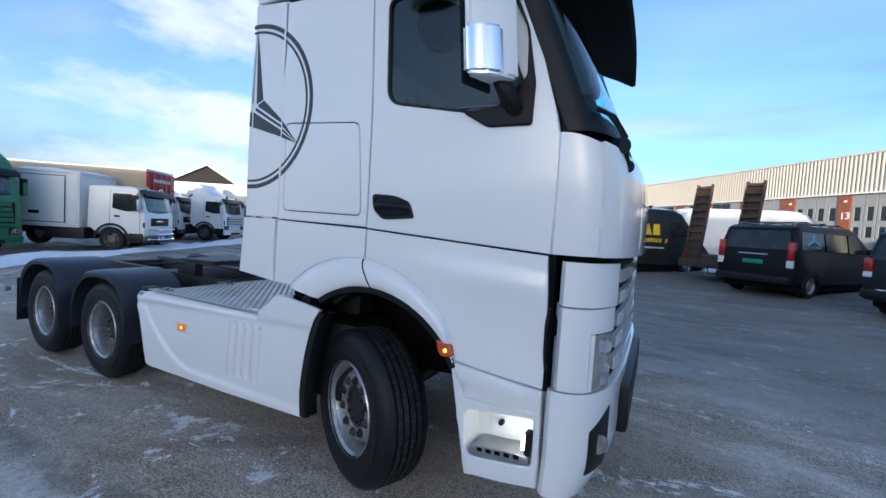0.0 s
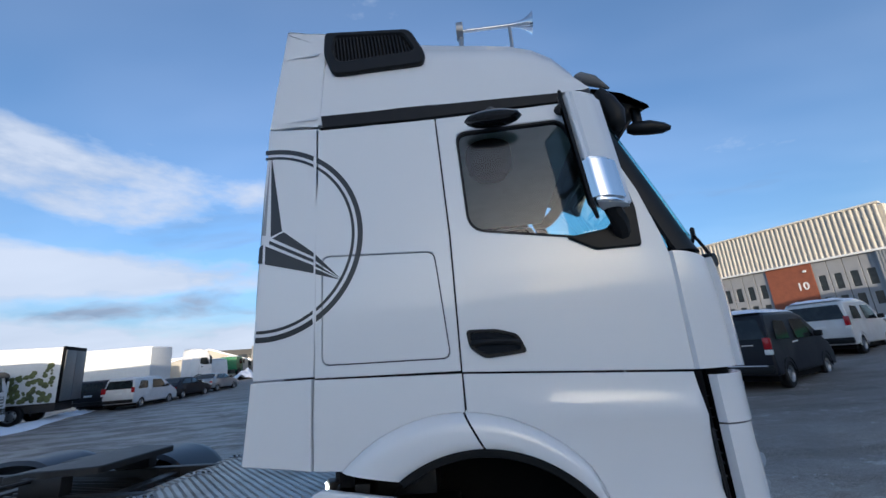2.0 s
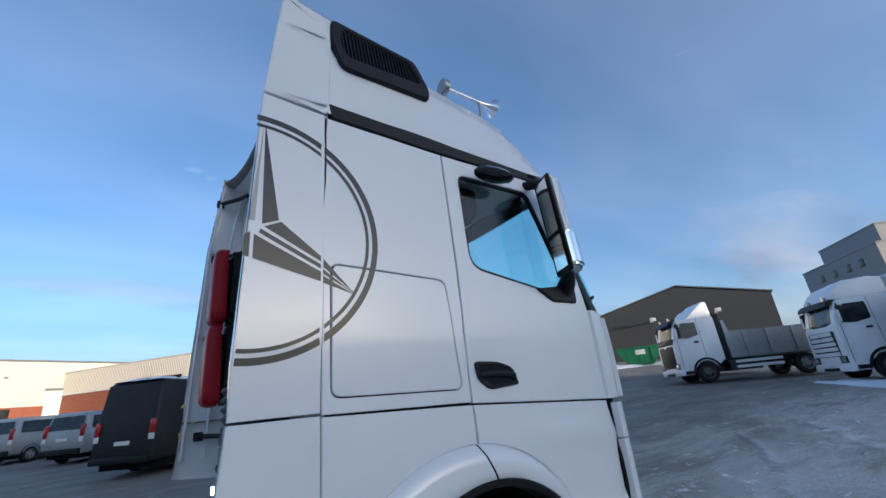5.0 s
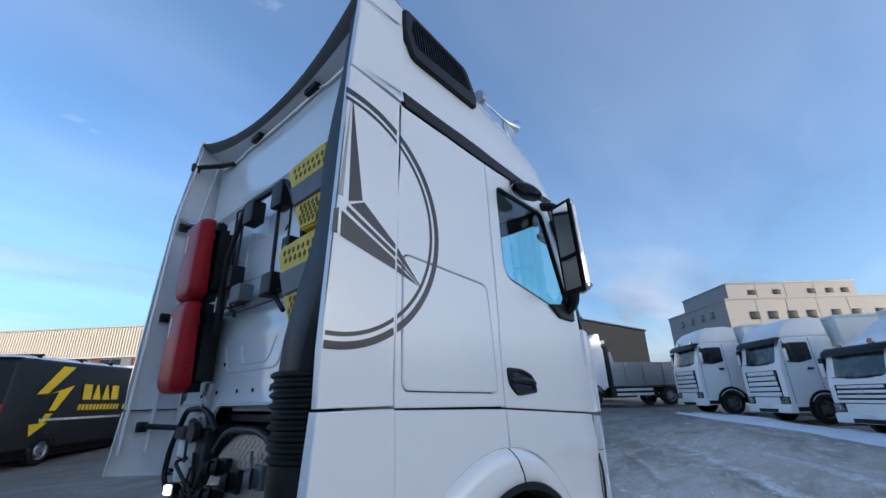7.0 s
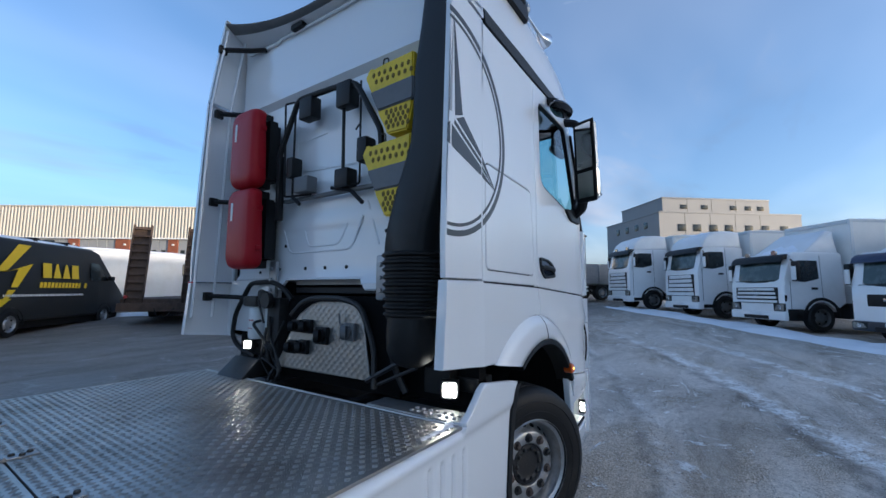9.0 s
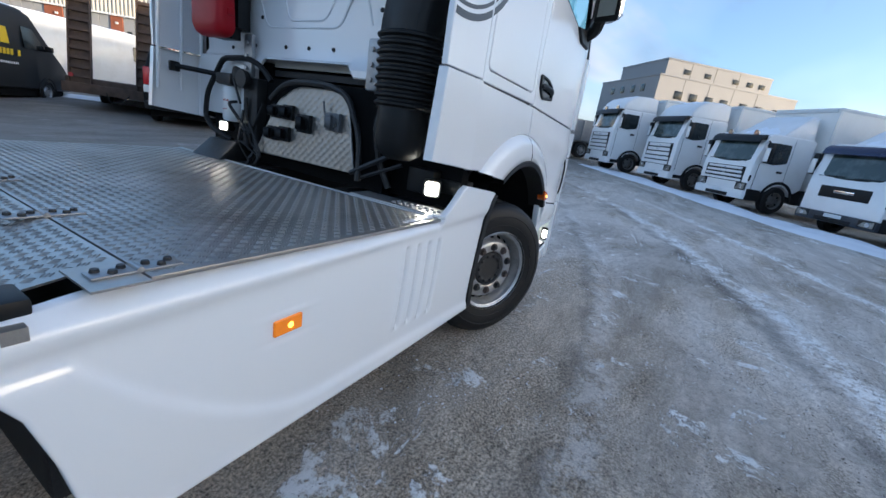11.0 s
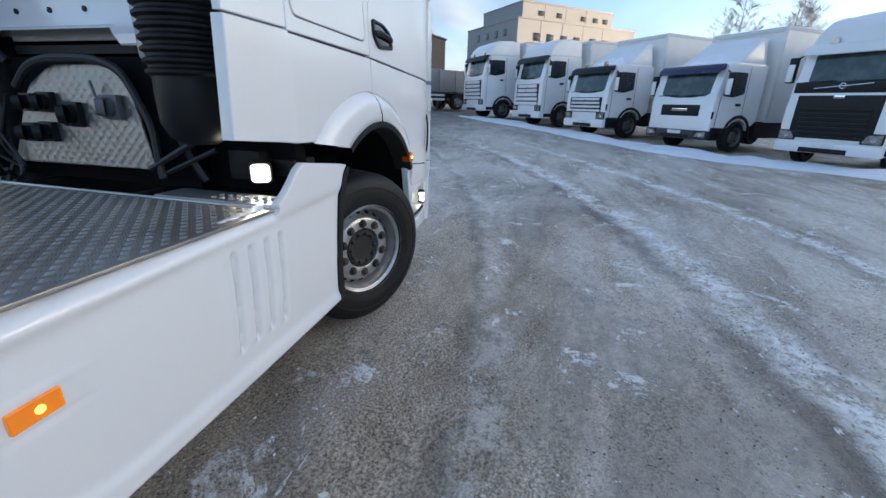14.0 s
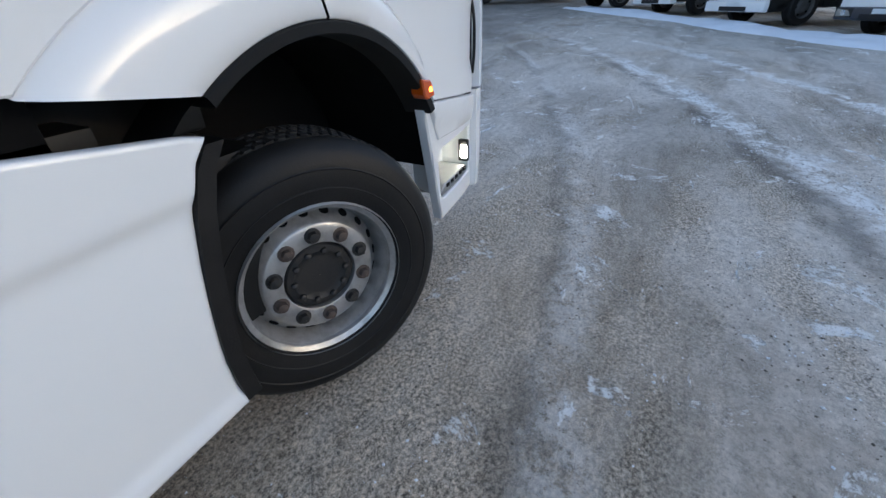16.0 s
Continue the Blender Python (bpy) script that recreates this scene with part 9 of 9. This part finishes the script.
lp = thing("lamp_post", "leaning grey lamp post before pines", "street lamp", 48.5, 37.0, yard(48.5, 37), 0)
b = bm_new()
tube(b, [(0, 0, 0), (0, 0, 7.0)], 0.08, 6)
part("post", b, GREYSTEEL, lp)


# ---- trees ----
def pine(x, y, h, seed):
    r = random.Random(seed)
    t = thing("pine_tree", "tall dark green pine with bare brown trunk", "tree", x, y, yard(x, y) - 0.1, r.uniform(0, 360), "pine trees")
    b_ = bm_new()
    tube(b_, [(0, 0, 0), (0.1, 0, h * 0.4), (0, 0.1, h * 0.75), (0.05, 0, h * 0.97)], [0.24, 0.18, 0.11, 0.03], 8)
    verts, faces = [], []
    whorls = 13
    for w in range(whorls):
        u = min(1.0, max(0.0, (w + r.uniform(-0.25, 0.25)) / (whorls - 1)))
        z = h * (0.14 + 0.84 * u)
        reach_ = h * (0.21 * (1 - u) ** 0.8 + 0.025) * r.uniform(0.75, 1.2)
        for _ in range(7):
            a, ln = r.uniform(0, 6.28), reach_ * r.uniform(0.6, 1.1)
            droop = r.uniform(-0.05, 0.22)
            way = Vector((math.cos(a), math.sin(a), droop))
            tube(b_, [(0, 0, z), tuple(way * ln * 0.5 + Vector((0, 0, z))), tuple(way * ln + Vector((0, 0, z + 0.05)))], [0.045, 0.03, 0.01], 4)
            for _ in range(int(70 + 110 * ln)):
                q = r.uniform(0.25, 1.05)
                c = way * ln * q + Vector((r.gauss(0, 0.20), r.gauss(0, 0.20), z + r.gauss(0.04, 0.09)))
                d = (way + Vector((r.gauss(0, 0.7), r.gauss(0, 0.7), r.gauss(0.3, 0.4)))).normalized() * r.uniform(0.14, 0.30)
                e = Vector((r.gauss(0, 1), r.gauss(0, 1), r.gauss(0, 1))).normalized() * 0.05
                s_ = len(verts)
                verts += [tuple(c - e), tuple(c + e), tuple(c + d)]
                faces.append((s_, s_ + 1, s_ + 2))
    part("trunk", b_, BARK, t)
    me = bpy.data.meshes.new("crown")
    me.from_pydata(verts, [], faces)
    me.materials.append(NEEDLE)
    o_ = new("crown", me)
    o_.parent = t


for k, (x, y, hh) in enumerate(((60.4, 48.6, 8.4), (62.4, 51.8, 8.0), (62.6, 46.1, 7.0), (58.5, 50.2, 6.4), (64.5, 48.0, 6.0), (64.5, 44.3, 5.2), (61.0, 44.4, 4.6), (59.5, 42.4, 4.2), (66.5, 42.8, 5.6), (63.0, 41.2, 4.4))):
    pine(x, y, hh, 20 + k)


def birch(x, y, h, seed):
    r = random.Random(seed)
    t = thing("birch_tree", "bare birch tree white with frost", "tree", x, y, yard(x, y) - 0.1, 0, "frosted birches")
    b_ = bm_new()

    def twig(p, d, ln, rad, depth):
        q = p + d * ln + Vector((r.gauss(0, 0.06), r.gauss(0, 0.06), 0.0)) * ln
        tube(b_, [tuple(p), tuple((p + q) * 0.5 + Vector((0, 0, -0.03 * ln))), tuple(q)], [rad, rad * 0.75, rad * 0.4], 4)
        if depth:
            for _ in range(6):
                u = r.uniform(0.2, 1.0)
                n_ = (d + Vector((r.gauss(0, 0.45), r.gauss(0, 0.45), r.gauss(0.05, 0.35)))).normalized()
                twig(p + (q - p) * u, n_, ln * r.uniform(0.35, 0.6), max(0.005, rad * 0.5), depth - 1)

    tube(b_, [(0, 0, 0), (0.1, 0.05, h * 0.3), (0.0, 0.15, h * 0.62), (0.12, 0.1, h * 0.97)], [0.13, 0.10, 0.055, 0.01], 7)
    for k in range(38):
        u = 0.22 + 0.76 * k / 37
        a, up = r.uniform(0, 6.28), 0.75 + 0.5 * u
        d = Vector((math.cos(a), math.sin(a), up)).normalized()
        twig(Vector((0.05, 0.1, h * u)), d, h * (0.27 * (1.02 - u) ** 0.6 + 0.03) * r.uniform(0.75, 1.15), 0.03 * (1.15 - u), 3)
    part("trunk", b_, FROSTTWIG, t)


birch(50, -18.9, 11.6, 41)
birch(48.5, -23.0, 12.0, 42)
birch(51, -24.6, 11.0, 43)


# ---- loose grit and snow crumbs on the ice ----
def scatter(name, label, mat, count, seed, small, large, keep):
    """Small faceted lumps strewn on the yard, joined."""
    r = random.Random(seed)
    verts, faces = [], []
    while len(verts) < count * 6:
        x, y = r.uniform(-3.0, 6.5), r.uniform(-5.6, -0.9)
        if not keep(x, y, r):
            continue
        q = small * (large / small) ** (r.random() ** 3)
        a, z = r.uniform(0, 6.28), yard(x, y)
        c, sn = math.cos(a), math.sin(a)
        s = len(verts)
        for dx, dy, dz in ((q, 0, 0.2 * q), (0, q * 0.7, 0.15 * q), (-q * 0.9, 0, 0.25 * q), (0, -q * 0.8, 0.2 * q), (0.1 * q, 0.1 * q, 0.75 * q), (0, 0, -0.3 * q)):
            verts.append((x + dx * c - dy * sn, y + dx * sn + dy * c, z + dz))
        for i in range(4):
            j = (i + 1) % 4
            faces += [(s + i, s + j, s + 4), (s + j, s + i, s + 5)]
    me = bpy.data.meshes.new(name)
    me.from_pydata(verts, [], faces)
    me.materials.append(mat)
    tagged(new(name, me), label, "ground", kind="stuff")


GRIT = material("crushed_grit", (0.11, 0.095, 0.08), 0.85, vary=0.9, scale=40, tint=(0.30, 0.26, 0.21))
scatter("grit", "loose brown-grey grit strewn on ice", GRIT, 22000, 5, 0.002, 0.010, lambda x, y, r: noise.noise((x * 0.9, y * 1.6, 3.1)) + 0.35 * noise.noise((x * 5, y * 5, 0)) > r.uniform(-0.35, 0.35))
scatter("loose_snow", "loose white crumbs of packed snow", SNOW, 3000, 6, 0.002, 0.012, lambda x, y, r: noise.noise((x * 0.8 + 7, y * 2.2, 1.3)) + 0.5 * noise.noise((x * 4, y * 6, 9)) > r.uniform(0.25, 0.6))
